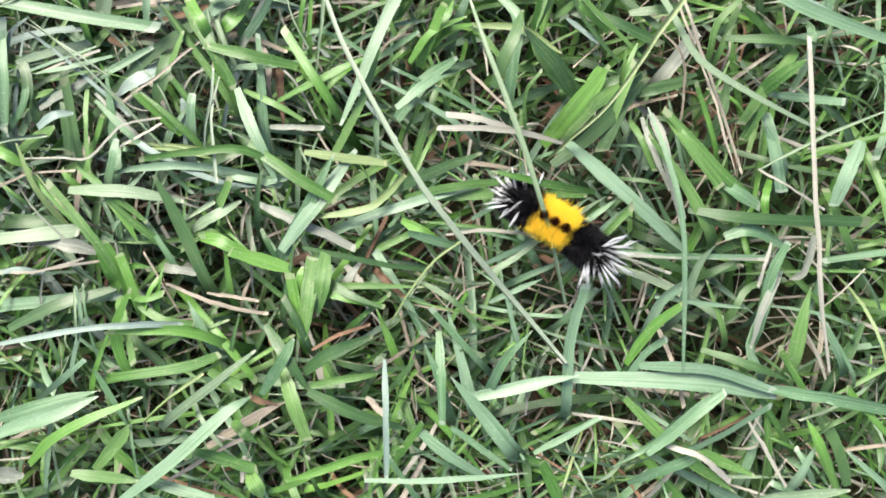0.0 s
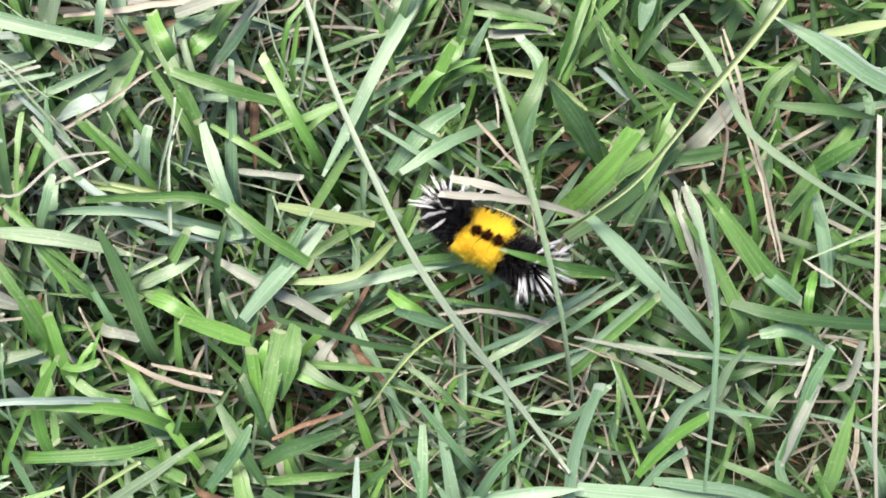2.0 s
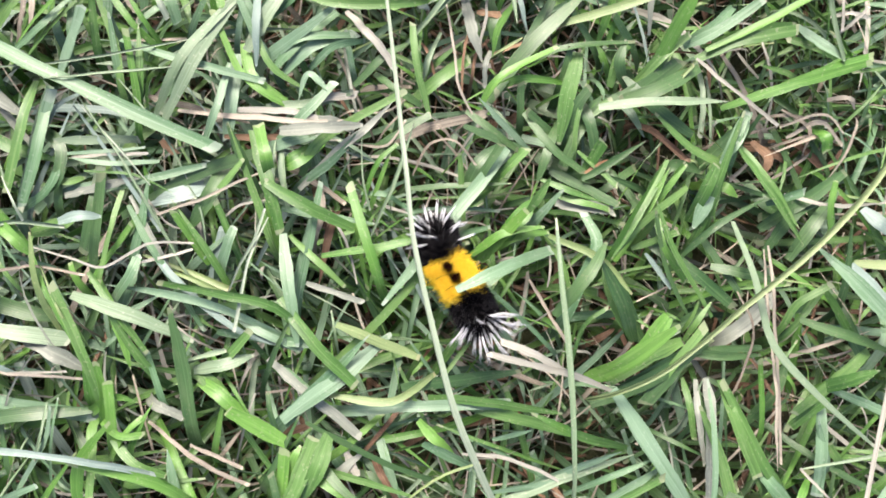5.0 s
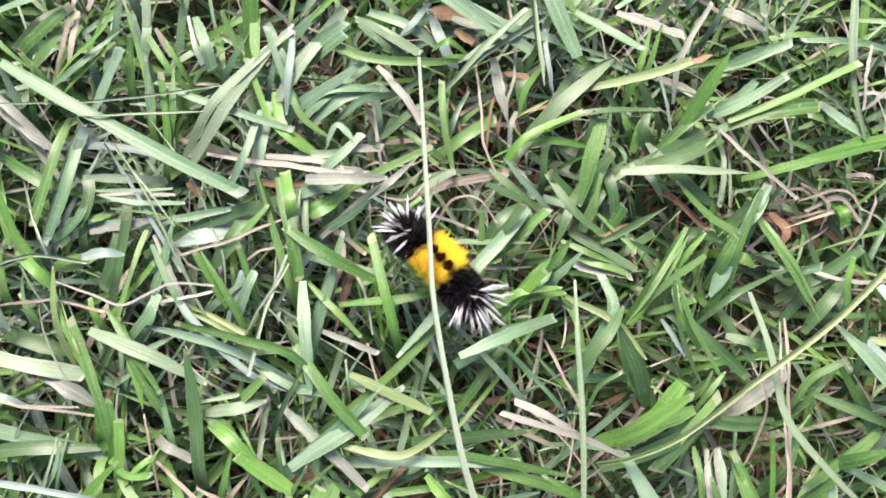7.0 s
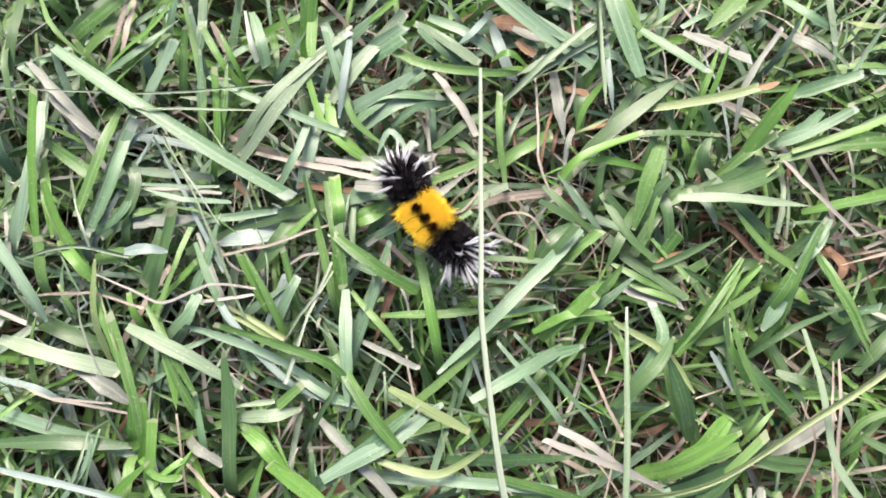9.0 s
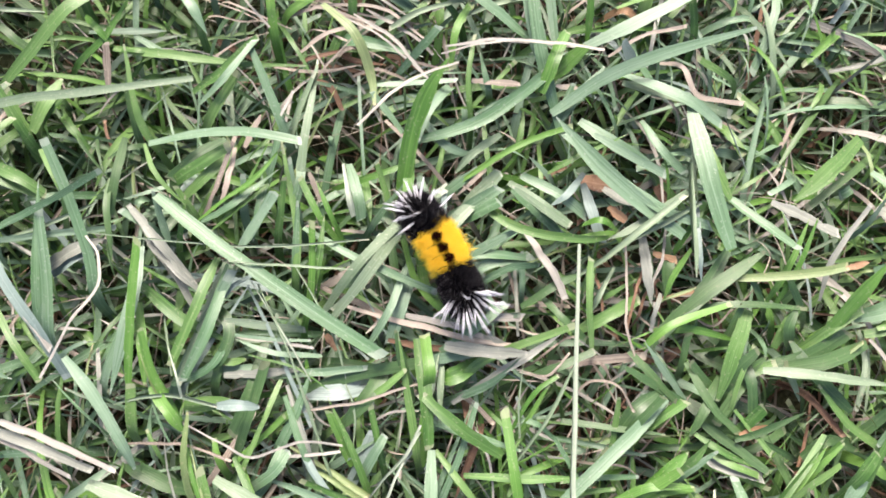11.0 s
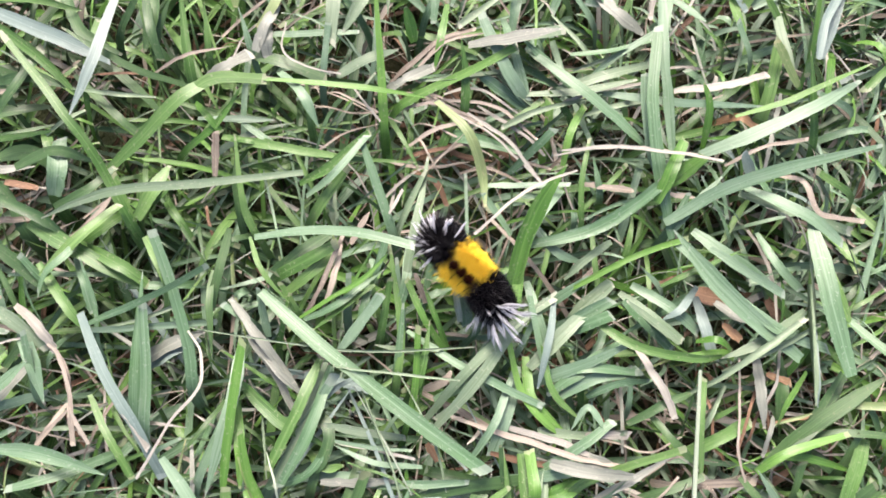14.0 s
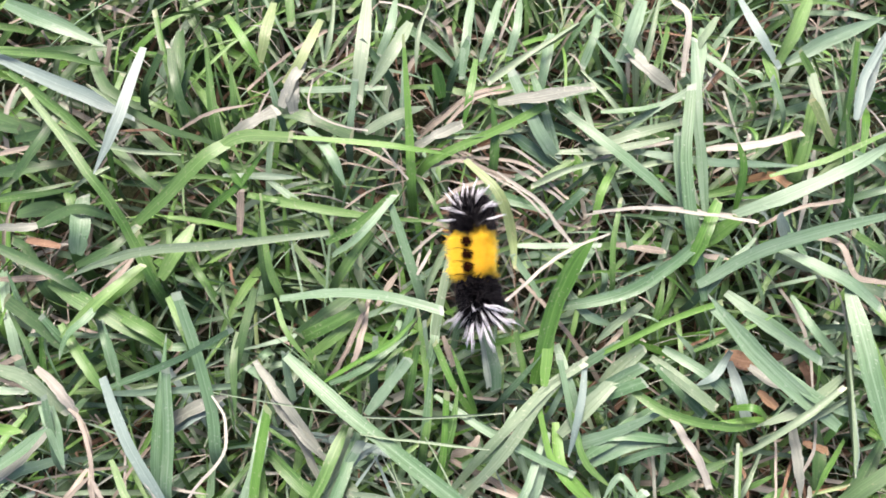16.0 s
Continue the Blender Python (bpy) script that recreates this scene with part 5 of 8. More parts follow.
blade("b", 3.2, (-70.8, 103.6, 10), (-66.2, 109.1, 14), (-60.3, 117.7, 16))
blade("b", 2.8, (-62.4, 39.9, -14), (-61.9, 44.6, 8), (-61.2, 52.4, 14), (-60.8, 56.5, 14))
blade("d", 2.5, (-66.8, 35.8, 10), (-55.8, 39.7, 14), (-45.6, 43.7, 14))
blade("b", 2.6, (-44.4, 29.4, 10), (-33.1, 25, 12))
blade("f", 2.6, (-71.6, -3.2, -14), (-72.7, 1.6, 8), (-74.4, 9.8, 14), (-77, 17.7, 16))
blade("f", 2.3, (-8.5, 64.3, 12), (-2.6, 70.6, 16), (5.6, 74.2, 16))
blade("b", 3.4, (15.1, 49.6, -14), (15.7, 54.6, 8), (16.7, 63.6, 14), (18.1, 73.2, 16), (13.7, 79.9, 14))
blade("d", 2.4, (26.9, 38.5, 10), (37.5, 49.9, 14), (48.9, 60.9, 14))
blade("v", 4.0, (51.1, 57.1, -14), (54.9, 61.8, 6), (64.3, 73.2, 6))
blade("d", 1.3, (43.5, 64.1, 10), (35, 72.6, 14), (29.2, 84.4, 16))
blade("f", 2.4, (24.2, 71.6, 10), (27.5, 83.4, 14), (30.1, 94.9, 16))
blade("t", 1.4, (41, 52.5, -14), (46.8, 54.1, 4), (59.1, 57.6, 4))
blade("d", 3.0, (17.2, 112.4, 10), (13.6, 116.1, 14), (13.8, 122.2, 14), tip=0.97)
blade("d", 2.2, (-7.6, 111, 10), (0.9, 116.5, 14), (16, 122, 14))
blade("b", 2.5, (46.2, 95.1, -14), (45.4, 99.4, 8), (44.3, 105.8, 14), (45.4, 113, 14))
blade("r", 1.1, (17.9, 107.5, -14), (23.7, 105.8, 6), (31.5, 103.5, 6), (40.8, 99.1, 4))
blade("t", 1.0, (36.6, 102.9, -14), (41.8, 106, 4), (51.7, 112.1, 4), (61.9, 118.1, 4))
blade("t", 1.1, (50.1, 116.7, -14), (56.1, 117.8, 4), (64.5, 119.3, 4), (74.5, 120.6, 4))
blade("t", 0.9, (55.4, 98.9, -14), (59.6, 103.1, 2), (66.6, 110, 2), (70.6, 117.4, 2))
blade("r", 1.8, (65.2, 91.1, -14), (68.5, 96.1, 0), (75.8, 107.6, 0))
blade("r", 2.1, (51.6, 111.8, -14), (57.3, 110, 0), (68.7, 106.5, 0))
blade("d", 2.7, (71.5, 103.3, -14), (66.8, 99.5, 4), (57.3, 91.9, 4))
blade("d", 2.0, (72.9, 74.8, 10), (65, 69.5, 12))
blade("d", 2.8, (-201.1, 114.5, 10), (-183.9, 112.7, 12), (-170.3, 109.3, 8))
blade("d", 2.2, (-194, 108.1, 10), (-179.2, 103.6, 14), (-173.1, 102.3, 12))
blade("b", 2.1, (-132.3, 107.7, 10), (-128.1, 114.2, 16), (-125.7, 125.6, 16))
blade("g", 2.4, (-155.8, 110.7, 12), (-139.8, 114.5, 16), (-124.8, 121, 12))
blade("v", 3.0, (-159.5, 132.5, 12), (-160, 139.2, 14), (-159.9, 145.2, 12))
blade("g", 3.5, (-175, 92.1, 10), (-170.1, 101.8, 16), (-165.6, 113.1, 20), (-161.1, 121.8, 18))
blade("t", 1.1, (-176.3, 116, 14), (-170.7, 122.1, 18), (-163.3, 130, 16))
blade("d", 2.1, (-138, 89.1, -14), (-141, 93.3, 6), (-147.2, 102.1, 12), (-150.9, 109.9, 14))
blade("d", 3.4, (-225.4, 99.2, -14), (-219.6, 100, 4), (-205.6, 101.9, 6))
blade("d", 2.9, (-180.4, 66.7, -14), (-184.8, 70.2, 4), (-193.2, 76.8, 8), (-197.9, 77.2, 8))
blade("g", 3.1, (-197.7, 97.4, -14), (-193.3, 93.6, 8), (-186.3, 87.5, 10), (-182.8, 81.7, 8))
blade("t", 1.9, (-174.5, 74.5, 10), (-171.3, 80.1, 12), (-170.3, 88, 12))
blade("d", 3.6, (-172.7, 62.4, 10), (-179.4, 64.2, 12), (-188.7, 65.7, 14))
blade("s", 3.5, (-182.8, 52.3, 14), (-174.3, 53.8, 16), (-163.9, 51.4, 14), tip=0.5)
blade("v", 3.6, (-171.6, 31.8, 10), (-168.1, 41.1, 12), (-166.5, 47.4, 12))
blade("g", 2.7, (-176.5, 66.5, 12), (-164.7, 61.7, 16), (-158.5, 58.4, 14))
blade("d", 2.1, (-143.5, 62.8, -14), (-145.2, 67.3, 8), (-148.1, 75, 14), (-156, 83.2, 16))
blade("b", 3.9, (-137.4, 38.8, -14), (-139.6, 43.8, 6), (-146.4, 59.3, 14), (-154.2, 75.6, 16), tip=0.97)
blade("s", 1.3, (-155.5, 61.5, 12), (-149.4, 66.6, 14), (-141.2, 76.6, 14))
blade("b", 1.8, (-159.4, 58.7, 12), (-148.5, 65, 14), (-135.5, 73.3, 12))
blade("s", 2.2, (-103.7, 64.6, 14), (-94.4, 67.6, 14), (-86.8, 70.2, 12), tip=0.2)
blade("s", 2.5, (-84.8, 75.5, 12), (-81.5, 89.4, 18), (-76.9, 103.1, 14), (-71.8, 112.2, 14))
blade("b", 2.1, (-59.2, 90.3, -14), (-62.7, 94, 8), (-69.7, 101.3, 14), (-77.5, 111.3, 14))
blade("b", 2.9, (-57.4, 119.2, 14), (-50.8, 117, 14), (-42.6, 114.5, 12))
blade("b", 2.6, (-63, 98.1, 10), (-58.2, 101.9, 14), (-47.2, 106.4, 12))
blade("s", 2.3, (-61.9, 84.9, 12), (-52.6, 88.4, 12), (-44, 93.6, 12), tip=0.3)
blade("r", 1.8, (-69, 75.8, 12), (-58.7, 78.5, 12), (-51.7, 82, 10))
blade("b", 1.8, (-49.2, 91.7, 14), (-54.5, 94.2, 14), (-55.3, 88.3, 12))
blade("g", 1.9, (-25.4, 91.9, 12), (-31.5, 102.4, 16), (-34.8, 111.5, 16))
blade("b", 3.0, (-52.5, 135.9, 16), (-35.6, 130.3, 18), (-23.8, 128.2, 18), (-11.7, 130.7, 14))
blade("g", 3.7, (-25.5, 153.8, 14), (-16.7, 143.5, 16), (-7.6, 137.1, 14))
blade("s", 1.6, (-31.1, 114.9, 14), (-24.5, 123.7, 18), (-16.4, 134.4, 16))
blade("p", 1.4, (-16.9, 135, 14), (-12.4, 123.3, 16), (-8.9, 117.6, 14))
blade("f", 2.0, (-16.6, 121.2, 10), (-15.5, 130.1, 14), (-15.2, 135.9, 14))
blade("f", 1.9, (-40.4, 114.1, 14), (-32.8, 118.8, 14), (-29.4, 119.3, 12))
blade("b", 3.5, (-52.8, 138.4, 10), (-62.9, 149.5, 16), (-72, 162.8, 20), (-78.3, 179.6, 20))
blade("b", 1.9, (-53.3, 139.6, 10), (-51.7, 148.6, 14), (-49.3, 156, 14))
blade("b", 3.0, (-102.9, 162.6, 14), (-87.7, 158.1, 18), (-74.3, 155.5, 16), (-67.7, 155.1, 12))
blade("s", 3.0, (-113.3, 157.5, 16), (-107, 161.9, 18), (-97.5, 170.2, 16), tip=0.1)
blade("b", 2.7, (-111.8, 167.7, 12), (-105.8, 161, 14), (-97.4, 152.2, 12))
blade("t", 1.6, (-123.9, 147.2, 12), (-120.8, 155.2, 14), (-113.6, 161.6, 14))
blade("s", 1.6, (-122.3, 144.1, 12), (-114.3, 148.4, 14), (-103.4, 156.9, 12))
blade("t", 0.8, (-124, 136.3, -14), (-118.2, 136.8, 6), (-109.6, 137.6, 8), (-98.9, 137.8, 6))
blade("t", 0.8, (-126.1, 143.1, -14), (-120.3, 143.8, 6), (-108.9, 145.1, 8), (-94.3, 149.9, 6))
blade("t", 0.7, (-111.9, 127.2, -14), (-109.7, 132.6, 4), (-107, 138.9, 6), (-104.5, 145.9, 6))
blade("w", 0.7, (-112, 141.9, 10), (-99.5, 140.1, 12), (-86.2, 136.4, 10))
blade("r", 1.7, (-119.6, 130.8, -14), (-113.8, 132.3, -2), (-102.6, 135.1, -2))
blade("r", 1.7, (-104.4, 142.5, -14), (-98.4, 142.3, -2), (-87.1, 141.8, -2))
blade("r", 2.0, (-145.3, 126.9, -14), (-139.3, 126.7, -2), (-127.9, 126.2, -2))
blade("t", 0.8, (-138.9, 111.8, -14), (-136.5, 117.3, 6), (-132.5, 126.6, 6), (-126.5, 132.3, 6))
blade("t", 0.7, (-146.6, 126.3, -14), (-141, 128.4, 8), (-132.1, 131.6, 8), (-123.1, 137.4, 8))
blade("w", 0.8, (-86.1, 142.8, 12), (-76.9, 148.7, 16), (-67.5, 153.1, 16), (-50.9, 159.7, 14))
blade("s", 2.2, (-99.7, 152.5, 12), (-87.2, 159.3, 14), (-76.7, 168.2, 14))
blade("b", 1.9, (-93.5, 166.2, 14), (-85.7, 170.3, 16), (-77.4, 179.1, 14))
blade("b", 2.6, (-80.2, 142.3, -14), (-81.1, 137.4, 8), (-82.6, 128.9, 14), (-82.6, 120.1, 14))
blade("g", 1.6, (-69.6, 125.4, -14), (-72.2, 129.9, 8), (-77.5, 139.2, 14), (-80.5, 149.8, 14))
blade("b", 3.4, (-82.4, 120.6, 12), (-72.7, 128, 16), (-66.2, 136.8, 18), (-61.3, 147.4, 16))
blade("b", 3.8, (-55.7, 159.2, 12), (-46, 169.3, 16), (-37.4, 180.3, 18), (-29.7, 192.4, 16))
blade("p", 2.4, (-40.7, 191.7, 18), (-42.2, 201.1, 20), (-43.6, 211.6, 20))
blade("b", 2.3, (-45.7, 166.3, 12), (-42.9, 161, 14), (-32.1, 155.1, 12))
blade("s", 2.6, (-43.6, 155, 12), (-32.2, 156.1, 14), (-16.5, 159, 12))
blade("t", 0.7, (-38.8, 80.9, -14), (-35.7, 85.9, 6), (-30.4, 94.3, 8), (-21.3, 97.5, 6))
blade("t", 0.7, (-50.2, 89.6, -14), (-44.5, 90.8, 4), (-36, 92.6, 6), (-30, 99.8, 4))
blade("r", 2.3, (-20.4, 106.8, -14), (-15.5, 110.2, 0), (-6.4, 116.4, 0))
blade("d", 2.9, (-85, 64, -14), (-79.3, 65.8, 6), (-67.4, 69.5, 8))
blade("b", 2.8, (-81, 37.2, -14), (-80.9, 42.5, 8), (-80.6, 53.6, 14), (-81.3, 63.1, 16))
blade("b", 2.1, (-108.5, 47.1, 10), (-101.8, 54.6, 14), (-101.1, 65.2, 14))
blade("v", 2.3, (-98.7, 53.7, 12), (-91.5, 57.4, 14), (-82.6, 62.2, 14))
blade("s", 0.7, (-75.5, 64.8, 12), (-69.4, 59.1, 14), (-65.6, 50.2, 12))
blade("g", 0.7, (-95.6, 60, 14), (-84.4, 61.7, 16), (-76, 60.3, 14))
blade("w", 0.7, (-83.2, 59.3, 12), (-76.3, 54.1, 12), (-70.3, 53.2, 10))
blade("d", 2.2, (-36.2, 82, 12), (-30.8, 86.9, 14), (-25.6, 92.5, 14))
blade("b", 1.4, (-36.2, 71.6, 10), (-30.6, 72.5, 12), (-25.4, 71.1, 10))
blade("w", 0.8, (-45.9, 69.2, -14), (-41.7, 65.1, 8), (-35.8, 59.2, 10), (-31.8, 51.5, 8))
blade("t", 0.8, (-19.9, 67.5, -14), (-14.7, 69.7, 8), (-9.2, 72.1, 10), (-3.8, 71.3, 8))
blade("t", 0.8, (17.4, 1.3, -14), (23, 2.7, 4), (29.4, 4.2, 6), (37.8, -2.4, 4))
blade("t", 0.7, (30, 13.5, -14), (32.4, 8.2, 4), (36.1, 0.4, 6), (39.2, -9, 4))
blade("r", 2.0, (21.6, 19.8, -14), (26.3, 16.1, 0), (33.2, 10.7, 0))
blade("t", 0.7, (0.4, 7.4, -14), (5.3, 3.9, 6), (10.7, 0, 6), (19, -2.7, 4))
blade("t", 0.8, (18.7, 11.4, -14), (24.3, 9.4, 4), (35.2, 5.5, 4), (43.3, 4.3, 4))
blade("t", 0.7, (-3.3, -2.4, -14), (0, 2.3, 4), (3.9, 7.8, 6), (10.8, 10.5, 4))
blade("g", 4.1, (81.1, -18.3, -14), (81.8, -13, 8), (83.3, -1.3, 14), (86.4, 8.3, 14))
blade("f", 2.5, (-79.3, 6.2, -14), (-80.2, 10.5, 8), (-81.6, 17.1, 14), (-83.6, 21.5, 16))
blade("f", 2.5, (-84.3, 6, -14), (-80.8, 9.2, 8), (-75, 14.7, 14), (-69.9, 14.7, 14))
blade("g", 2.8, (-81.3, 12.7, -14), (-79.4, 7.9, 8), (-77, 1.8, 12), (-74.6, -8.4, 12))
blade("f", 1.9, (-83.2, 10.7, -14), (-78.8, 9.3, 8), (-72.1, 7.1, 14), (-67.1, 8.4, 14))
blade("d", 2.6, (-34.9, 15.4, -14), (-30.8, 12.6, 8), (-23.5, 7.8, 14), (-14.4, 4.2, 14))
blade("d", 3.5, (34.7, 55.1, 10), (27.9, 62.3, 14), (20.3, 71, 16))
blade("d", 2.8, (45.7, 76, 12), (53.2, 76.2, 14), (63.3, 76.7, 12))
blade("s", 1.9, (47.4, 32.6, -14), (47.9, 38, 8), (49, 50.6, 14))
blade("r", 1.8, (61.4, 50.7, -14), (67.1, 52.5, 0), (74.2, 54.7, 0))
blade("r", 0.7, (59, 62.3, -14), (63, 58.1, 4), (69.1, 51.6, 6), (75.4, 51.3, 4))
# low dark leaves in place of shade down in the turf
blade("d", 2.6, (54.6, -1.5, -14), (58.2, 3.2, 4), (64.4, 11.4, 6), (73.3, 14.2, 4))
blade("d", 2.6, (43.6, 24.6, -14), (48.8, 21.9, 4), (59, 16.7, 6), (67.8, 8.7, 4))
blade("d", 2.2, (-32.3, -7.4, -14), (-26.6, -8.7, 4), (-17.1, -10.9, 6), (-7.8, -9.7, 4))
blade("d", 2.2, (-3.5, -0.2, -14), (-8.1, 3.5, 4), (-16.2, 10.2, 6), (-23.1, 10, 4))
blade("g", 2.9, (18.2, 112.3, 10), (22.8, 120.7, 14), (28.2, 127.5, 14))
blade("t", 0.7, (-26.5, 109.2, -14), (-21, 107.4, 4), (-13.3, 104.9, 6), (-5.3, 108.8, 4))
blade("r", 0.7, (-20.3, 120.1, -14), (-17.3, 114.8, 6), (-12.1, 105.5, 6), (-11.2, 94.4, 4))
blade("r", 1.7, (-14.8, 94.7, -14), (-9.8, 98, 0), (-1.5, 103.3, 0))
blade("t", 0.8, (-23, 90.5, -14), (-18.4, 94, 4), (-13.3, 97.7, 6), (-3.8, 97.8, 4))
blade("t", 0.7, (-18, 114, -14), (-12.1, 112.9, 6), (-1, 110.7, 6), (3.3, 117.3, 4))
blade("t", 2.1, (-43.7, 53, -14), (-43.7, 58.6, 6), (-43.7, 64.3, 8), (-45.3, 70.3, 8))
blade("d", 2.6, (40.4, 22.3, -14), (45.5, 19.4, 6), (54.2, 14.3, 8), (66.9, 10.3, 6))
blade("b", 2.2, (16, 16.6, 10), (24.4, 23.8, 14), (34.7, 30.3, 14))
blade("b", 1.7, (25.2, 17.6, 10), (34, 24.8, 14), (42.1, 30.5, 14))
blade("g", 3.4, (68.1, 15.6, -14), (65.2, 20.3, 8), (58, 32.2, 14), (48.1, 44.3, 18))
blade("g", 2.9, (74.9, 25.3, -14), (71, 28.4, 8), (64.1, 34.1, 14))
blade("v", 1.3, (34, 17.5, 12), (52, 15.9, 14), (76.6, 15.2, 12))
blade("t", 0.6, (20.4, 18.5, 12), (30, 16, 14), (41.9, 12.3, 12))
blade("r", 2.1, (17.7, 21.1, -14), (21.4, 16.3, 0), (25.9, 10.4, 0))
blade("s", 2.6, (53.6, -4.2, -14), (55.4, 0.9, 8), (59.6, 13.1, 14), (64.1, 18.4, 14))
blade("b", 3.1, (45.1, -8.2, -14), (47, -3.5, 8), (50.5, 5.1, 14), (56.3, 9.2, 14))
blade("b", 3.0, (74.9, -3.4, -14), (75.7, 1.7, 8), (77.1, 11.3, 14), (81.6, 19, 14))
blade("d", 2.2, (66.3, -3.2, -14), (69.7, 1.6, 4), (74.8, 8.6, 6), (84.7, 10.6, 4))
blade("b", 1.8, (56.4, 2.6, 10), (56.1, 9.5, 16))
blade("s", 1.0, (35.4, 15.2, 12), (38, 8.6, 14), (41.7, -0, 10))
blade("b", 2.5, (-122, 34, -14), (-122.2, 39.5, 8), (-122.7, 53.1, 14), (-124.8, 65.1, 14))
blade("b", 1.0, (-101.9, 62.2, 14), (-92.9, 64.9, 15), (-84.4, 68.5, 14))
blade("g", 1.6, (-108.4, 96.5, 14), (-112, 89.3, 14), (-115.9, 81.3, 12))
blade("b", 1.8, (-93.3, 46.3, -14), (-92.6, 51.4, 8), (-91.4, 61, 14))
blade("f", 1.6, (-87.4, 91.7, 10), (-92.5, 95.9, 14), (-99.2, 101.8, 14))
blade("f", 1.7, (10.3, 121, 10), (10.8, 131.5, 14), (11, 143.4, 14))
blade("d", 3.2, (5.5, 90.3, -14), (5.7, 95, 8), (6, 102.4, 14), (8.1, 108.1, 16))
blade("d", 2.1, (-3.4, 90.8, -14), (-4.7, 95.8, 8), (-7.4, 105.4, 14))
blade("v", 1.7, (19.6, 126.2, 10), (17.5, 135.8, 14), (20.7, 151.1, 16))
blade("d", 4.1, (-116.2, 27.3, -14), (-110.4, 27, 4), (-101.2, 26.5, 6), (-95.7, 27.4, 4))
blade("b", 1.8, (-84.3, 55.2, 14), (-74.9, 45.7, 14), (-61.6, 32.7, 10))
blade("s", 0.8, (-79.5, 56.4, 14), (-72, 48.1, 14), (-66.7, 42.5, 12))
blade("y", 1.8, (-72.4, 43.5, 12), (-65.2, 43, 14), (-56.1, 40.7, 12))
blade("b", 2.0, (-56, 37.5, 12), (-47.8, 35.6, 14), (-39.6, 34.2, 12))
blade("d", 1.5, (-46.8, 18.6, -14), (-46.1, 23.6, 8), (-44.8, 32.9, 14), (-43.7, 39.8, 14))
blade("v", 2.6, (-74.6, 15.8, -14), (-68.8, 14.9, 8), (-59.9, 13.4, 10))
blade("f", 1.8, (-75.3, -4.1, -14), (-73.5, 0.4, 8), (-70.6, 8, 14), (-68, 12.1, 14))
blade("f", 1.8, (-70.4, -2.6, -14), (-69.6, 1.9, 8), (-68.5, 8.8, 14), (-67, 15.6, 14))
blade("b", 2.0, (11, 44.5, -14), (6.4, 47.2, 8), (-3.6, 52.8, 14), (-15.3, 59.3, 14))
blade("b", 1.2, (21.4, 45.1, -14), (16.4, 47.7, 8), (2.2, 55, 14), (-12.5, 62.4, 14))
blade("d", 1.9, (38.1, 75.6, 10), (44.1, 84.7, 14), (55.4, 95.4, 12))
blade("g", 2.1, (7.5, 82.6, 12), (13.8, 82.2, 14), (19.8, 82.6, 12))
blade("g", 1.6, (44, 57.9, 10), (44.7, 62.4, 14), (47, 67.8, 14))
blade("r", 2.2, (-7.7, 42.1, -14), (-2.2, 44.6, 0), (7.4, 49, 0))
blade("r", 1.9, (22.9, 49.4, -14), (27, 53.8, 0), (31.1, 58.2, 0))
blade("g", 1.8, (-69.4, 101.7, 14), (-62.9, 93.8, 14), (-52.5, 90.9, 10))
blade("b", 2.8, (-67.9, 69.1, 10), (-57.9, 76, 14), (-48.8, 81.8, 12))
blade("s", 1.0, (-53.3, 61.5, 10), (-55.7, 70.6, 16), (-57.4, 78.2, 14))
blade("b", 2.1, (-55.1, 96.6, 10), (-50.8, 101.9, 14), (-44.4, 105.9, 12))
blade("r", 1.0, (-17.7, 97.8, -14), (-18.3, 103.5, 8), (-19, 110.1, 10), (-16.9, 115.5, 8))
blade("d", 1.9, (-16.5, 107.9, -14), (-18.8, 113.2, 8), (-21.8, 120.1, 10))
blade("o", 1.1, (-15.3, 110.7, 12), (-11, 113.9, 12), (-6.6, 116.8, 12), tip=0.9)
blade("f", 2.2, (-12.9, 103.6, 10), (-6.4, 106.8, 14), (4, 108.8, 12))
blade("d", 2.0, (-14.2, 100, 10), (-7.5, 95.1, 12), (-1.3, 92.5, 8))
blade("r", 2.3, (-10, 94.1, -14), (-6.8, 99.1, 0), (-1.5, 107.5, 0))
blade("t", 1.2, (-26.2, 89.3, 10), (-22.8, 91, 12), (-18.9, 88.8, 10))
blade("g", 1.4, (11, 86.2, -14), (9.7, 91, 8), (7.2, 99.7, 14), (7.6, 109.2, 14))
blade("g", 3.4, (3.2, 96.8, -14), (7.2, 100.7, 8), (14.6, 107.9, 12))
# two more dark leaves laid low as painted shade
blade("d", 3.4, (-0.2, 95, -14), (5.7, 95.5, 4), (15.5, 96.3, 6))
blade("d", 3.4, (-8.4, 111.6, -14), (-2.8, 109.7, 4), (7.5, 106.3, 6))
blade("t", 1.8, (-80.5, 78.8, 12), (-65, 81, 13), (-53.1, 83.3, 14), (-40.3, 86.8, 14), tip=0.1)
blade("v", 2.0, (-50, 68.9, 10), (-43.8, 78.4, 14), (-37.9, 87, 14), (-34.4, 92.6, 16))
blade("b", 2.6, (-59.6, 74.2, 10), (-53.3, 84.2, 14), (-48.3, 94, 14))
blade("d", 2.6, (-58.1, 65.6, 10), (-63, 71.3, 14), (-68.3, 78.2, 16))
blade("s", 0.6, (-39.3, 84.2, 14), (-36.5, 74.7, 14), (-33.1, 68.2, 12))
blade("b", 2.0, (-43.1, 37, -14), (-43.4, 42.6, 8), (-44, 58.5, 14), (-45.2, 71.3, 14))
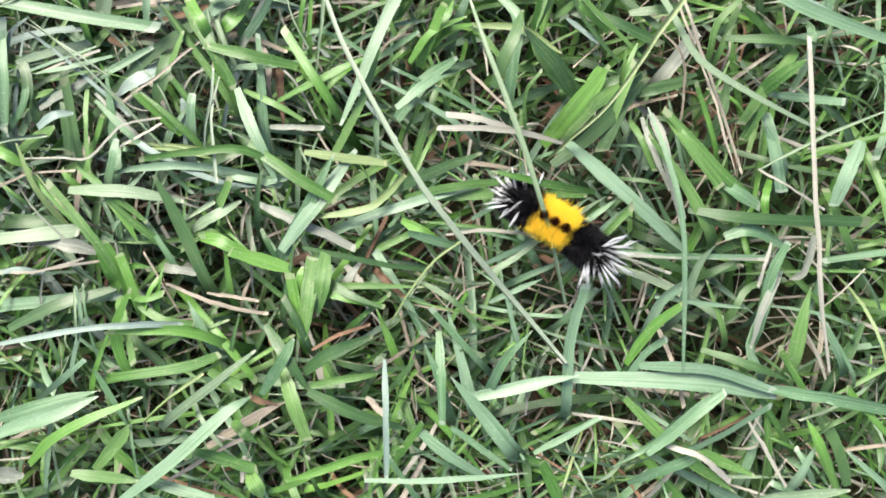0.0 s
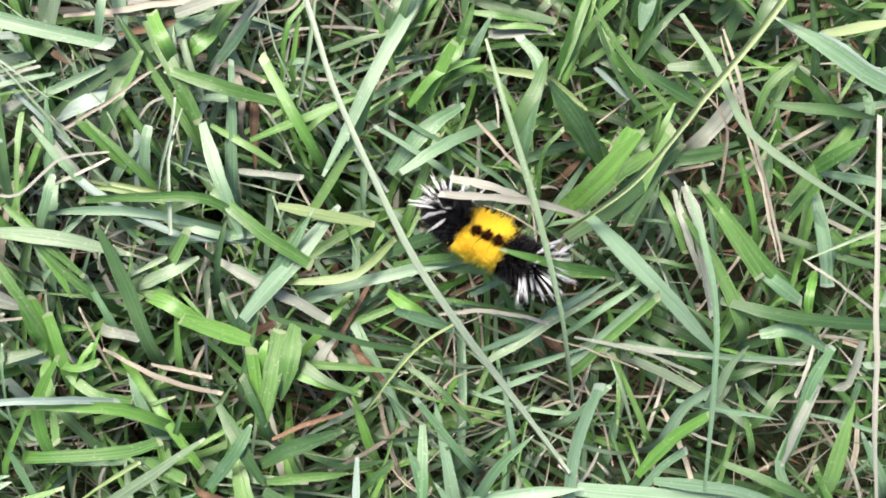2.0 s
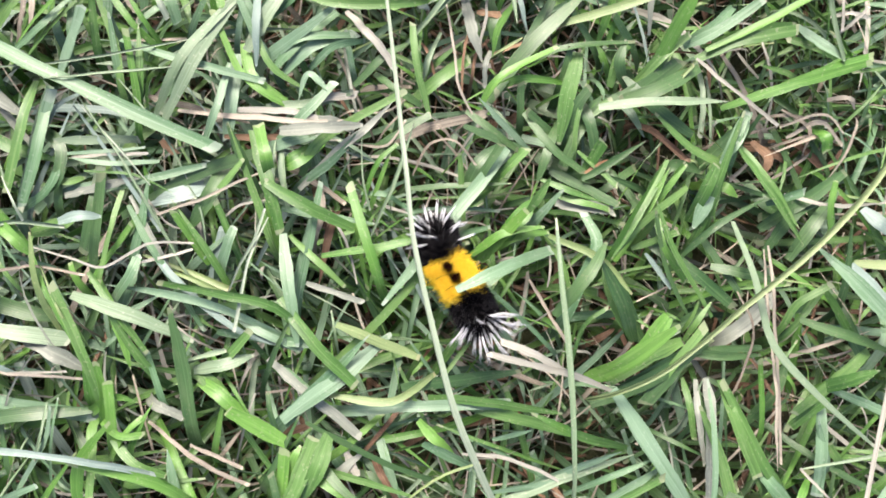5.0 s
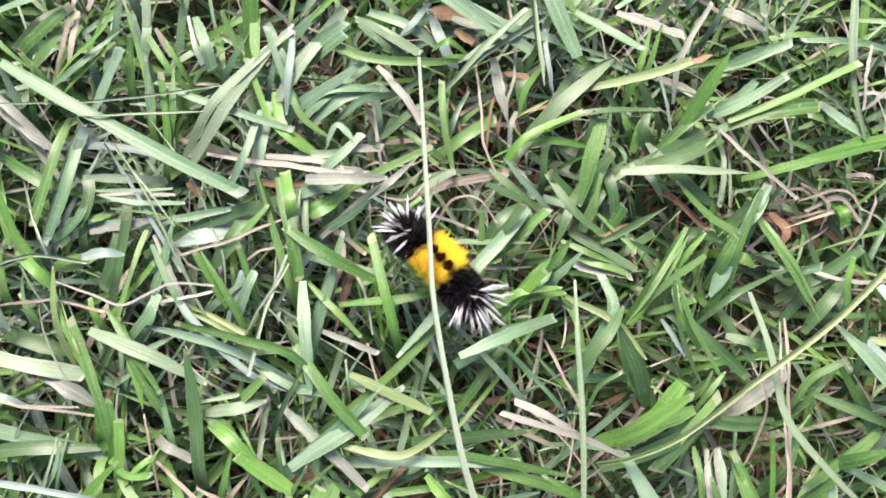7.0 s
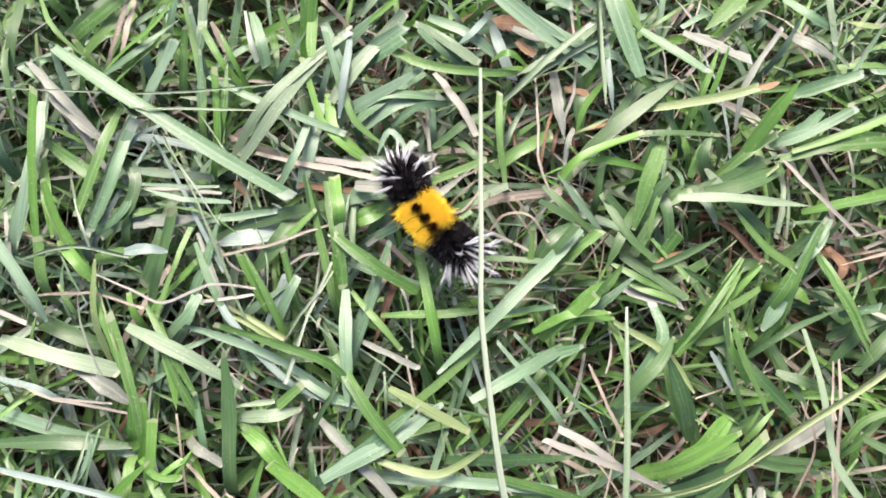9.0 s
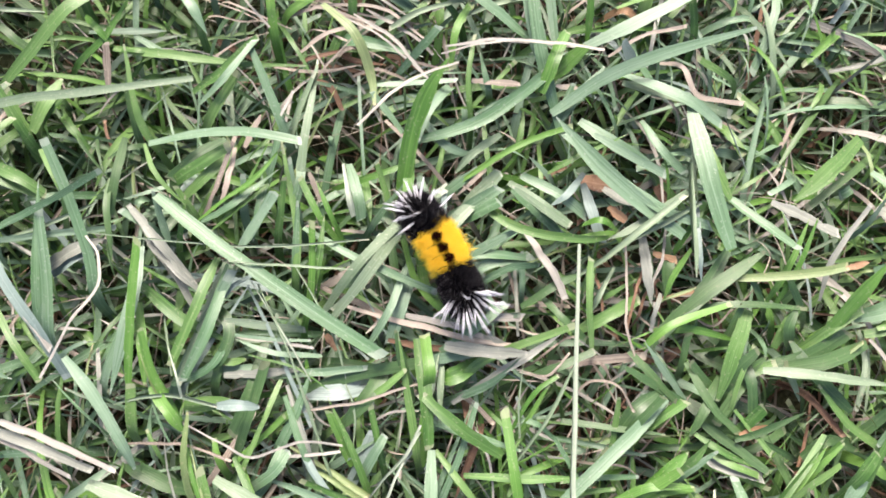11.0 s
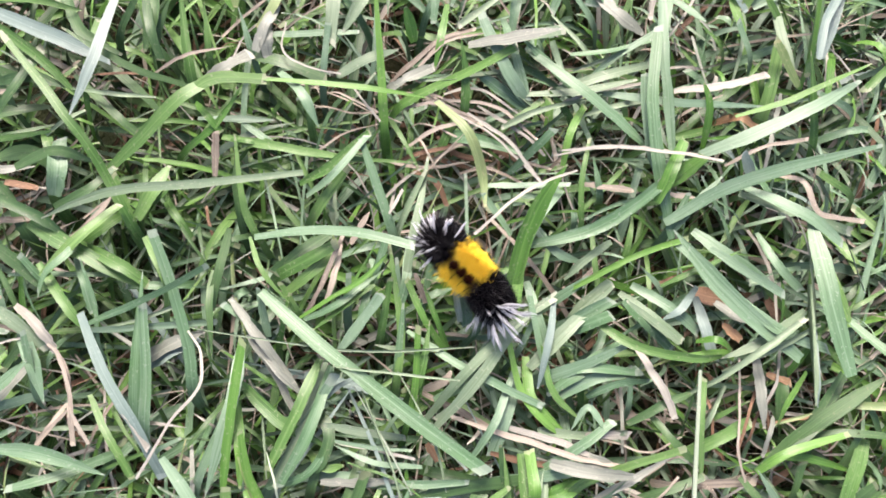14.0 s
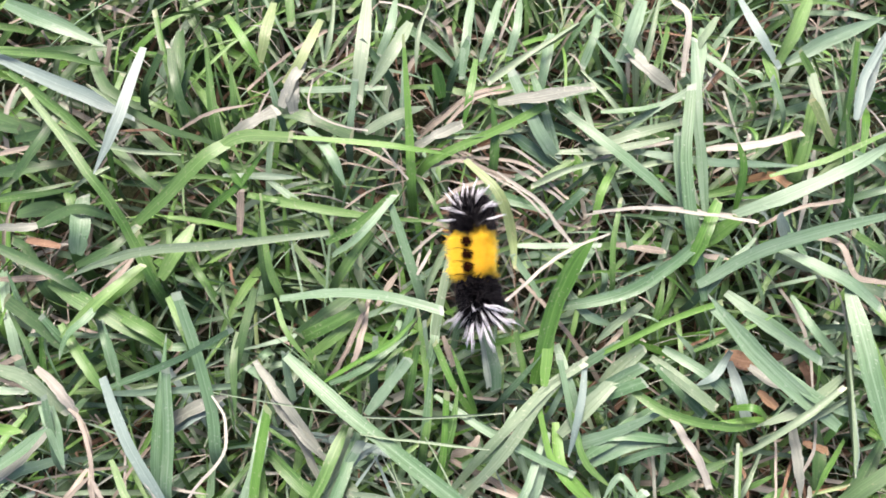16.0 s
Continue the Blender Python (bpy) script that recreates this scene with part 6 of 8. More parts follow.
blade("v", 1.5, (-85.1, 57.5, 12), (-76, 48.4, 14), (-68.5, 39.7, 10))
blade("f", 1.6, (-79.6, 56.4, 10), (-83.7, 64.7, 14))
blade("w", 0.8, (-65, 56.9, 10), (-61.7, 61.5, 12), (-56.2, 64.3, 12))
blade("g", 2.3, (-63.9, 16.3, -14), (-67.9, 19.7, 8), (-76.1, 26.9, 14), (-81.7, 33, 16))
blade("f", 1.8, (-75.7, 1.5, -14), (-76.5, 6.4, 8), (-77.9, 14.9, 14), (-80.5, 20.9, 16))
blade("s", 1.7, (-63.8, 25, 12), (-55.1, 30.1, 14))
blade("v", 2.5, (-46.4, 30.4, 10), (-34.9, 24.9, 12), (-22, 18.9, 10))
blade("r", 2.5, (-44.7, 11.7, -14), (-39.5, 14.7, 6), (-33.9, 18, 6), tip=0.5)
blade("f", 2.7, (-35.5, -3.3, -14), (-35.3, 1.3, 6), (-34.9, 10.7, 14), (-34.1, 14.4, 14))
blade("f", 2.2, (-31, 8.7, 12), (-23.3, 6.6, 14), (-14.8, 4.5, 12))
blade("d", 1.5, (-35.9, 9.4, -14), (-38.3, 13.2, 8), (-42, 19.1, 14), (-44, 23.5, 14))
blade("d", 2.0, (-30.5, -10.9, -14), (-32.3, -6.4, 8), (-35.4, 1.3, 14), (-38.8, 7.2, 14))
blade("b", 2.6, (-54, -10.4, -14), (-56.1, -5.6, 8), (-59, 1.1, 12), (-61.9, 6.6, 12))
blade("g", 2.3, (-74, 5.9, 12), (-66.9, 2, 14), (-60.3, 0.9, 12))
blade("r", 1.1, (-32.2, -5.4, 12), (-25.5, -1.9, 14), (-18.3, 0.5, 12))
blade("r", 2.0, (-20.5, 17.1, -14), (-16.2, 12.8, 8), (-10.3, 7, 8), tip=0.4)
blade("v", 2.7, (-28.8, 4.3, -14), (-25.4, 9.1, 8), (-20.3, 16.1, 10))
blade("d", 2.3, (-4.9, 99.3, 12), (3.5, 92.4, 14), (11.9, 89.3, 12))
blade("g", 1.8, (2.9, 85.2, 12), (9.8, 83.9, 14), (17.8, 83.9, 12))
blade("f", 1.8, (28.9, 82.5, 12), (31.1, 90.2, 14), (34.4, 97.2, 14))
blade("g", 2.7, (40.4, 74.1, -14), (40.9, 79.6, 8), (42.2, 93.4, 14), (44.1, 112.5, 16))
blade("g", 2.2, (45.3, 104.3, 14), (55.5, 95.7, 14), (67, 86.9, 10))
blade("f", 2.0, (73.3, 90.6, 10), (69.5, 96.8, 14), (69.4, 102.7, 14))
blade("g", 1.9, (65.1, 59.6, -14), (67.4, 64.9, 8), (73, 78.4, 12))
blade("d", 2.8, (68.9, 69.3, 12), (79.7, 68.3, 14), (92.8, 67.4, 12))
blade("g", 2.2, (73.1, 77.7, 12), (85, 68.4, 8))
blade("t", 0.9, (54, 109, -14), (59.2, 111.5, 4), (66.2, 114.9, 6), (75.6, 114.5, 4))
blade("t", 1.0, (75.8, 127.8, -14), (75, 122, 6), (73.7, 112.8, 8), (70.4, 103.2, 6))
blade("r", 2.4, (56.3, 114.8, -14), (62.2, 113.4, 0), (72.4, 111, 0))
blade("w", 1.0, (81.7, 100.8, 12), (90.6, 105.1, 12))
blade("b", 3.6, (-72.0, 95.5, 10), (-69.6, 84.8, 13), (-68.4, 75.3, 11))
blade("b", 2.6, (-106.3, 109.1, 10), (-102.5, 99.7, 13), (-100.8, 91.8, 11))
blade("b", 2.3, (-112.0, 101.9, 10), (-108.3, 91.8, 13), (-106.4, 83.3, 11))
blade("d", 3.3, (-123.4, 102.7, 9), (-126.8, 95.4, 12), (-130.2, 88.5, 10))
blade("b", 2.9, (-94.6, 109.1, 11), (-89.1, 102.8, 14), (-86.1, 98.2, 12))
blade("s", 2.5, (-58.8, 120.8, 12), (-49.7, 118.5, 15), (-41.5, 117.2, 13))
blade("b", 3.6, (-52.7, 111.4, 10), (-58.7, 101.5, 13), (-63.2, 92.7, 11))
blade("s", 0.8, (-95.1, 82.2, 12), (-86.8, 76.7, 15), (-78.9, 70.0, 15), (-73.8, 64.1, 13))
blade("f", 2.6, (-122.8, 60.4, 12), (-117.0, 52.3, 15), (-113.1, 44.8, 13))
blade("v", 1.9, (-128.3, 73.9, 11), (-117.4, 70.0, 14), (-107.7, 67.2, 12))
blade("t", 2.8, (-88.8, 80.9, 5), (-85.2, 84.2, 8), (-84.4, 88.0, 6))
blade("g", 3.9, (34.6, 127.8, 11), (42.7, 131.8, 14), (53.0, 137.2, 12))
blade("d", 3.9, (11.7, 105.7, 10), (19.5, 111.4, 13), (28.4, 122.1, 11))
blade("g", 2.9, (13.5, 111.4, 10), (13.4, 117.8, 13), (15.4, 122.8, 11))
blade("b", 3.6, (46.9, 114.5, 11), (44.3, 105.9, 14), (42.7, 100.0, 12))
blade("s", 3.2, (-5.0, 91.7, 11), (-8.5, 85.7, 14), (-10.7, 81.2, 12))
blade("d", 3.3, (6.5, 106.7, 10), (10.2, 100.9, 13), (14.6, 93.0, 11))
blade("d", 3.9, (-4.8, 128.3, 10), (-7.9, 114.3, 13), (-12.7, 102.4, 11))
blade("g", 3.3, (-30.4, 95.6, 10), (-25.8, 101.4, 13), (-20.2, 108.3, 11))
blade("y", 2.3, (37.5, 163.8, 7), (40.6, 162.9, 10), (46.3, 165.4, 8))
blade("p", 1.3, (55.7, 166.2, 13), (56.6, 153.1, 16), (59.6, 143.1, 14))
blade("f", 3.2, (-112.0, 45.2, 12), (-105.3, 42.1, 15), (-100.8, 39.3, 13))
blade("f", 1.4, (-101.3, 39.8, 13), (-95.7, 33.8, 16), (-88.0, 25.7, 16), (-79.3, 18.1, 14))
blade("f", 3.6, (-59.3, 22.1, 11), (-52.9, 20.2, 14), (-45.7, 15.5, 12))
blade("v", 3.8, (-102.4, 22.6, 10), (-90.7, 20.4, 13), (-82.1, 18.1, 11))
blade("s", 3.2, (-61.2, 23.9, 11), (-54.8, 27.0, 14), (-49.3, 30.5, 12))
blade("b", 3.0, (-80.8, 32.7, 9), (-79.8, 39.6, 12), (-80.5, 45.9, 10))
blade("p", 1.9, (-83.5, 54.1, 11), (-71.9, 43.3, 14), (-54.6, 35.2, 14), (-40.8, 33.6, 12))
blade("g", 1.8, (-49.1, 58.1, 11), (-41.5, 54.0, 14), (-34.1, 50.0, 12))
blade("b", 4.2, (-11.7, 50.6, 10), (-4.9, 58.9, 13), (3.3, 65.7, 11))
blade("d", 3.3, (30.6, 77.8, 10), (41.6, 73.5, 13), (53.5, 68.3, 11))
blade("b", 3.9, (43.7, 98.3, 11), (40.8, 90.1, 14), (39.8, 83.6, 12))
blade("g", 2.4, (-9.8, 31.0, 11), (3.4, 33.4, 14), (20.2, 35.0, 12))
blade("d", 3.9, (26.0, 38.6, 11), (39.2, 48.6, 14), (48.7, 60.0, 12))
# broad dark leaves, low down, standing in for shaded gaps
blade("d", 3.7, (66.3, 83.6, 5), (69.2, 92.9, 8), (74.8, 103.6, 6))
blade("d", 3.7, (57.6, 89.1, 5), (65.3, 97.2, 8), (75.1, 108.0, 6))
blade("d", 4.2, (-66.7, 70.4, 11), (-67.9, 61.7, 14), (-71.0, 52.4, 12))
blade("f", 2.8, (-86.3, 37.5, 11), (-78.8, 29.4, 14), (-74.0, 20.7, 12))
blade("g", 3.9, (-64.1, 25.7, 9), (-57.0, 22.5, 12), (-50.6, 19.1, 10))
blade("g", 3.1, (-46.9, 43.9, 15), (-36.9, 36.4, 18), (-25.9, 29.9, 16))
blade("d", 3.1, (-109.3, 67.3, 11), (-102.2, 64.1, 14), (-100.6, 57.2, 14), (-102.8, 52.8, 12))
blade("f", 2.8, (-10.6, 25.6, 11), (-5.9, 22.7, 14), (-0.7, 20.2, 12))
blade("b", 3.9, (78.9, 51.2, 10), (79.4, 40.8, 13), (81.4, 31.5, 11))
blade("g", 3.8, (86.8, 66.5, 11), (78.4, 57.2, 14), (71.9, 48.0, 12))
blade("b", 4.2, (102.1, 43.9, 10), (96.8, 35.1, 13), (94.0, 27.9, 11))
blade("s", 1.2, (75.5, 36.5, 14), (87.3, 42.6, 17), (105.4, 50.0, 15))
blade("t", 3.4, (-58.6, -28.7, 6), (-47.8, -22.2, 9), (-39.2, -17.9, 7))
blade("g", 4.2, (-34.5, -2.7, 12), (-32.7, 6.6, 15), (-31.7, 16.7, 13))
blade("d", 3.2, (-43.7, 0.7, 10), (-38.3, -6.7, 13), (-33.3, -14.8, 11))
blade("g", 3.9, (-39.7, -9.5, 9), (-36.4, -18.7, 12), (-33.4, -26.9, 10))
blade("p", 1.7, (-14.7, -7.7, 14), (-14.2, -21.0, 17), (-14.4, -35.4, 15))
blade("g", 4.5, (-47.3, -33.9, 11), (-45.0, -36.6, 14), (-43.7, -39.9, 12))
blade("g", 2.8, (-51.1, -22.1, 11), (-48.0, -24.2, 14), (-45.1, -27.2, 12))
blade("b", 3.2, (73.2, -5.4, 10), (75.4, 3.4, 13), (79.6, 12.1, 11))
blade("b", 3.2, (42.4, -37.6, 10), (51.1, -33.9, 13), (61.1, -30.4, 11))
# low leaves whose dark colour stands for shade between tufts
blade("d", 3.6, (91.9, -18.2, 3), (96.5, -9.8, 6), (103.5, -0.2, 4))
blade("d", 3.6, (97.8, -40.2, 3), (94.2, -30.2, 6), (90.0, -20.8, 4))
blade("g", 3.9, (-163.1, 85.2, 11), (-162.2, 92.0, 14), (-162.7, 99.2, 12))
blade("g", 3.2, (-159.4, 82.6, 11), (-151.7, 78.4, 14), (-146.4, 72.9, 12))
blade("g", 2.9, (-125.3, 86.7, 10), (-122.0, 93.4, 13), (-119.8, 100.9, 11))
blade("s", 2.2, (-101.8, 96.7, 11), (-106.2, 111.3, 14), (-111.8, 128.8, 12))
blade("t", 1.4, (-118.5, 129.4, 6), (-113.3, 137.1, 9), (-107.0, 142.8, 7))
blade("t", 1.4, (-119.9, 144.3, 7), (-109.9, 142.4, 10), (-104.3, 144.6, 8))
blade("t", 1.2, (-122.3, 124.7, 5), (-111.5, 127.4, 8), (-102.8, 134.2, 6))
blade("t", 1.4, (-111.3, 129.9, 6), (-106.7, 135.8, 9), (-101.2, 137.0, 7))
blade("t", 1.2, (-104.0, 130.4, 6), (-98.2, 133.7, 9), (-89.7, 134.9, 7))
blade("t", 1.2, (-101.1, 143.1, 6), (-93.5, 139.3, 9), (-85.1, 141.2, 7))
blade("r", 1.7, (-113.5, 137.4, 1), (-106.1, 134.9, 4), (-98.4, 138.1, 2))
blade("r", 1.7, (-114.5, 127.0, 1), (-107.8, 126.1, 4), (-103.2, 122.8, 2))
blade("v", 2.8, (-128.5, 137.9, 11), (-124.7, 142.3, 14), (-120.7, 149.1, 12))
blade("f", 3.5, (-60.4, 142.9, 15), (-61.0, 150.5, 18), (-60.9, 159.1, 16))
blade("b", 3.6, (-49.3, 142.5, 10), (-38.2, 139.6, 13), (-26.2, 138.6, 11))
blade("f", 2.9, (-71.2, 98.2, 10), (-65.9, 89.9, 13), (-56.2, 87.1, 11))
blade("s", 2.1, (-50.2, 62.3, 11), (-53.6, 70.1, 14), (-56.4, 78.1, 12))
blade("d", 3.6, (-13.6, 76.4, 11), (-12.1, 84.7, 14), (-7.3, 91.6, 12))
# dark leaves under the others, painting the shade of the gaps
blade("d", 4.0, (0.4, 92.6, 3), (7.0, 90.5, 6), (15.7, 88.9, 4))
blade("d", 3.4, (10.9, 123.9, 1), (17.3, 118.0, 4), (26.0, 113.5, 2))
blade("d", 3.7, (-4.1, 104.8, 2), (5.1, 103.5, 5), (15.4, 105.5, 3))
blade("v", 2.8, (50.3, 50.9, 12), (52.9, 40.0, 15), (56.7, 24.2, 13))
blade("b", 3.9, (65.7, 35.9, 10), (69.3, 31.9, 13), (76.1, 27.9, 11))
blade("s", 2.5, (11.0, 12.5, 11), (22.8, 21.0, 14), (38.2, 30.3, 12))
blade("b", 2.9, (27.9, 12.7, 10), (35.9, 20.5, 13), (45.3, 29.1, 11))
blade("g", 1.8, (45.3, 49.7, 11), (47.3, 43.8, 14), (50.7, 36.7, 12))
blade("g", 3.6, (21.7, 70.9, 11), (25.4, 62.2, 14), (32.0, 54.7, 12))
blade("f", 1.8, (29.8, 86.0, 12), (33.3, 77.0, 15), (40.5, 70.9, 13))
blade("d", 3.7, (37.6, 96.6, 3), (42.2, 104.0, 6), (49.5, 114.9, 4))
blade("b", 4.5, (-230.0, 124.7, 10), (-216.2, 124.9, 13), (-202.6, 126.2, 11))
blade("d", 2.4, (-223.0, 112.5, 11), (-210.7, 119.3, 14), (-199.8, 127.2, 12))
blade("d", 3.9, (-190.4, 138.3, 10), (-184.8, 129.3, 13), (-182.3, 120.5, 11))
blade("f", 2.4, (-182.7, 146.5, 11), (-174.9, 142.2, 14), (-168.8, 138.9, 12))
blade("y", 2.9, (-174.5, 154.8, 11), (-171.1, 145.9, 14), (-169.4, 139.8, 12))
blade("s", 3.8, (-155.4, 166.2, 11), (-149.5, 153.0, 14), (-145.4, 142.6, 12))
blade("s", 3.5, (-143.6, 166.0, 11), (-143.1, 156.5, 14), (-143.8, 146.6, 12))
blade("y", 2.7, (-162.6, 156.4, 11), (-160.9, 146.7, 14), (-161.4, 137.8, 12))
blade("s", 1.9, (-162.5, 162.3, 11), (-157.9, 153.2, 14), (-156.2, 147.1, 12))
blade("v", 3.8, (-161.5, 141.9, 10), (-158.9, 136.3, 13), (-156.4, 133.1, 11))
blade("v", 3.5, (-167.1, 119.8, 10), (-163.6, 125.2, 13), (-160.4, 131.7, 11))
blade("d", 3.9, (-162.4, 132.0, 9), (-152.2, 133.4, 12), (-142.1, 135.0, 10))
blade("s", 2.8, (-139.9, 136.6, 11), (-135.0, 142.7, 14), (-130.1, 148.9, 12))
blade("d", 4.0, (-201.8, 82.7, 5), (-194.3, 87.4, 8), (-186.4, 87.7, 6))
blade("b", 2.6, (-133.6, 178.9, 10), (-129.4, 167.8, 13), (-126.1, 159.2, 11))
blade("b", 2.6, (-127.5, 182.2, 10), (-125.5, 172.4, 13), (-124.3, 165.1, 11))
blade("b", 2.9, (-112.7, 180.3, 10), (-110.5, 171.6, 13), (-108.6, 165.5, 11))
blade("s", 2.0, (-107.7, 184.4, 13), (-113.3, 171.8, 16), (-120.0, 159.8, 14))
blade("b", 4.2, (-96.8, 199.2, 10), (-95.8, 188.8, 13), (-94.5, 181.4, 11))
blade("s", 2.0, (-93.2, 200.7, 11), (-91.4, 190.6, 14), (-89.7, 183.3, 12))
straw("w", 2.3, (-90.6, 200.2, 14), (-85.4, 195.6, 17), (-80.6, 183.0, 15))
blade("b", 2.9, (-80.9, 198.9, 11), (-77.3, 186.1, 14), (-74.3, 177.4, 12))
blade("v", 3.8, (-95.8, 185.7, 11), (-87.8, 181.2, 14), (-80.1, 180.3, 12))
blade("p", 2.7, (-75.8, 210.3, 11), (-68.4, 202.5, 14), (-60.2, 197.8, 12))
blade("g", 4.2, (-61.0, 218.5, 11), (-61.5, 206.3, 14), (-61.4, 198.8, 12))
blade("s", 3.1, (-56.3, 205.4, 11), (-49.6, 194.0, 14), (-41.9, 185.8, 12))
blade("d", 2.7, (-46.7, 215.6, 12), (-44.1, 200.6, 15), (-40.8, 188.8, 13))
blade("b", 3.9, (-59.4, 200.4, 11), (-51.8, 210.8, 14), (-42.7, 222.8, 12))
blade("s", 2.0, (-85.4, 159.1, 11), (-93.7, 150.4, 14), (-99.8, 142.9, 12))
blade("s", 2.8, (-92.4, 158.1, 11), (-84.1, 165.2, 14), (-75.2, 174.5, 12))
straw("w", 2.7, (-67.6, 170.7, 12), (-58.2, 176.2, 15), (-49.4, 184.8, 13))
blade("f", 2.1, (-83.1, 141.9, 11), (-85.1, 149.0, 14), (-84.9, 157.4, 12))
blade("f", 2.1, (-125.5, 165.2, 11), (-122.4, 155.8, 14), (-120.4, 148.8, 12))
blade("b", 2.6, (-150.0, 170.4, 9), (-146.9, 162.0, 12), (-146.3, 155.2, 10))
blade("s", 2.2, (-78.7, 204.1, 10), (-80.0, 194.2, 13), (-79.5, 188.0, 11))
blade("b", 2.3, (-123.3, 184.6, 10), (-120.3, 176.1, 13), (-119.0, 169.6, 11))
blade("b", 2.4, (-105.1, 191.8, 9), (-103.0, 182.9, 12), (-102.3, 176.0, 10))
blade("s", 1.6, (-142.3, 173.4, 11), (-139.9, 163.1, 14), (-136.2, 154.8, 12))
blade("g", 4.2, (-183.7, 73.2, 11), (-167.8, 72.8, 14), (-152.8, 72.6, 12))
blade("g", 3.1, (-174.0, 64.1, 13), (-170.1, 75.4, 16), (-166.8, 86.0, 14))
blade("d", 2.4, (-144.1, 93.1, 10), (-140.5, 83.2, 13), (-138.2, 74.9, 11))
blade("v", 2.4, (-135.7, 79.1, 11), (-125.6, 74.7, 14), (-113.1, 69.2, 12))
blade("v", 3.2, (-146.9, 56.8, 9), (-141.3, 65.1, 12), (-137.0, 70.1, 10))
blade("s", 3.7, (-69.5, 96.1, 12), (-66.1, 107.3, 15), (-61.6, 119.5, 13))
blade("p", 2.9, (-42.7, 128.3, 11), (-38.4, 122.0, 14), (-33.2, 116.8, 12))
blade("b", 2.6, (-78.5, 113.7, 10), (-73.1, 107.2, 13), (-67.1, 101.4, 11))
blade("g", 1.7, (-33.0, 112.5, 11), (-32.2, 106.3, 14), (-30.0, 101.8, 12))
blade("b", 2.9, (-60.8, 93.2, 10), (-55.6, 100.7, 13), (-47.0, 107.2, 11))
blade("g", 3.4, (-63.2, 78.6, 13), (-56.4, 68.2, 16), (-50.8, 57.9, 14))
blade("f", 4.6, (-3.4, 67.2, 12), (-0.5, 74.3, 15), (2.7, 80.9, 13))
blade("f", 2.2, (78.8, 34.4, 11), (76.4, 29.3, 14), (77.1, 24.4, 12))
blade("p", 1.1, (-102.9, 73.8, 12), (-89.9, 63.9, 15), (-76.2, 51.5, 13))
blade("g", 4.5, (4.1, 116.7, 12), (3.7, 104.6, 15), (4.6, 94.0, 13))
blade("d", 2.6, (3.7, 99.7, 11), (2.3, 91.1, 14), (2.1, 84.2, 12))
blade("g", 2.2, (30.0, 97.3, 13), (25.9, 83.0, 16), (22.3, 70.9, 14))
blade("t", 1.6, (59.5, 112.7, 5), (65.7, 117.7, 8), (73.1, 114.3, 6))
blade("r", 2.7, (53.3, 111.2, 0), (57.2, 106.9, 3), (56.2, 101.4, 1))
blade("t", 1.8, (67.0, 124.4, 6), (71.0, 125.1, 9), (73.8, 123.5, 7))
blade("r", 2.3, (64.6, 113.9, 0), (71.3, 108.8, 3), (75.7, 114.8, 1))
blade("t", 1.4, (56.9, 119.3, 5), (63.2, 115.6, 8), (63.9, 109.2, 6))
blade("w", 1.4, (60.7, 98.1, 8), (70.5, 97.7, 11), (83.5, 101.8, 9))
blade("r", 2.3, (71.8, 103.6, 1), (77.8, 101.5, 4), (86.8, 98.2, 2))
blade("d", 3.7, (53.0, 100.4, 2), (58.4, 95.3, 5), (66.6, 94.8, 3))
blade("g", 3.1, (45.7, 106.6, 10), (53.5, 98.8, 13), (64.9, 90.2, 11))
blade("p", 3.9, (78.6, 98.9, 11), (82.3, 95.8, 14), (88.2, 94.8, 12))
blade("f", 3.2, (49.9, 119.3, 11), (59.7, 126.2, 14), (73.2, 135.3, 12))
blade("g", 4.5, (-28.9, 17.9, 12), (-29.4, 10.3, 15), (-30.8, 2.4, 13))
blade("d", 3.9, (49.1, 61.1, 11), (42.5, 51.8, 14), (37.9, 41.7, 12))
blade("g", 2.9, (-2.0, 31.1, 10), (14.3, 31.6, 13), (34.4, 30.9, 11))
blade("g", 4.8, (14.5, 167.1, 12), (9.1, 154.3, 15), (4.5, 145.0, 13))
blade("s", 2.2, (26.6, 172.8, 11), (29.4, 163.3, 14), (34.8, 154.3, 12))
blade("b", 2.6, (20.3, 160.8, 11), (26.9, 157.7, 14), (35.2, 157.5, 12))
blade("v", 3.5, (24.7, 153.1, 10), (29.4, 151.7, 13), (36.3, 151.5, 11))
straw("w", 2.5, (-50.4, 111.4, 12), (-43.1, 106.3, 15), (-36.0, 100.9, 13))
blade("b", 3.5, (-6.7, 89.7, 14), (-14.2, 72.1, 17), (-24.9, 48.1, 15))
blade("v", 3.2, (7.7, 81.2, 10), (14.1, 81.6, 13), (21.1, 82.8, 11))
blade("f", 2.9, (-4.8, 66.1, 11), (0.2, 70.7, 14), (7.6, 73.9, 12))
blade("b", 2.4, (-83.3, 126.6, 10), (-75.7, 122.3, 13), (-67.8, 123.6, 11))
blade("s", 2.2, (-65.2, 131.2, 10), (-69.2, 123.6, 13), (-71.1, 117.8, 11))
blade("b", 2.9, (-56.7, 124.2, 10), (-46.6, 122.8, 13), (-38.6, 121.1, 11))
blade("s", 2.9, (-19.4, 136.5, 13), (-25.7, 125.6, 16), (-32.7, 117.4, 14))
blade("v", 3.2, (-25.3, 122.6, 11), (-21.2, 114.1, 14), (-17.1, 108.2, 12))
straw("w", 1.0, (-21.0, 129.0, 10), (-19.2, 119.5, 13), (-18.7, 111.6, 11))
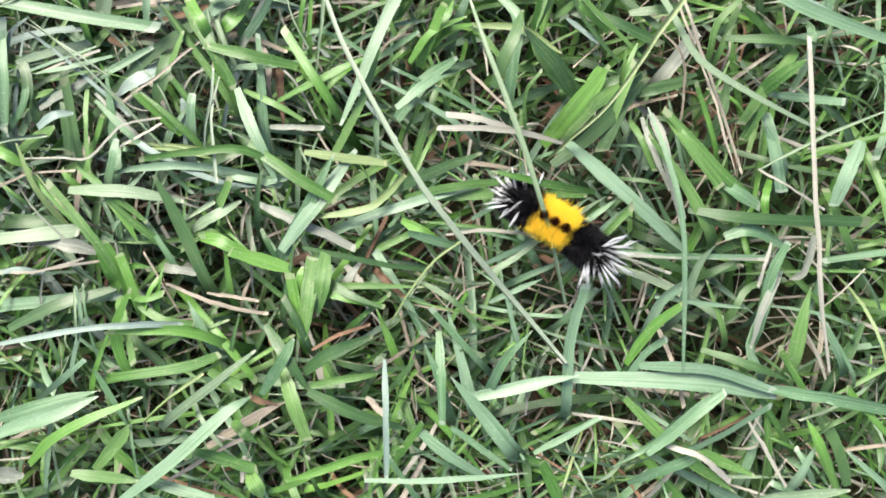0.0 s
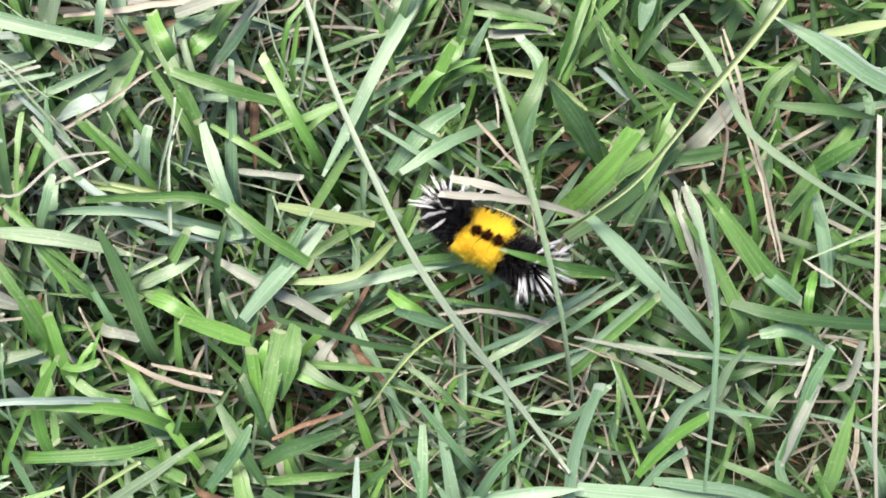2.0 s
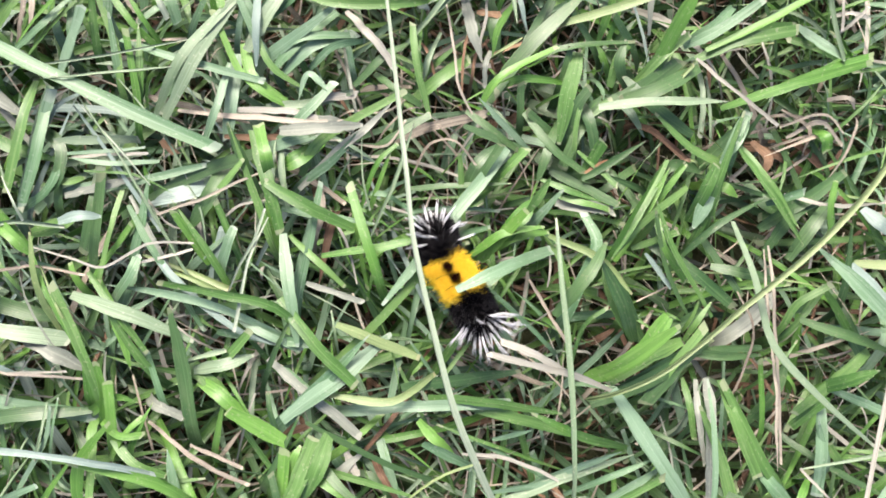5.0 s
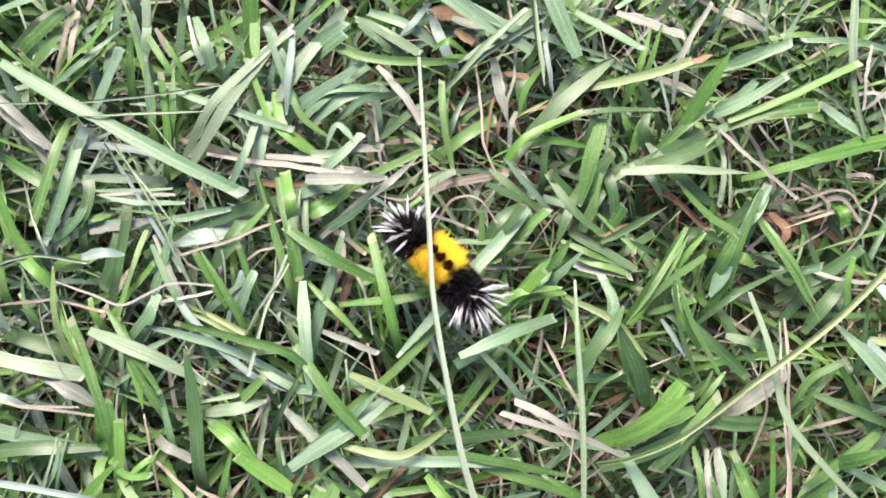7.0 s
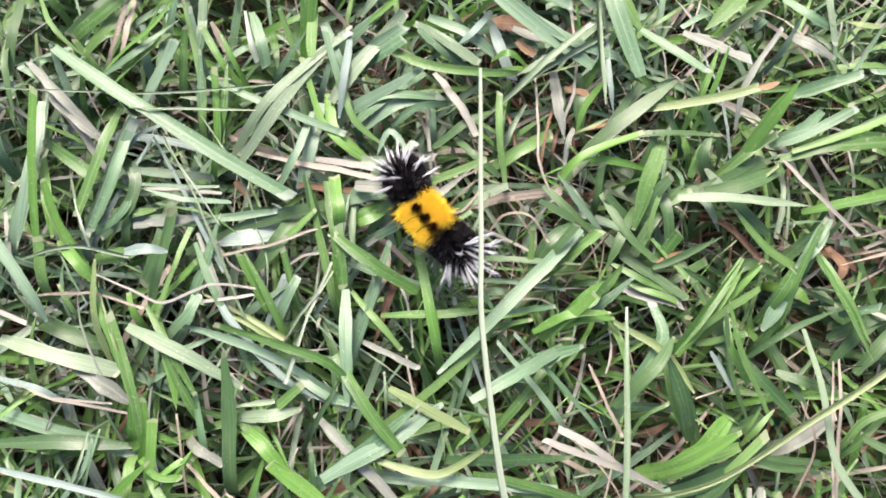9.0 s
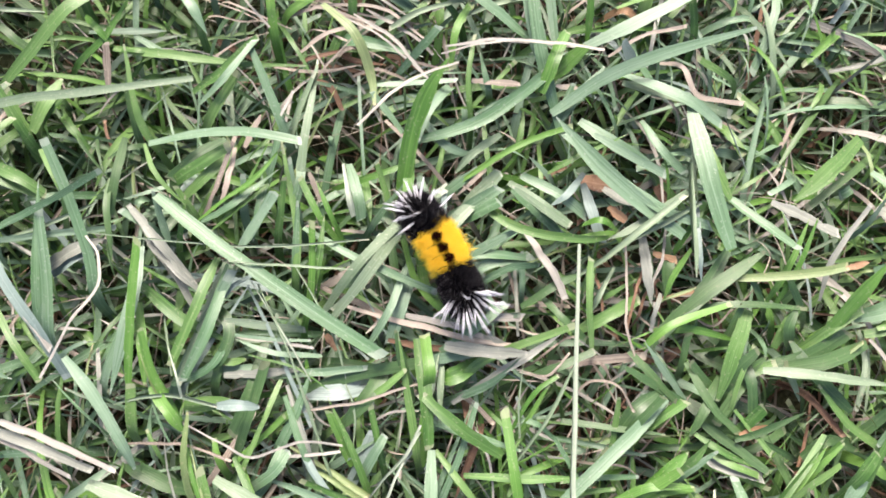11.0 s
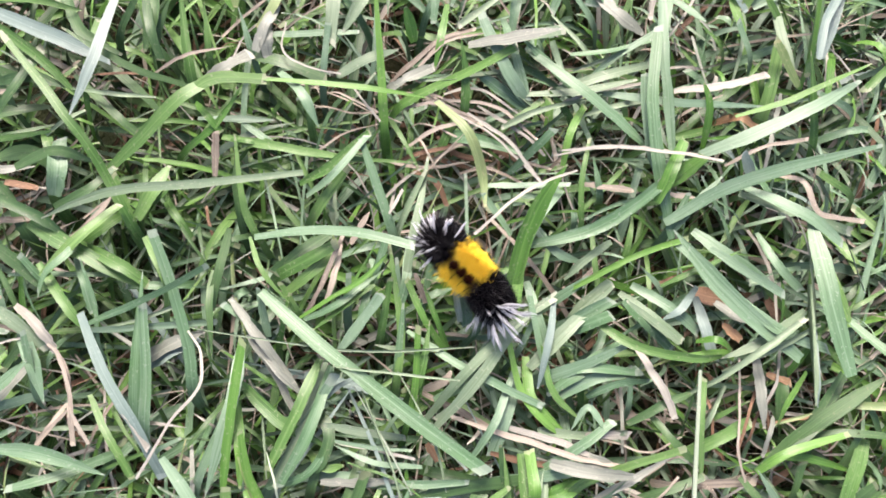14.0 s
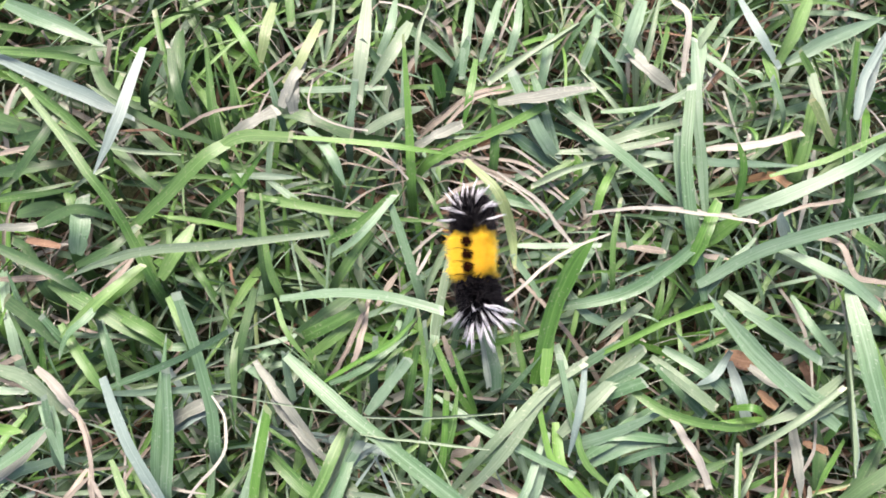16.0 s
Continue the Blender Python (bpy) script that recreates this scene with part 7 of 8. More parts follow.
blade("v", 2.6, (-37.6, 129.8, 9), (-31.7, 128.2, 12), (-28.1, 131.1, 10))
blade("s", 2.1, (-28.2, 113.2, 10), (-29.5, 105.2, 13), (-29.2, 100.8, 11))
straw("w", 1.4, (61.3, 142.5, 11), (64.5, 143.2, 14), (70.2, 144.4, 12))
straw("w", 1.2, (62.6, 156.2, 12), (61.7, 146.4, 15), (63.9, 138.9, 13))
straw("w", 1.2, (63.2, 137.8, 11), (65.7, 141.4, 14), (69.6, 147.2, 12))
blade("b", 3.0, (37.9, 138.6, 10), (32.9, 130.6, 13), (28.5, 126.1, 11))
blade("s", 1.8, (57.1, 147.9, 11), (46.5, 137.1, 14), (40.7, 129.9, 12))
# low dark leaves that give the gaps here a painted shade
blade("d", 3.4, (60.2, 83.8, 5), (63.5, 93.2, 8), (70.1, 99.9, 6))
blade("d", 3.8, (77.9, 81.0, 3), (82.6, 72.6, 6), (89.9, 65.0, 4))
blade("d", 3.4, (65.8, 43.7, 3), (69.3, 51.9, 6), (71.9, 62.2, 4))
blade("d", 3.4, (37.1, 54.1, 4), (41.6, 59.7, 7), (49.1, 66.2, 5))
blade("d", 3.2, (-202.5, 89.2, 13), (-200.7, 98.0, 16), (-201.4, 109.3, 14))
blade("d", 3.2, (-204.9, 123.8, 13), (-194.7, 116.6, 16), (-185.0, 116.6, 14))
blade("d", 2.9, (-193.4, 82.7, 11), (-186.3, 90.0, 14), (-178.2, 92.0, 12))
blade("d", 2.9, (-208.2, 97.2, 12), (-199.4, 102.2, 15), (-191.3, 104.4, 13))
blade("d", 2.6, (-189.4, 132.8, 12), (-182.5, 125.4, 15), (-176.9, 119.9, 13))
blade("d", 2.6, (-181.3, 79.0, 10), (-175.4, 85.8, 13), (-173.5, 93.3, 11))
blade("w", 1.2, (-107.6, 146.4, 9), (-95.0, 144.2, 12), (-87.9, 142.5, 10))
blade("w", 1.2, (-116.0, 145.1, 9), (-109.3, 149.1, 12), (-96.9, 148.7, 10))
straw("w", 1.2, (-92.7, 152.5, 10), (-85.2, 160.1, 13), (-74.3, 170.0, 11))
blade("s", 1.7, (-91.1, 164.2, 11), (-83.5, 171.7, 14), (-77.3, 182.6, 12))
blade("t", 1.2, (-123.5, 136.3, 9), (-117.1, 140.9, 12), (-107.5, 142.9, 10))
blade("s", 2.1, (-85.0, 155.0, 10), (-79.0, 159.5, 13), (-72.2, 165.5, 11))
straw("w", 1.2, (-73.8, 152.8, 11), (-65.4, 154.7, 14), (-53.9, 160.0, 12))
blade("s", 2.1, (-113.3, 157.5, 10), (-104.0, 153.1, 13), (-95.4, 151.4, 11))
blade("s", 1.9, (-102.2, 175.1, 10), (-93.0, 170.3, 13), (-86.3, 166.8, 11))
blade("d", 3.9, (32.7, 121.0, 12), (24.2, 112.8, 15), (16.0, 107.3, 13))
blade("d", 3.3, (35.0, 105.1, 11), (23.6, 108.3, 14), (15.3, 114.4, 12))
blade("d", 3.0, (13.5, 107.9, 9), (8.5, 98.5, 12), (7.2, 89.5, 10))
blade("d", 3.0, (28.6, 90.8, 9), (31.8, 96.7, 12), (39.8, 97.4, 10))
blade("p", 3.8, (-222.3, 111.7, 13), (-206.1, 112.3, 16), (-192.0, 113.5, 16), (-187.4, 114.6, 14))
blade("g", 1.6, (-225.5, 114.1, 10), (-211.5, 118.5, 13), (-201.3, 121.6, 11))
blade("s", 1.1, (-210.9, 105.0, 12), (-201.4, 104.1, 15), (-194.7, 104.0, 13))
blade("s", 1.6, (-191.2, 104.4, 13), (-181.9, 106.7, 16), (-172.9, 111.4, 14))
blade("r", 0.8, (-189.1, 109.9, 12), (-183.8, 111.7, 15), (-179.7, 114.9, 13))
blade("d", 3.6, (-210.5, 88.5, 7), (-202.7, 93.1, 10), (-194.4, 100.0, 8))
blade("d", 1.3, (-206.3, 83.8, 9), (-198.7, 88.4, 12), (-191.0, 96.0, 10))
blade("s", 1.6, (-191.8, 92.5, 10), (-188.6, 96.6, 13), (-186.5, 101.6, 11))
blade("b", 4.9, (-182.5, 81.3, 10), (-183.9, 86.4, 13), (-188.0, 93.1, 11))
blade("v", 2.3, (-203.4, 77.7, 7), (-196.3, 80.9, 10), (-191.1, 85.2, 8))
blade("f", 1.9, (-165.2, 115.1, 12), (-160.2, 112.9, 15), (-156.1, 111.3, 13))
blade("g", 1.4, (-154.6, 110.9, 12), (-149.4, 111.9, 15), (-145.6, 113.6, 13))
blade("p", 1.8, (-171.8, 75.6, 11), (-169.5, 80.7, 14), (-169.2, 85.0, 12))
blade("t", 2.0, (-197.8, 67.5, 5), (-190.9, 70.9, 8), (-185.9, 74.5, 6))
blade("b", 2.1, (-170.6, 75.6, 14), (-170.4, 70.3, 17), (-171.9, 66.0, 17), (-171.7, 60.9, 15))
blade("d", 1.6, (-188.5, 63.9, 11), (-180.1, 60.0, 14), (-174.6, 55.5, 12))
blade("b", 3.9, (-172.1, 52.7, 12), (-166.1, 48.8, 15), (-158.8, 41.3, 13))
straw("w", 2.8, (-175.0, 56.5, 14), (-167.0, 55.0, 17), (-162.0, 52.3, 15))
blade("t", 1.7, (-163.1, 51.9, 12), (-157.4, 49.4, 15), (-155.0, 45.3, 13))
blade("t", 1.7, (-155.6, 45.0, 11), (-152.0, 41.6, 14), (-149.1, 36.4, 12))
blade("t", 1.7, (-155.5, 43.0, 10), (-155.2, 37.9, 13), (-156.3, 32.3, 11))
blade("t", 1.4, (-153.4, 40.8, 10), (-149.3, 39.7, 13), (-147.2, 38.3, 11))
blade("b", 2.5, (-172.2, 30.8, 8), (-166.3, 37.3, 11), (-160.9, 42.9, 9))
blade("b", 1.5, (-182.5, 61.0, 9), (-167.1, 68.7, 12), (-155.5, 74.5, 10))
blade("b", 1.9, (-171.0, 71.3, 10), (-165.2, 67.4, 13), (-160.7, 62.3, 11))
blade("g", 3.2, (-170.8, 74.6, 12), (-159.5, 74.4, 15), (-152.5, 73.5, 13))
straw("w", 2.1, (-149.5, 53.5, 17), (-141.7, 49.1, 20), (-133.1, 43.9, 18))
blade("p", 3.0, (-144.6, 57.8, 8), (-141.1, 63.0, 11), (-138.2, 68.1, 9))
blade("d", 1.9, (-142.1, 83.0, 11), (-138.4, 76.0, 14), (-132.2, 65.6, 12))
blade("g", 2.9, (-111.1, 76.6, 14), (-110.0, 66.4, 17), (-109.6, 50.9, 15))
blade("p", 1.3, (-102.5, 77.2, 11), (-105.2, 72.3, 14), (-107.1, 66.5, 12))
blade("g", 1.4, (-138.3, 93.2, 13), (-131.8, 87.7, 16), (-123.0, 84.2, 14))
blade("b", 1.8, (-118.8, 82.5, 12), (-113.2, 89.3, 15), (-108.1, 100.8, 13))
blade("g", 2.3, (-104.7, 58.2, 10), (-99.4, 56.6, 13), (-96.0, 58.9, 11))
blade("g", 1.9, (-152.2, 46.8, 10), (-142.7, 41.2, 13), (-134.7, 36.0, 11))
blade("d", 2.3, (-44.3, 95.4, 10), (-39.1, 103.0, 13), (-33.0, 109.7, 11))
blade("d", 2.3, (-40.6, 99.5, 10), (-34.8, 96.5, 13), (-27.7, 94.7, 11))
straw("w", 2.7, (-53.8, 86.3, 10), (-49.5, 90.1, 13), (-43.0, 93.4, 11))
blade("v", 3.5, (-54.1, 83.5, 11), (-47.3, 84.7, 14), (-41.3, 84.9, 12))
blade("r", 0.8, (-33.5, 110.9, 9), (-29.1, 106.2, 12), (-24.4, 97.6, 10))
blade("r", 0.8, (-21.7, 119.9, 10), (-21.8, 108.8, 13), (-19.8, 100.1, 11))
blade("f", 1.9, (-13.4, 124.3, 12), (-15.7, 116.1, 15), (-15.2, 109.5, 13))
blade("v", 1.4, (-15.9, 111.8, 11), (-16.3, 107.6, 14), (-15.2, 102.6, 12))
blade("d", 3.6, (-19.4, 125.5, 9), (-17.0, 118.1, 12), (-13.8, 111.4, 10))
blade("s", 0.9, (-25.7, 153.8, 13), (-21.0, 141.2, 16), (-15.6, 132.9, 14))
blade("g", 1.4, (-51.4, 126.0, 14), (-46.8, 131.6, 17), (-38.1, 142.4, 15))
blade("r", 4.7, (-24.4, 139.9, 1), (-22.7, 136.6, 4), (-19.7, 134.7, 2))
blade("b", 2.4, (-35.7, 149.0, 10), (-29.0, 143.2, 13), (-21.3, 141.0, 11))
blade("z", 0.7, (-111.6, 54.2, 15), (-106.6, 49.6, 18), (-104.1, 46.0, 16))
blade("s", 2.4, (-109.9, 76.5, 11), (-107.9, 63.9, 14), (-106.8, 48.0, 12))
blade("d", 3.0, (-94.1, 65.0, 10), (-91.8, 53.3, 13), (-91.5, 42.7, 11))
blade("b", 1.5, (-80.8, 66.4, 13), (-90.2, 62.8, 16), (-99.7, 61.9, 14))
blade("g", 1.4, (-87.0, 61.1, 12), (-86.2, 50.2, 15), (-85.8, 37.1, 13))
blade("p", 4.2, (-67.4, 65.8, 10), (-73.8, 60.9, 13), (-81.9, 57.2, 11))
blade("f", 4.5, (-47.8, 80.7, 10), (-51.9, 74.8, 13), (-55.7, 71.9, 11))
blade("v", 3.3, (-56.9, 79.7, 15), (-47.6, 82.2, 18), (-39.4, 85.7, 16))
blade("s", 2.2, (-80.3, 92.1, 13), (-80.2, 82.7, 16), (-82.8, 76.4, 14))
blade("b", 2.1, (-72.1, 92.2, 13), (-71.5, 81.4, 16), (-72.5, 72.3, 14))
blade("p", 1.7, (-112.3, 13.0, 10), (-102.9, 14.4, 13), (-97.1, 13.7, 11))
blade("b", 3.1, (-44.4, -15.8, 11), (-38.8, -7.6, 14), (-36.5, -2.6, 12))
blade("s", 1.0, (-89.2, 9.8, 12), (-87.4, 4.0, 15), (-87.7, -2.6, 13))
blade("v", 2.2, (80.5, 12.3, 11), (74.9, 3.2, 14), (72.2, -6.1, 12))
straw("w", 1.2, (77.8, 19.0, 13), (75.1, 13.7, 16), (73.8, 8.4, 14))
blade("d", 1.6, (-6.1, 10.7, 11), (1.8, 5.6, 14), (8.5, -1.1, 12))
blade("b", 2.6, (-2.0, -1.3, 10), (-1.4, -11.5, 13), (-1.4, -23.4, 11))
blade("d", 2.4, (60.9, -6.4, 10), (71.6, -9.9, 13), (81.6, -14.1, 11))
blade("b", 2.1, (41.8, -14.2, 11), (46.4, -7.3, 14), (52.3, -3.6, 12))
blade("f", 4.8, (38.7, 62.3, 12), (33.8, 53.5, 15), (28.8, 45.7, 13))
blade("p", 5.5, (77.1, 84.5, 13), (86.4, 76.7, 16), (99.1, 71.8, 14))
blade("g", 3.2, (53.1, 51.2, 13), (57.4, 42.7, 16), (65.8, 32.2, 14))
blade("v", 1.7, (48.0, 50.0, 12), (49.7, 41.4, 15), (54.1, 32.3, 13))
blade("t", 1.0, (62.1, 61.8, 15), (64.8, 49.1, 18), (69.1, 34.7, 16))
straw("t", 0.8, (56.2, 82.7, 14), (58.3, 70.8, 17), (60.9, 64.5, 15))
blade("d", 2.4, (44.5, 55.9, 10), (51.9, 56.4, 13), (62.1, 59.2, 11))
blade("b", 3.7, (-129.4, 83.3, 16), (-112.3, 78.9, 19), (-93.9, 75.6, 19), (-68.4, 71.7, 17))
blade("b", 3.3, (-128.0, 71.8, 13), (-122.8, 57.9, 16), (-118.6, 39.9, 14))
blade("y", 1.4, (-123.1, 56.1, 12), (-115.8, 50.3, 15), (-109.2, 44.0, 13))
blade("g", 3.2, (-124.6, 64.0, 11), (-112.7, 61.2, 14), (-99.9, 60.7, 12))
blade("b", 2.9, (-108.5, 76.3, 13), (-105.8, 63.5, 16), (-105.9, 49.1, 14))
blade("z", 0.6, (-102.0, 74.9, 15), (-90.7, 67.8, 18), (-80.2, 60.4, 16))
blade("p", 2.1, (-71.4, 112.4, 13), (-68.5, 102.3, 16), (-66.1, 92.7, 14))
blade("t", 1.9, (-119.7, 101.3, 12), (-116.8, 93.2, 15), (-116.0, 85.9, 13))
blade("z", 1.9, (-95.3, 108.2, 13), (-90.6, 101.6, 16), (-87.9, 97.8, 14))
blade("s", 3.9, (-115.0, 20.9, 11), (-101.4, 22.3, 14), (-88.0, 24.0, 12))
blade("s", 3.5, (-90.3, 33.3, 14), (-76.8, 32.5, 17), (-62.2, 30.2, 15))
blade("d", 3.6, (-106.7, 0.3, 8), (-92.6, 6.2, 11), (-78.5, 10.6, 9))
blade("y", 0.9, (-98.0, 37.7, 15), (-90.7, 30.2, 18), (-87.8, 26.4, 16))
blade("g", 1.9, (-88.6, 39.0, 13), (-79.5, 32.1, 16), (-71.2, 25.2, 14))
blade("z", 0.9, (-54.1, 60.4, 15), (-55.1, 49.3, 18), (-54.2, 34.4, 16))
blade("b", 3.2, (-50.2, 57.8, 14), (-45.0, 45.6, 17), (-40.3, 34.7, 15))
blade("b", 4.2, (-39.6, 18.3, 12), (-29.3, 31.4, 15), (-21.4, 42.6, 13))
blade("g", 2.2, (36.3, 92.6, 12), (28.2, 82.4, 15), (22.6, 71.6, 13))
blade("g", 3.8, (43.0, 57.6, 12), (34.8, 51.6, 15), (28.1, 44.3, 13))
blade("d", 3.2, (-16.1, 31.5, 10), (-3.9, 36.5, 13), (9.0, 41.9, 11))
blade("p", 2.1, (-43.5, 130.4, 12), (-45.3, 123.2, 15), (-47.8, 119.3, 13))
blade("s", 2.8, (11.4, 104.6, 14), (23.9, 108.7, 17), (40.3, 113.9, 15))
blade("r", 4.5, (-42.8, 130.5, 6), (-38.9, 130.5, 9), (-32.3, 133.2, 7))
label_tufts()

# ---- the caterpillar ----
def hairs(bm, roots, ways, lengths, widths, bows=None, curve=0.0, seg=2, one_root=False):
    """Tapered hairs with three sides. bows: how far each swells out midway. one_root: they grow together out of one point."""
    shared = None
    for r, w, ln, wd, bow in zip(roots, ways, lengths, widths, bows or itertools.repeat(Vector())):
        w = Vector(w).normalized()
        a = w.orthogonal().normalized()
        b = w.cross(a)
        droop = Vector((0, 0, -1)) * curve
        prev = None
        for i in range(seg):
            u = i / seg
            c = Vector(r) + w * ln * u + droop * ln * u * u + bow * math.sin(3.14 * min(1.0, 1.25 * u))
            q = 0.5 * wd * (1 - 0.55 * u)
            ring = shared if shared and not i else [bm.verts.new(c + q * (a * math.cos(t) + b * math.sin(t))) for t in (0.0, 2.094, 4.189)]
            if one_root and not i:
                shared = ring
            if prev:
                for j in range(3):
                    bm.faces.new((prev[j], prev[(j + 1) % 3], ring[(j + 1) % 3], ring[j]))
            prev = ring
        end = bm.verts.new(Vector(r) + w * ln + droop * ln)
        for j in range(3):
            bm.faces.new((prev[j], prev[(j + 1) % 3], end))


def body_mesh(half, radius, rings=18, around=20, bulge=3, ends=(0.75, 0.75)):
    """A soft ringed body along y: segments bulge between the creases, and the ends round off."""
    bm = bmesh.new()
    prev = None
    for i in range(rings + 1):
        u = i / rings
        y = (2 * u - 1) * half
        fall = ends[0] if u < 0.5 else ends[1]
        r = radius * (1 - fall * abs(2 * u - 1) ** 4) * (0.93 + 0.07 * abs(math.sin(math.pi * bulge * u)))
        ring = [bm.verts.new((r * math.cos(t), y, 0.92 * r * math.sin(t))) for t in np.linspace(0, 2 * math.pi, around, endpoint=False)]
        if prev:
            for j in range(around):
                bm.faces.new((prev[j], prev[(j + 1) % around], ring[(j + 1) % around], ring[j]))
        else:
            bm.faces.new(ring[::-1])
        prev = ring
    bm.faces.new(prev)
    bmesh.ops.recalc_face_normals(bm, faces=bm.faces)
    return bm


def coat(count, half, radius, length, width, rng, sweep=0.0, spread=0.35, low=-35, fan=0.0):
    """Roots, ways, lengths and widths of a furry coat. sweep leans it along the body; fan spreads it out at that end."""
    out = []
    for _ in range(count):
        y = rng.uniform(-half, half)
        t = radians(rng.uniform(low, 180 - low))
        k = max(0.25, 1 - 0.45 * abs(y / half) ** 3)
        root = (radius * k * math.cos(t), y, 0.92 * radius * k * math.sin(t))
        way = Vector((math.cos(t), sweep + fan * y / half, math.sin(t))) + Vector(rng.normal(0, spread, 3))
        out.append((root, way, length * rng.uniform(0.6, 1.15), width * rng.uniform(0.7, 1.3)))
    return zip(*out)


def tuft(name, root, way, length, width, count, material, parent, rng, curve=0.12, loose=0.035, label=""):
    """A pencil of long hairs out of one point: it swells, then draws to a frayed tip."""
    bm = bmesh.new()
    w = Vector(way).normalized()
    rows = []
    arc = Vector(rng.normal(0, 0.055 * length, 3))
    for i in range(count):
        aim = w + Vector(rng.normal(0, loose, 3))
        rows.append((Vector(root), aim, length * rng.uniform(0.72, 1.04), width * rng.uniform(0.24, 0.38), arc + Vector(rng.normal(0, 0.34 * width, 3))))
    hairs(bm, *zip(*rows), curve=curve, seg=5, one_root=True)
    return link_mesh(name, bm, material, parent, label)


def build_caterpillar():
    rng = np.random.default_rng(21)
    root = tagged(new("caterpillar"), "hairy black caterpillar, yellow middle, white hair pencils, crawling over grass", "caterpillar")
    root.empty_display_size = 0.01

    # yellow middle: three segments that slide together and apart
    mids = []
    for _ in range(3):
        seg = link_mesh("yellow_segment", body_mesh(0.0026, 0.0031, rings=10, bulge=1, ends=(0.15, 0.15)), SKIN, root, "yellow-furred middle segment")
        mids.append(seg)
        bm = bmesh.new()
        hairs(bm, *coat(5200, 0.0021, 0.0027, 0.0018, 0.00012, rng, sweep=-0.04, spread=0.30, low=-40), curve=0.05)
        tagged(link_mesh("yellow_fur", bm, YELLOW_HAIR, seg, "dense bright yellow fur"), kind="stuff")
        for x in (-0.0021, 0.0020):
            bm = bmesh.new()
            rows = []
            for _ in range(1500):
                o = Vector((x, 0, 0.0020)) + Vector((rng.normal(0, 0.0010), rng.normal(0, 0.0009), 0))
                rows.append((o, Vector((0.2 * x / 0.0021, -0.06, 1)) + Vector(rng.normal(0, 0.20, 3)), 0.0025 * rng.uniform(0.82, 1.05), 0.00013))
            hairs(bm, *zip(*rows), curve=0.0)
            tagged(link_mesh("yellow_brush", bm, YELLOW_HAIR, seg, "thick yellow brush of hair"), kind="stuff")
        for side in (-1, 1):
            bm = bmesh.new()
            rows = []
            for k in range(3):
                point = Vector((side * rng.uniform(0.0043, 0.0053), -0.0016 + 0.0016 * k + rng.normal(0, 0.0003), rng.uniform(-0.0008, 0.0012)))
                for _ in range(170):
                    o = Vector((side * rng.uniform(0.0022, 0.0030), -0.0016 + 0.0016 * k + rng.normal(0, 0.00055), rng.uniform(-0.0006, 0.0022)))
                    aim = point + Vector(rng.normal(0, 0.00055, 3)) - o
                    rows.append((o, aim, aim.length * rng.uniform(0.75, 1.05), 0.00012))
            hairs(bm, *zip(*rows), curve=0.02)
            tagged(link_mesh("side_fringe", bm, YELLOW_HAIR, seg, "ragged yellow hair fringe along the flank"), kind="stuff")
        bm = bmesh.new()
        rows = []
        for _ in range(260):
            a, q = rng.uniform(0, 6.28), 0.00086 * math.sqrt(rng.uniform(0, 1)) * (1 + 0.3 * math.sin(3 * len(rows)))
            o = Vector((-0.0003 + 1.1 * q * math.cos(a), q * math.sin(a), 0.0024))
            rows.append((o, Vector((0, -0.04, 1)) + Vector(rng.normal(0, 0.06, 3)), 0.0031 * rng.uniform(0.8, 1.05), 0.00022))
        for k in range(46):
            u = k / 45
            o = Vector((-0.0004 - 0.0026 * u + rng.normal(0, 0.00005), -0.0019 + 0.0007 * math.sin(2.2 * u) + rng.normal(0, 0.00006), 0.0024 - 0.0009 * u * u))
            rows.append((o, Vector((-0.35 * u, -0.04, 1)), 0.0030 * rng.uniform(0.85, 1.0), 0.00012))
        hairs(bm, *zip(*rows), curve=0.0)
        tagged(link_mesh("black_spot", bm, BROWN_HAIR, seg, "black dorsal hair spot"), kind="stuff")
    mid = mids[1]
    mids[0].location.y, mids[2].location.y = 0.0027, -0.0027

    def end_section(name, way, label, pencils):
        """The black front (way 1) or rear (way -1), with its fan of white pencils."""
        half, rad = (0.0046, 0.0031) if way > 0 else (0.0052, 0.0031)
        sec = link_mesh(name, body_mesh(half, rad, ends=(0.75, 0.25) if way < 0 else (0.25, 0.75)), SKIN, root, label)
        bm = bmesh.new()
        hairs(bm, *coat(21000, half, rad * 0.97, 0.0023, 0.00010, rng, sweep=0.12 * way, spread=0.45, low=-40), curve=0.05)
        tagged(link_mesh("black_fur", bm, BLACK_HAIR, sec, "dense velvet black fur"), kind="stuff")
        bm = bmesh.new()
        hairs(bm, *coat(70, half, rad, 0.0062, 0.000035, rng, sweep=0.7 * way, spread=0.45, low=0, fan=0.3), curve=0.15)
        tagged(link_mesh("grey_hair", bm, GREY_HAIR, sec, "sparse long grey hairs"), kind="stuff")
        bm = bmesh.new()
        hairs(bm, *coat(1500, half, rad, 0.0047, 0.00004, rng, sweep=0.45 * way, spread=0.5, low=-10, fan=0.5), curve=0.12)
        tagged(link_mesh("soft_hair", bm, SOFT_HAIR, sec, "soft smoky fringe of fine dark hairs"), kind="stuff")
        for i in range(pencils):
            a = (i + rng.uniform(-0.3, 0.3)) / (pencils - 1) * 2 - 1
            turn = radians((100 if way > 0 else 78) * a)
            lay = rng.uniform(0.05, 0.5)
            out = rng.uniform(0.0008, 0.0040)
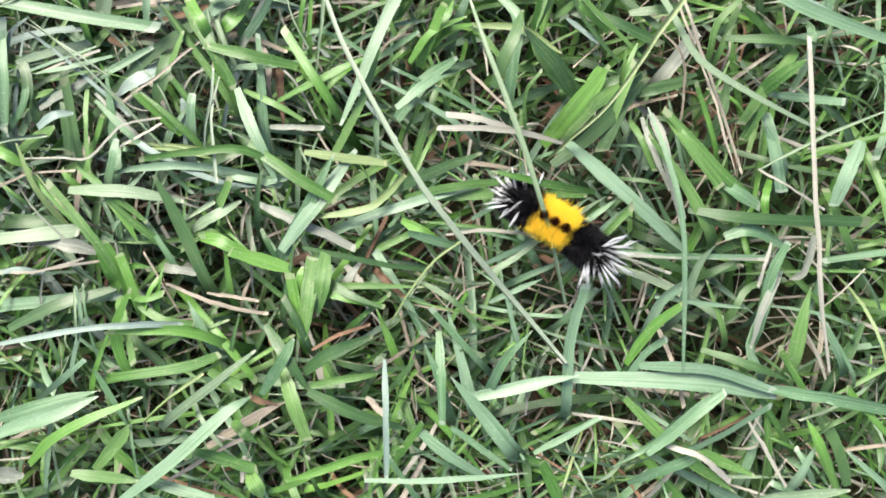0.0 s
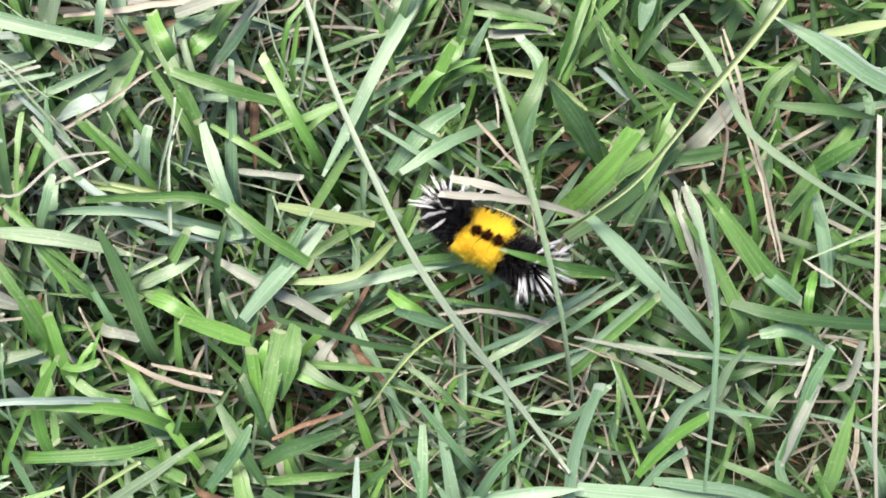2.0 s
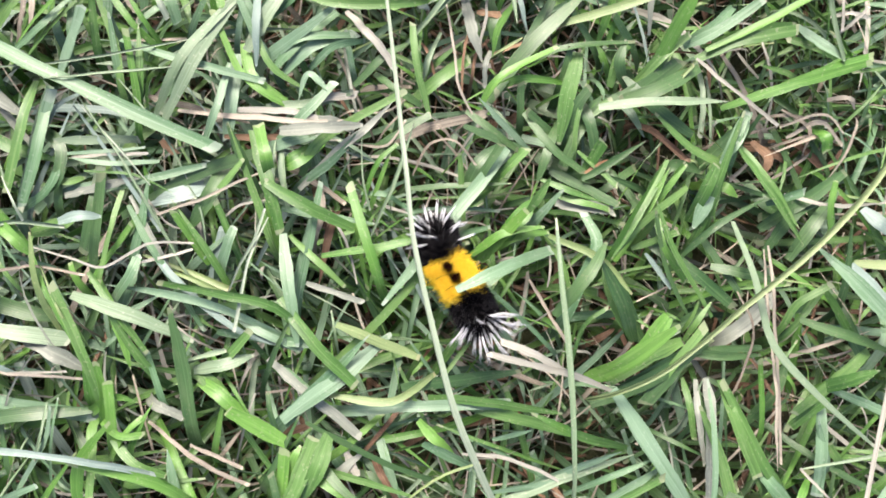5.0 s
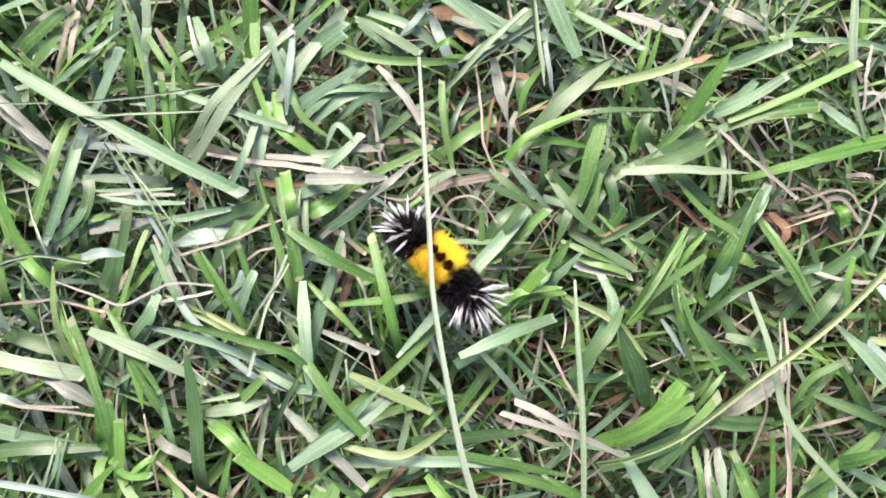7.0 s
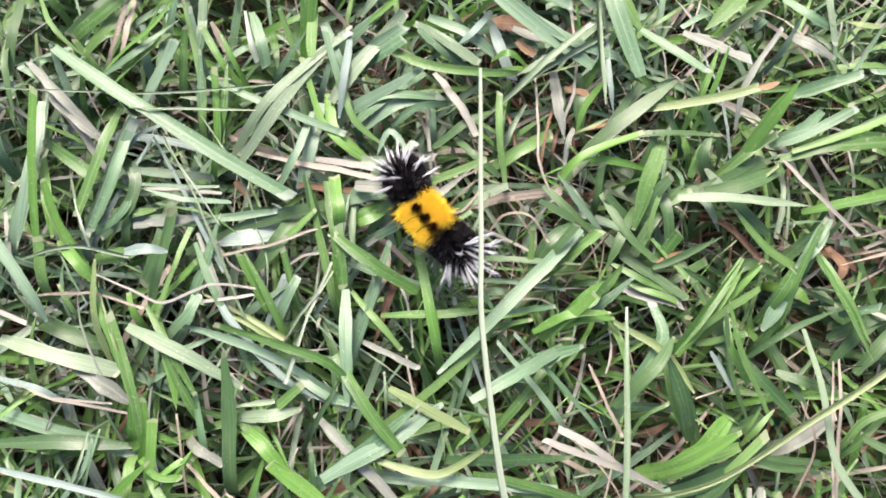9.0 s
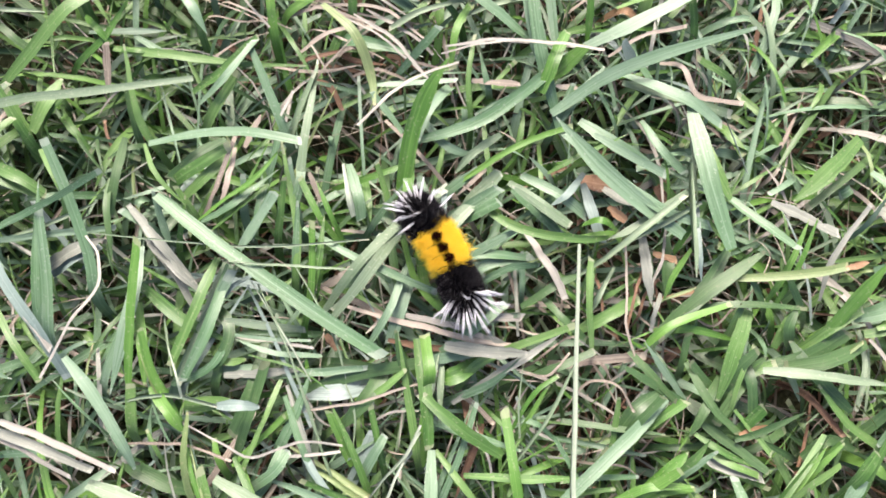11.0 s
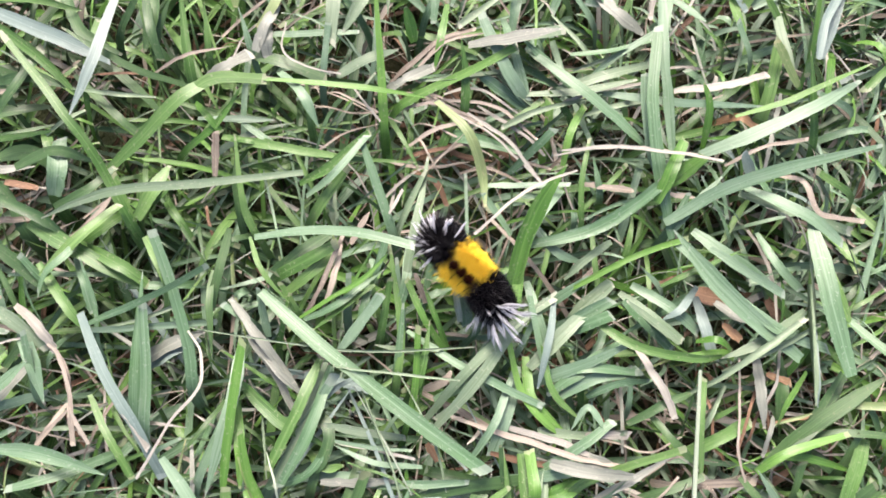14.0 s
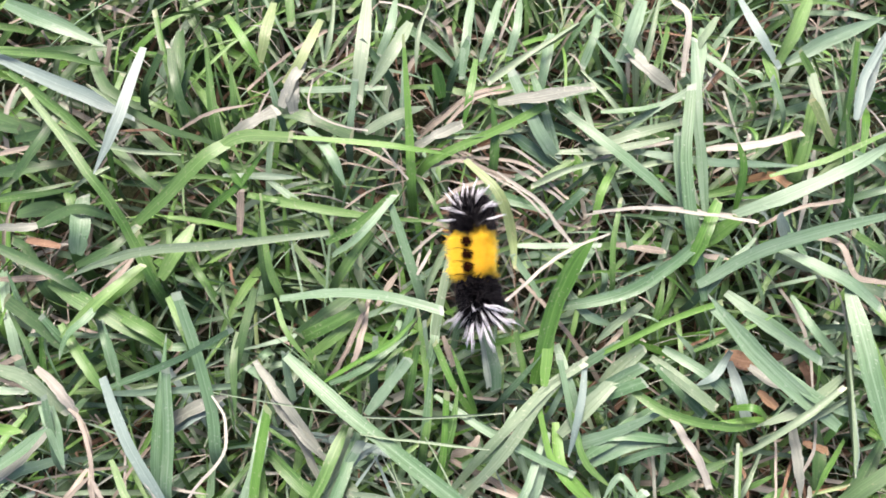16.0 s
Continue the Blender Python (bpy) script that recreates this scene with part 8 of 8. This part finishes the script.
            r = (out * math.sin(turn), way * (rng.uniform(-0.0004, 0.0014) + (out + 0.0004) * math.cos(turn)), rng.uniform(0.0018, 0.0034))
            w = Vector((math.sin(turn) + rng.normal(0, 0.12), way * (math.cos(turn) + 0.25), lay))
            tuft("white_pencil", r, w, rng.uniform(*((0.0044, 0.0070) if way > 0 else (0.0056, 0.0088))), 0.00039, 13, WHITE_HAIR, sec, rng, curve=0.18, label="tapering pencil of white hairs")
        for i in range(3):
            r = (rng.uniform(-0.0015, 0.0015), way * rng.uniform(0.0002, 0.0026), 0.0030)
            w = Vector((rng.normal(0, 0.6), way * rng.uniform(0.2, 1), 0.9))
            tuft("white_pencil", r, w, rng.uniform(0.0030, 0.0044), 0.00034, 10, WHITE_HAIR, sec, rng, curve=0.1, label="short white hair pencil")
        return sec

    front = end_section("front_section", 1, "black-furred front segments", 15)
    rear = end_section("rear_section", -1, "black-furred rear segments", 17)
    bm = bmesh.new()
    bmesh.ops.create_uvsphere(bm, u_segments=20, v_segments=14, radius=0.0021)
    for v in bm.verts:
        v.co = Vector((v.co.x * 1.05, v.co.y * 0.85, v.co.z * 0.95)) + Vector((0, 0.0057, -0.0008))
        if v.co.z > -0.0005 and abs(v.co.x) < 0.0004:
            v.co.z -= 0.0003
    link_mesh("head", bm, HEAD_SKIN, front, "glossy black head")
    for sec, ys in ((front, (0.0035, 0.0010, -0.0015)), (mids[0], (0.0,)), (mid, (0.0,)), (mids[2], (0.0,)), (rear, (0.001, -0.003))):
        for y in ys:
            for x in (-0.0016, 0.0016):
                bm = bmesh.new()
                bmesh.ops.create_cone(bm, cap_ends=True, segments=10, radius1=0.0004, radius2=0.00075, depth=0.0020, matrix=Matrix.Translation((x, y, -0.0034)))
                link_mesh("leg", bm, SKIN, sec)
    return root, front, rear, mids


caterpillar, front_section, rear_section, yellow = build_caterpillar()
BODY_Z = 0.0225


def build_pushed_leaf():
    """The cut grey-green leaf that the caterpillar creeps under and pushes aside."""
    ob = leaf_object("cut_leaf", "b", 3.0, [(0, 0, 0), (8, 0.3, -1), (16, 0.5, -6), (25, 0.2, -16)], None, tip=0.1, fold=0.1)
    return tagged(ob, "grey-green cut grass leaf resting on other leaves", "leaf")


pushed_leaf = build_pushed_leaf()


# ---- what moves ----
def motions():
    walk(caterpillar, [(t, pose(x, y, BODY_Z, 0, 0, h) @ pose(0, 0, 0, 0, lean)) for (t, x, y, h), (_, lean) in zip(CRAWL, LEAN)])
    walk(front_section, [(t, pose(x, y, 0, -4, 0, h)) for t, x, y, h in FRONT_BEND])
    for seg, way, bends in ((yellow[0], 0.31, FRONT_BEND), (yellow[2], -0.31, REAR_BEND)):
        walk(seg, [(t, pose(0, way * d, 0, 0, 0, 0.4 * b[3])) for (t, d), b in zip(SPACING, bends)])
    walk(pushed_leaf, [(t, pose(x, y, z, 0, 0, h)) for t, x, y, z, h in LEAF_PUSHED])
    walk(rear_section, [(t, pose(x, y, 0, 4, 0, h)) for t, x, y, h in REAR_BEND])


motions()
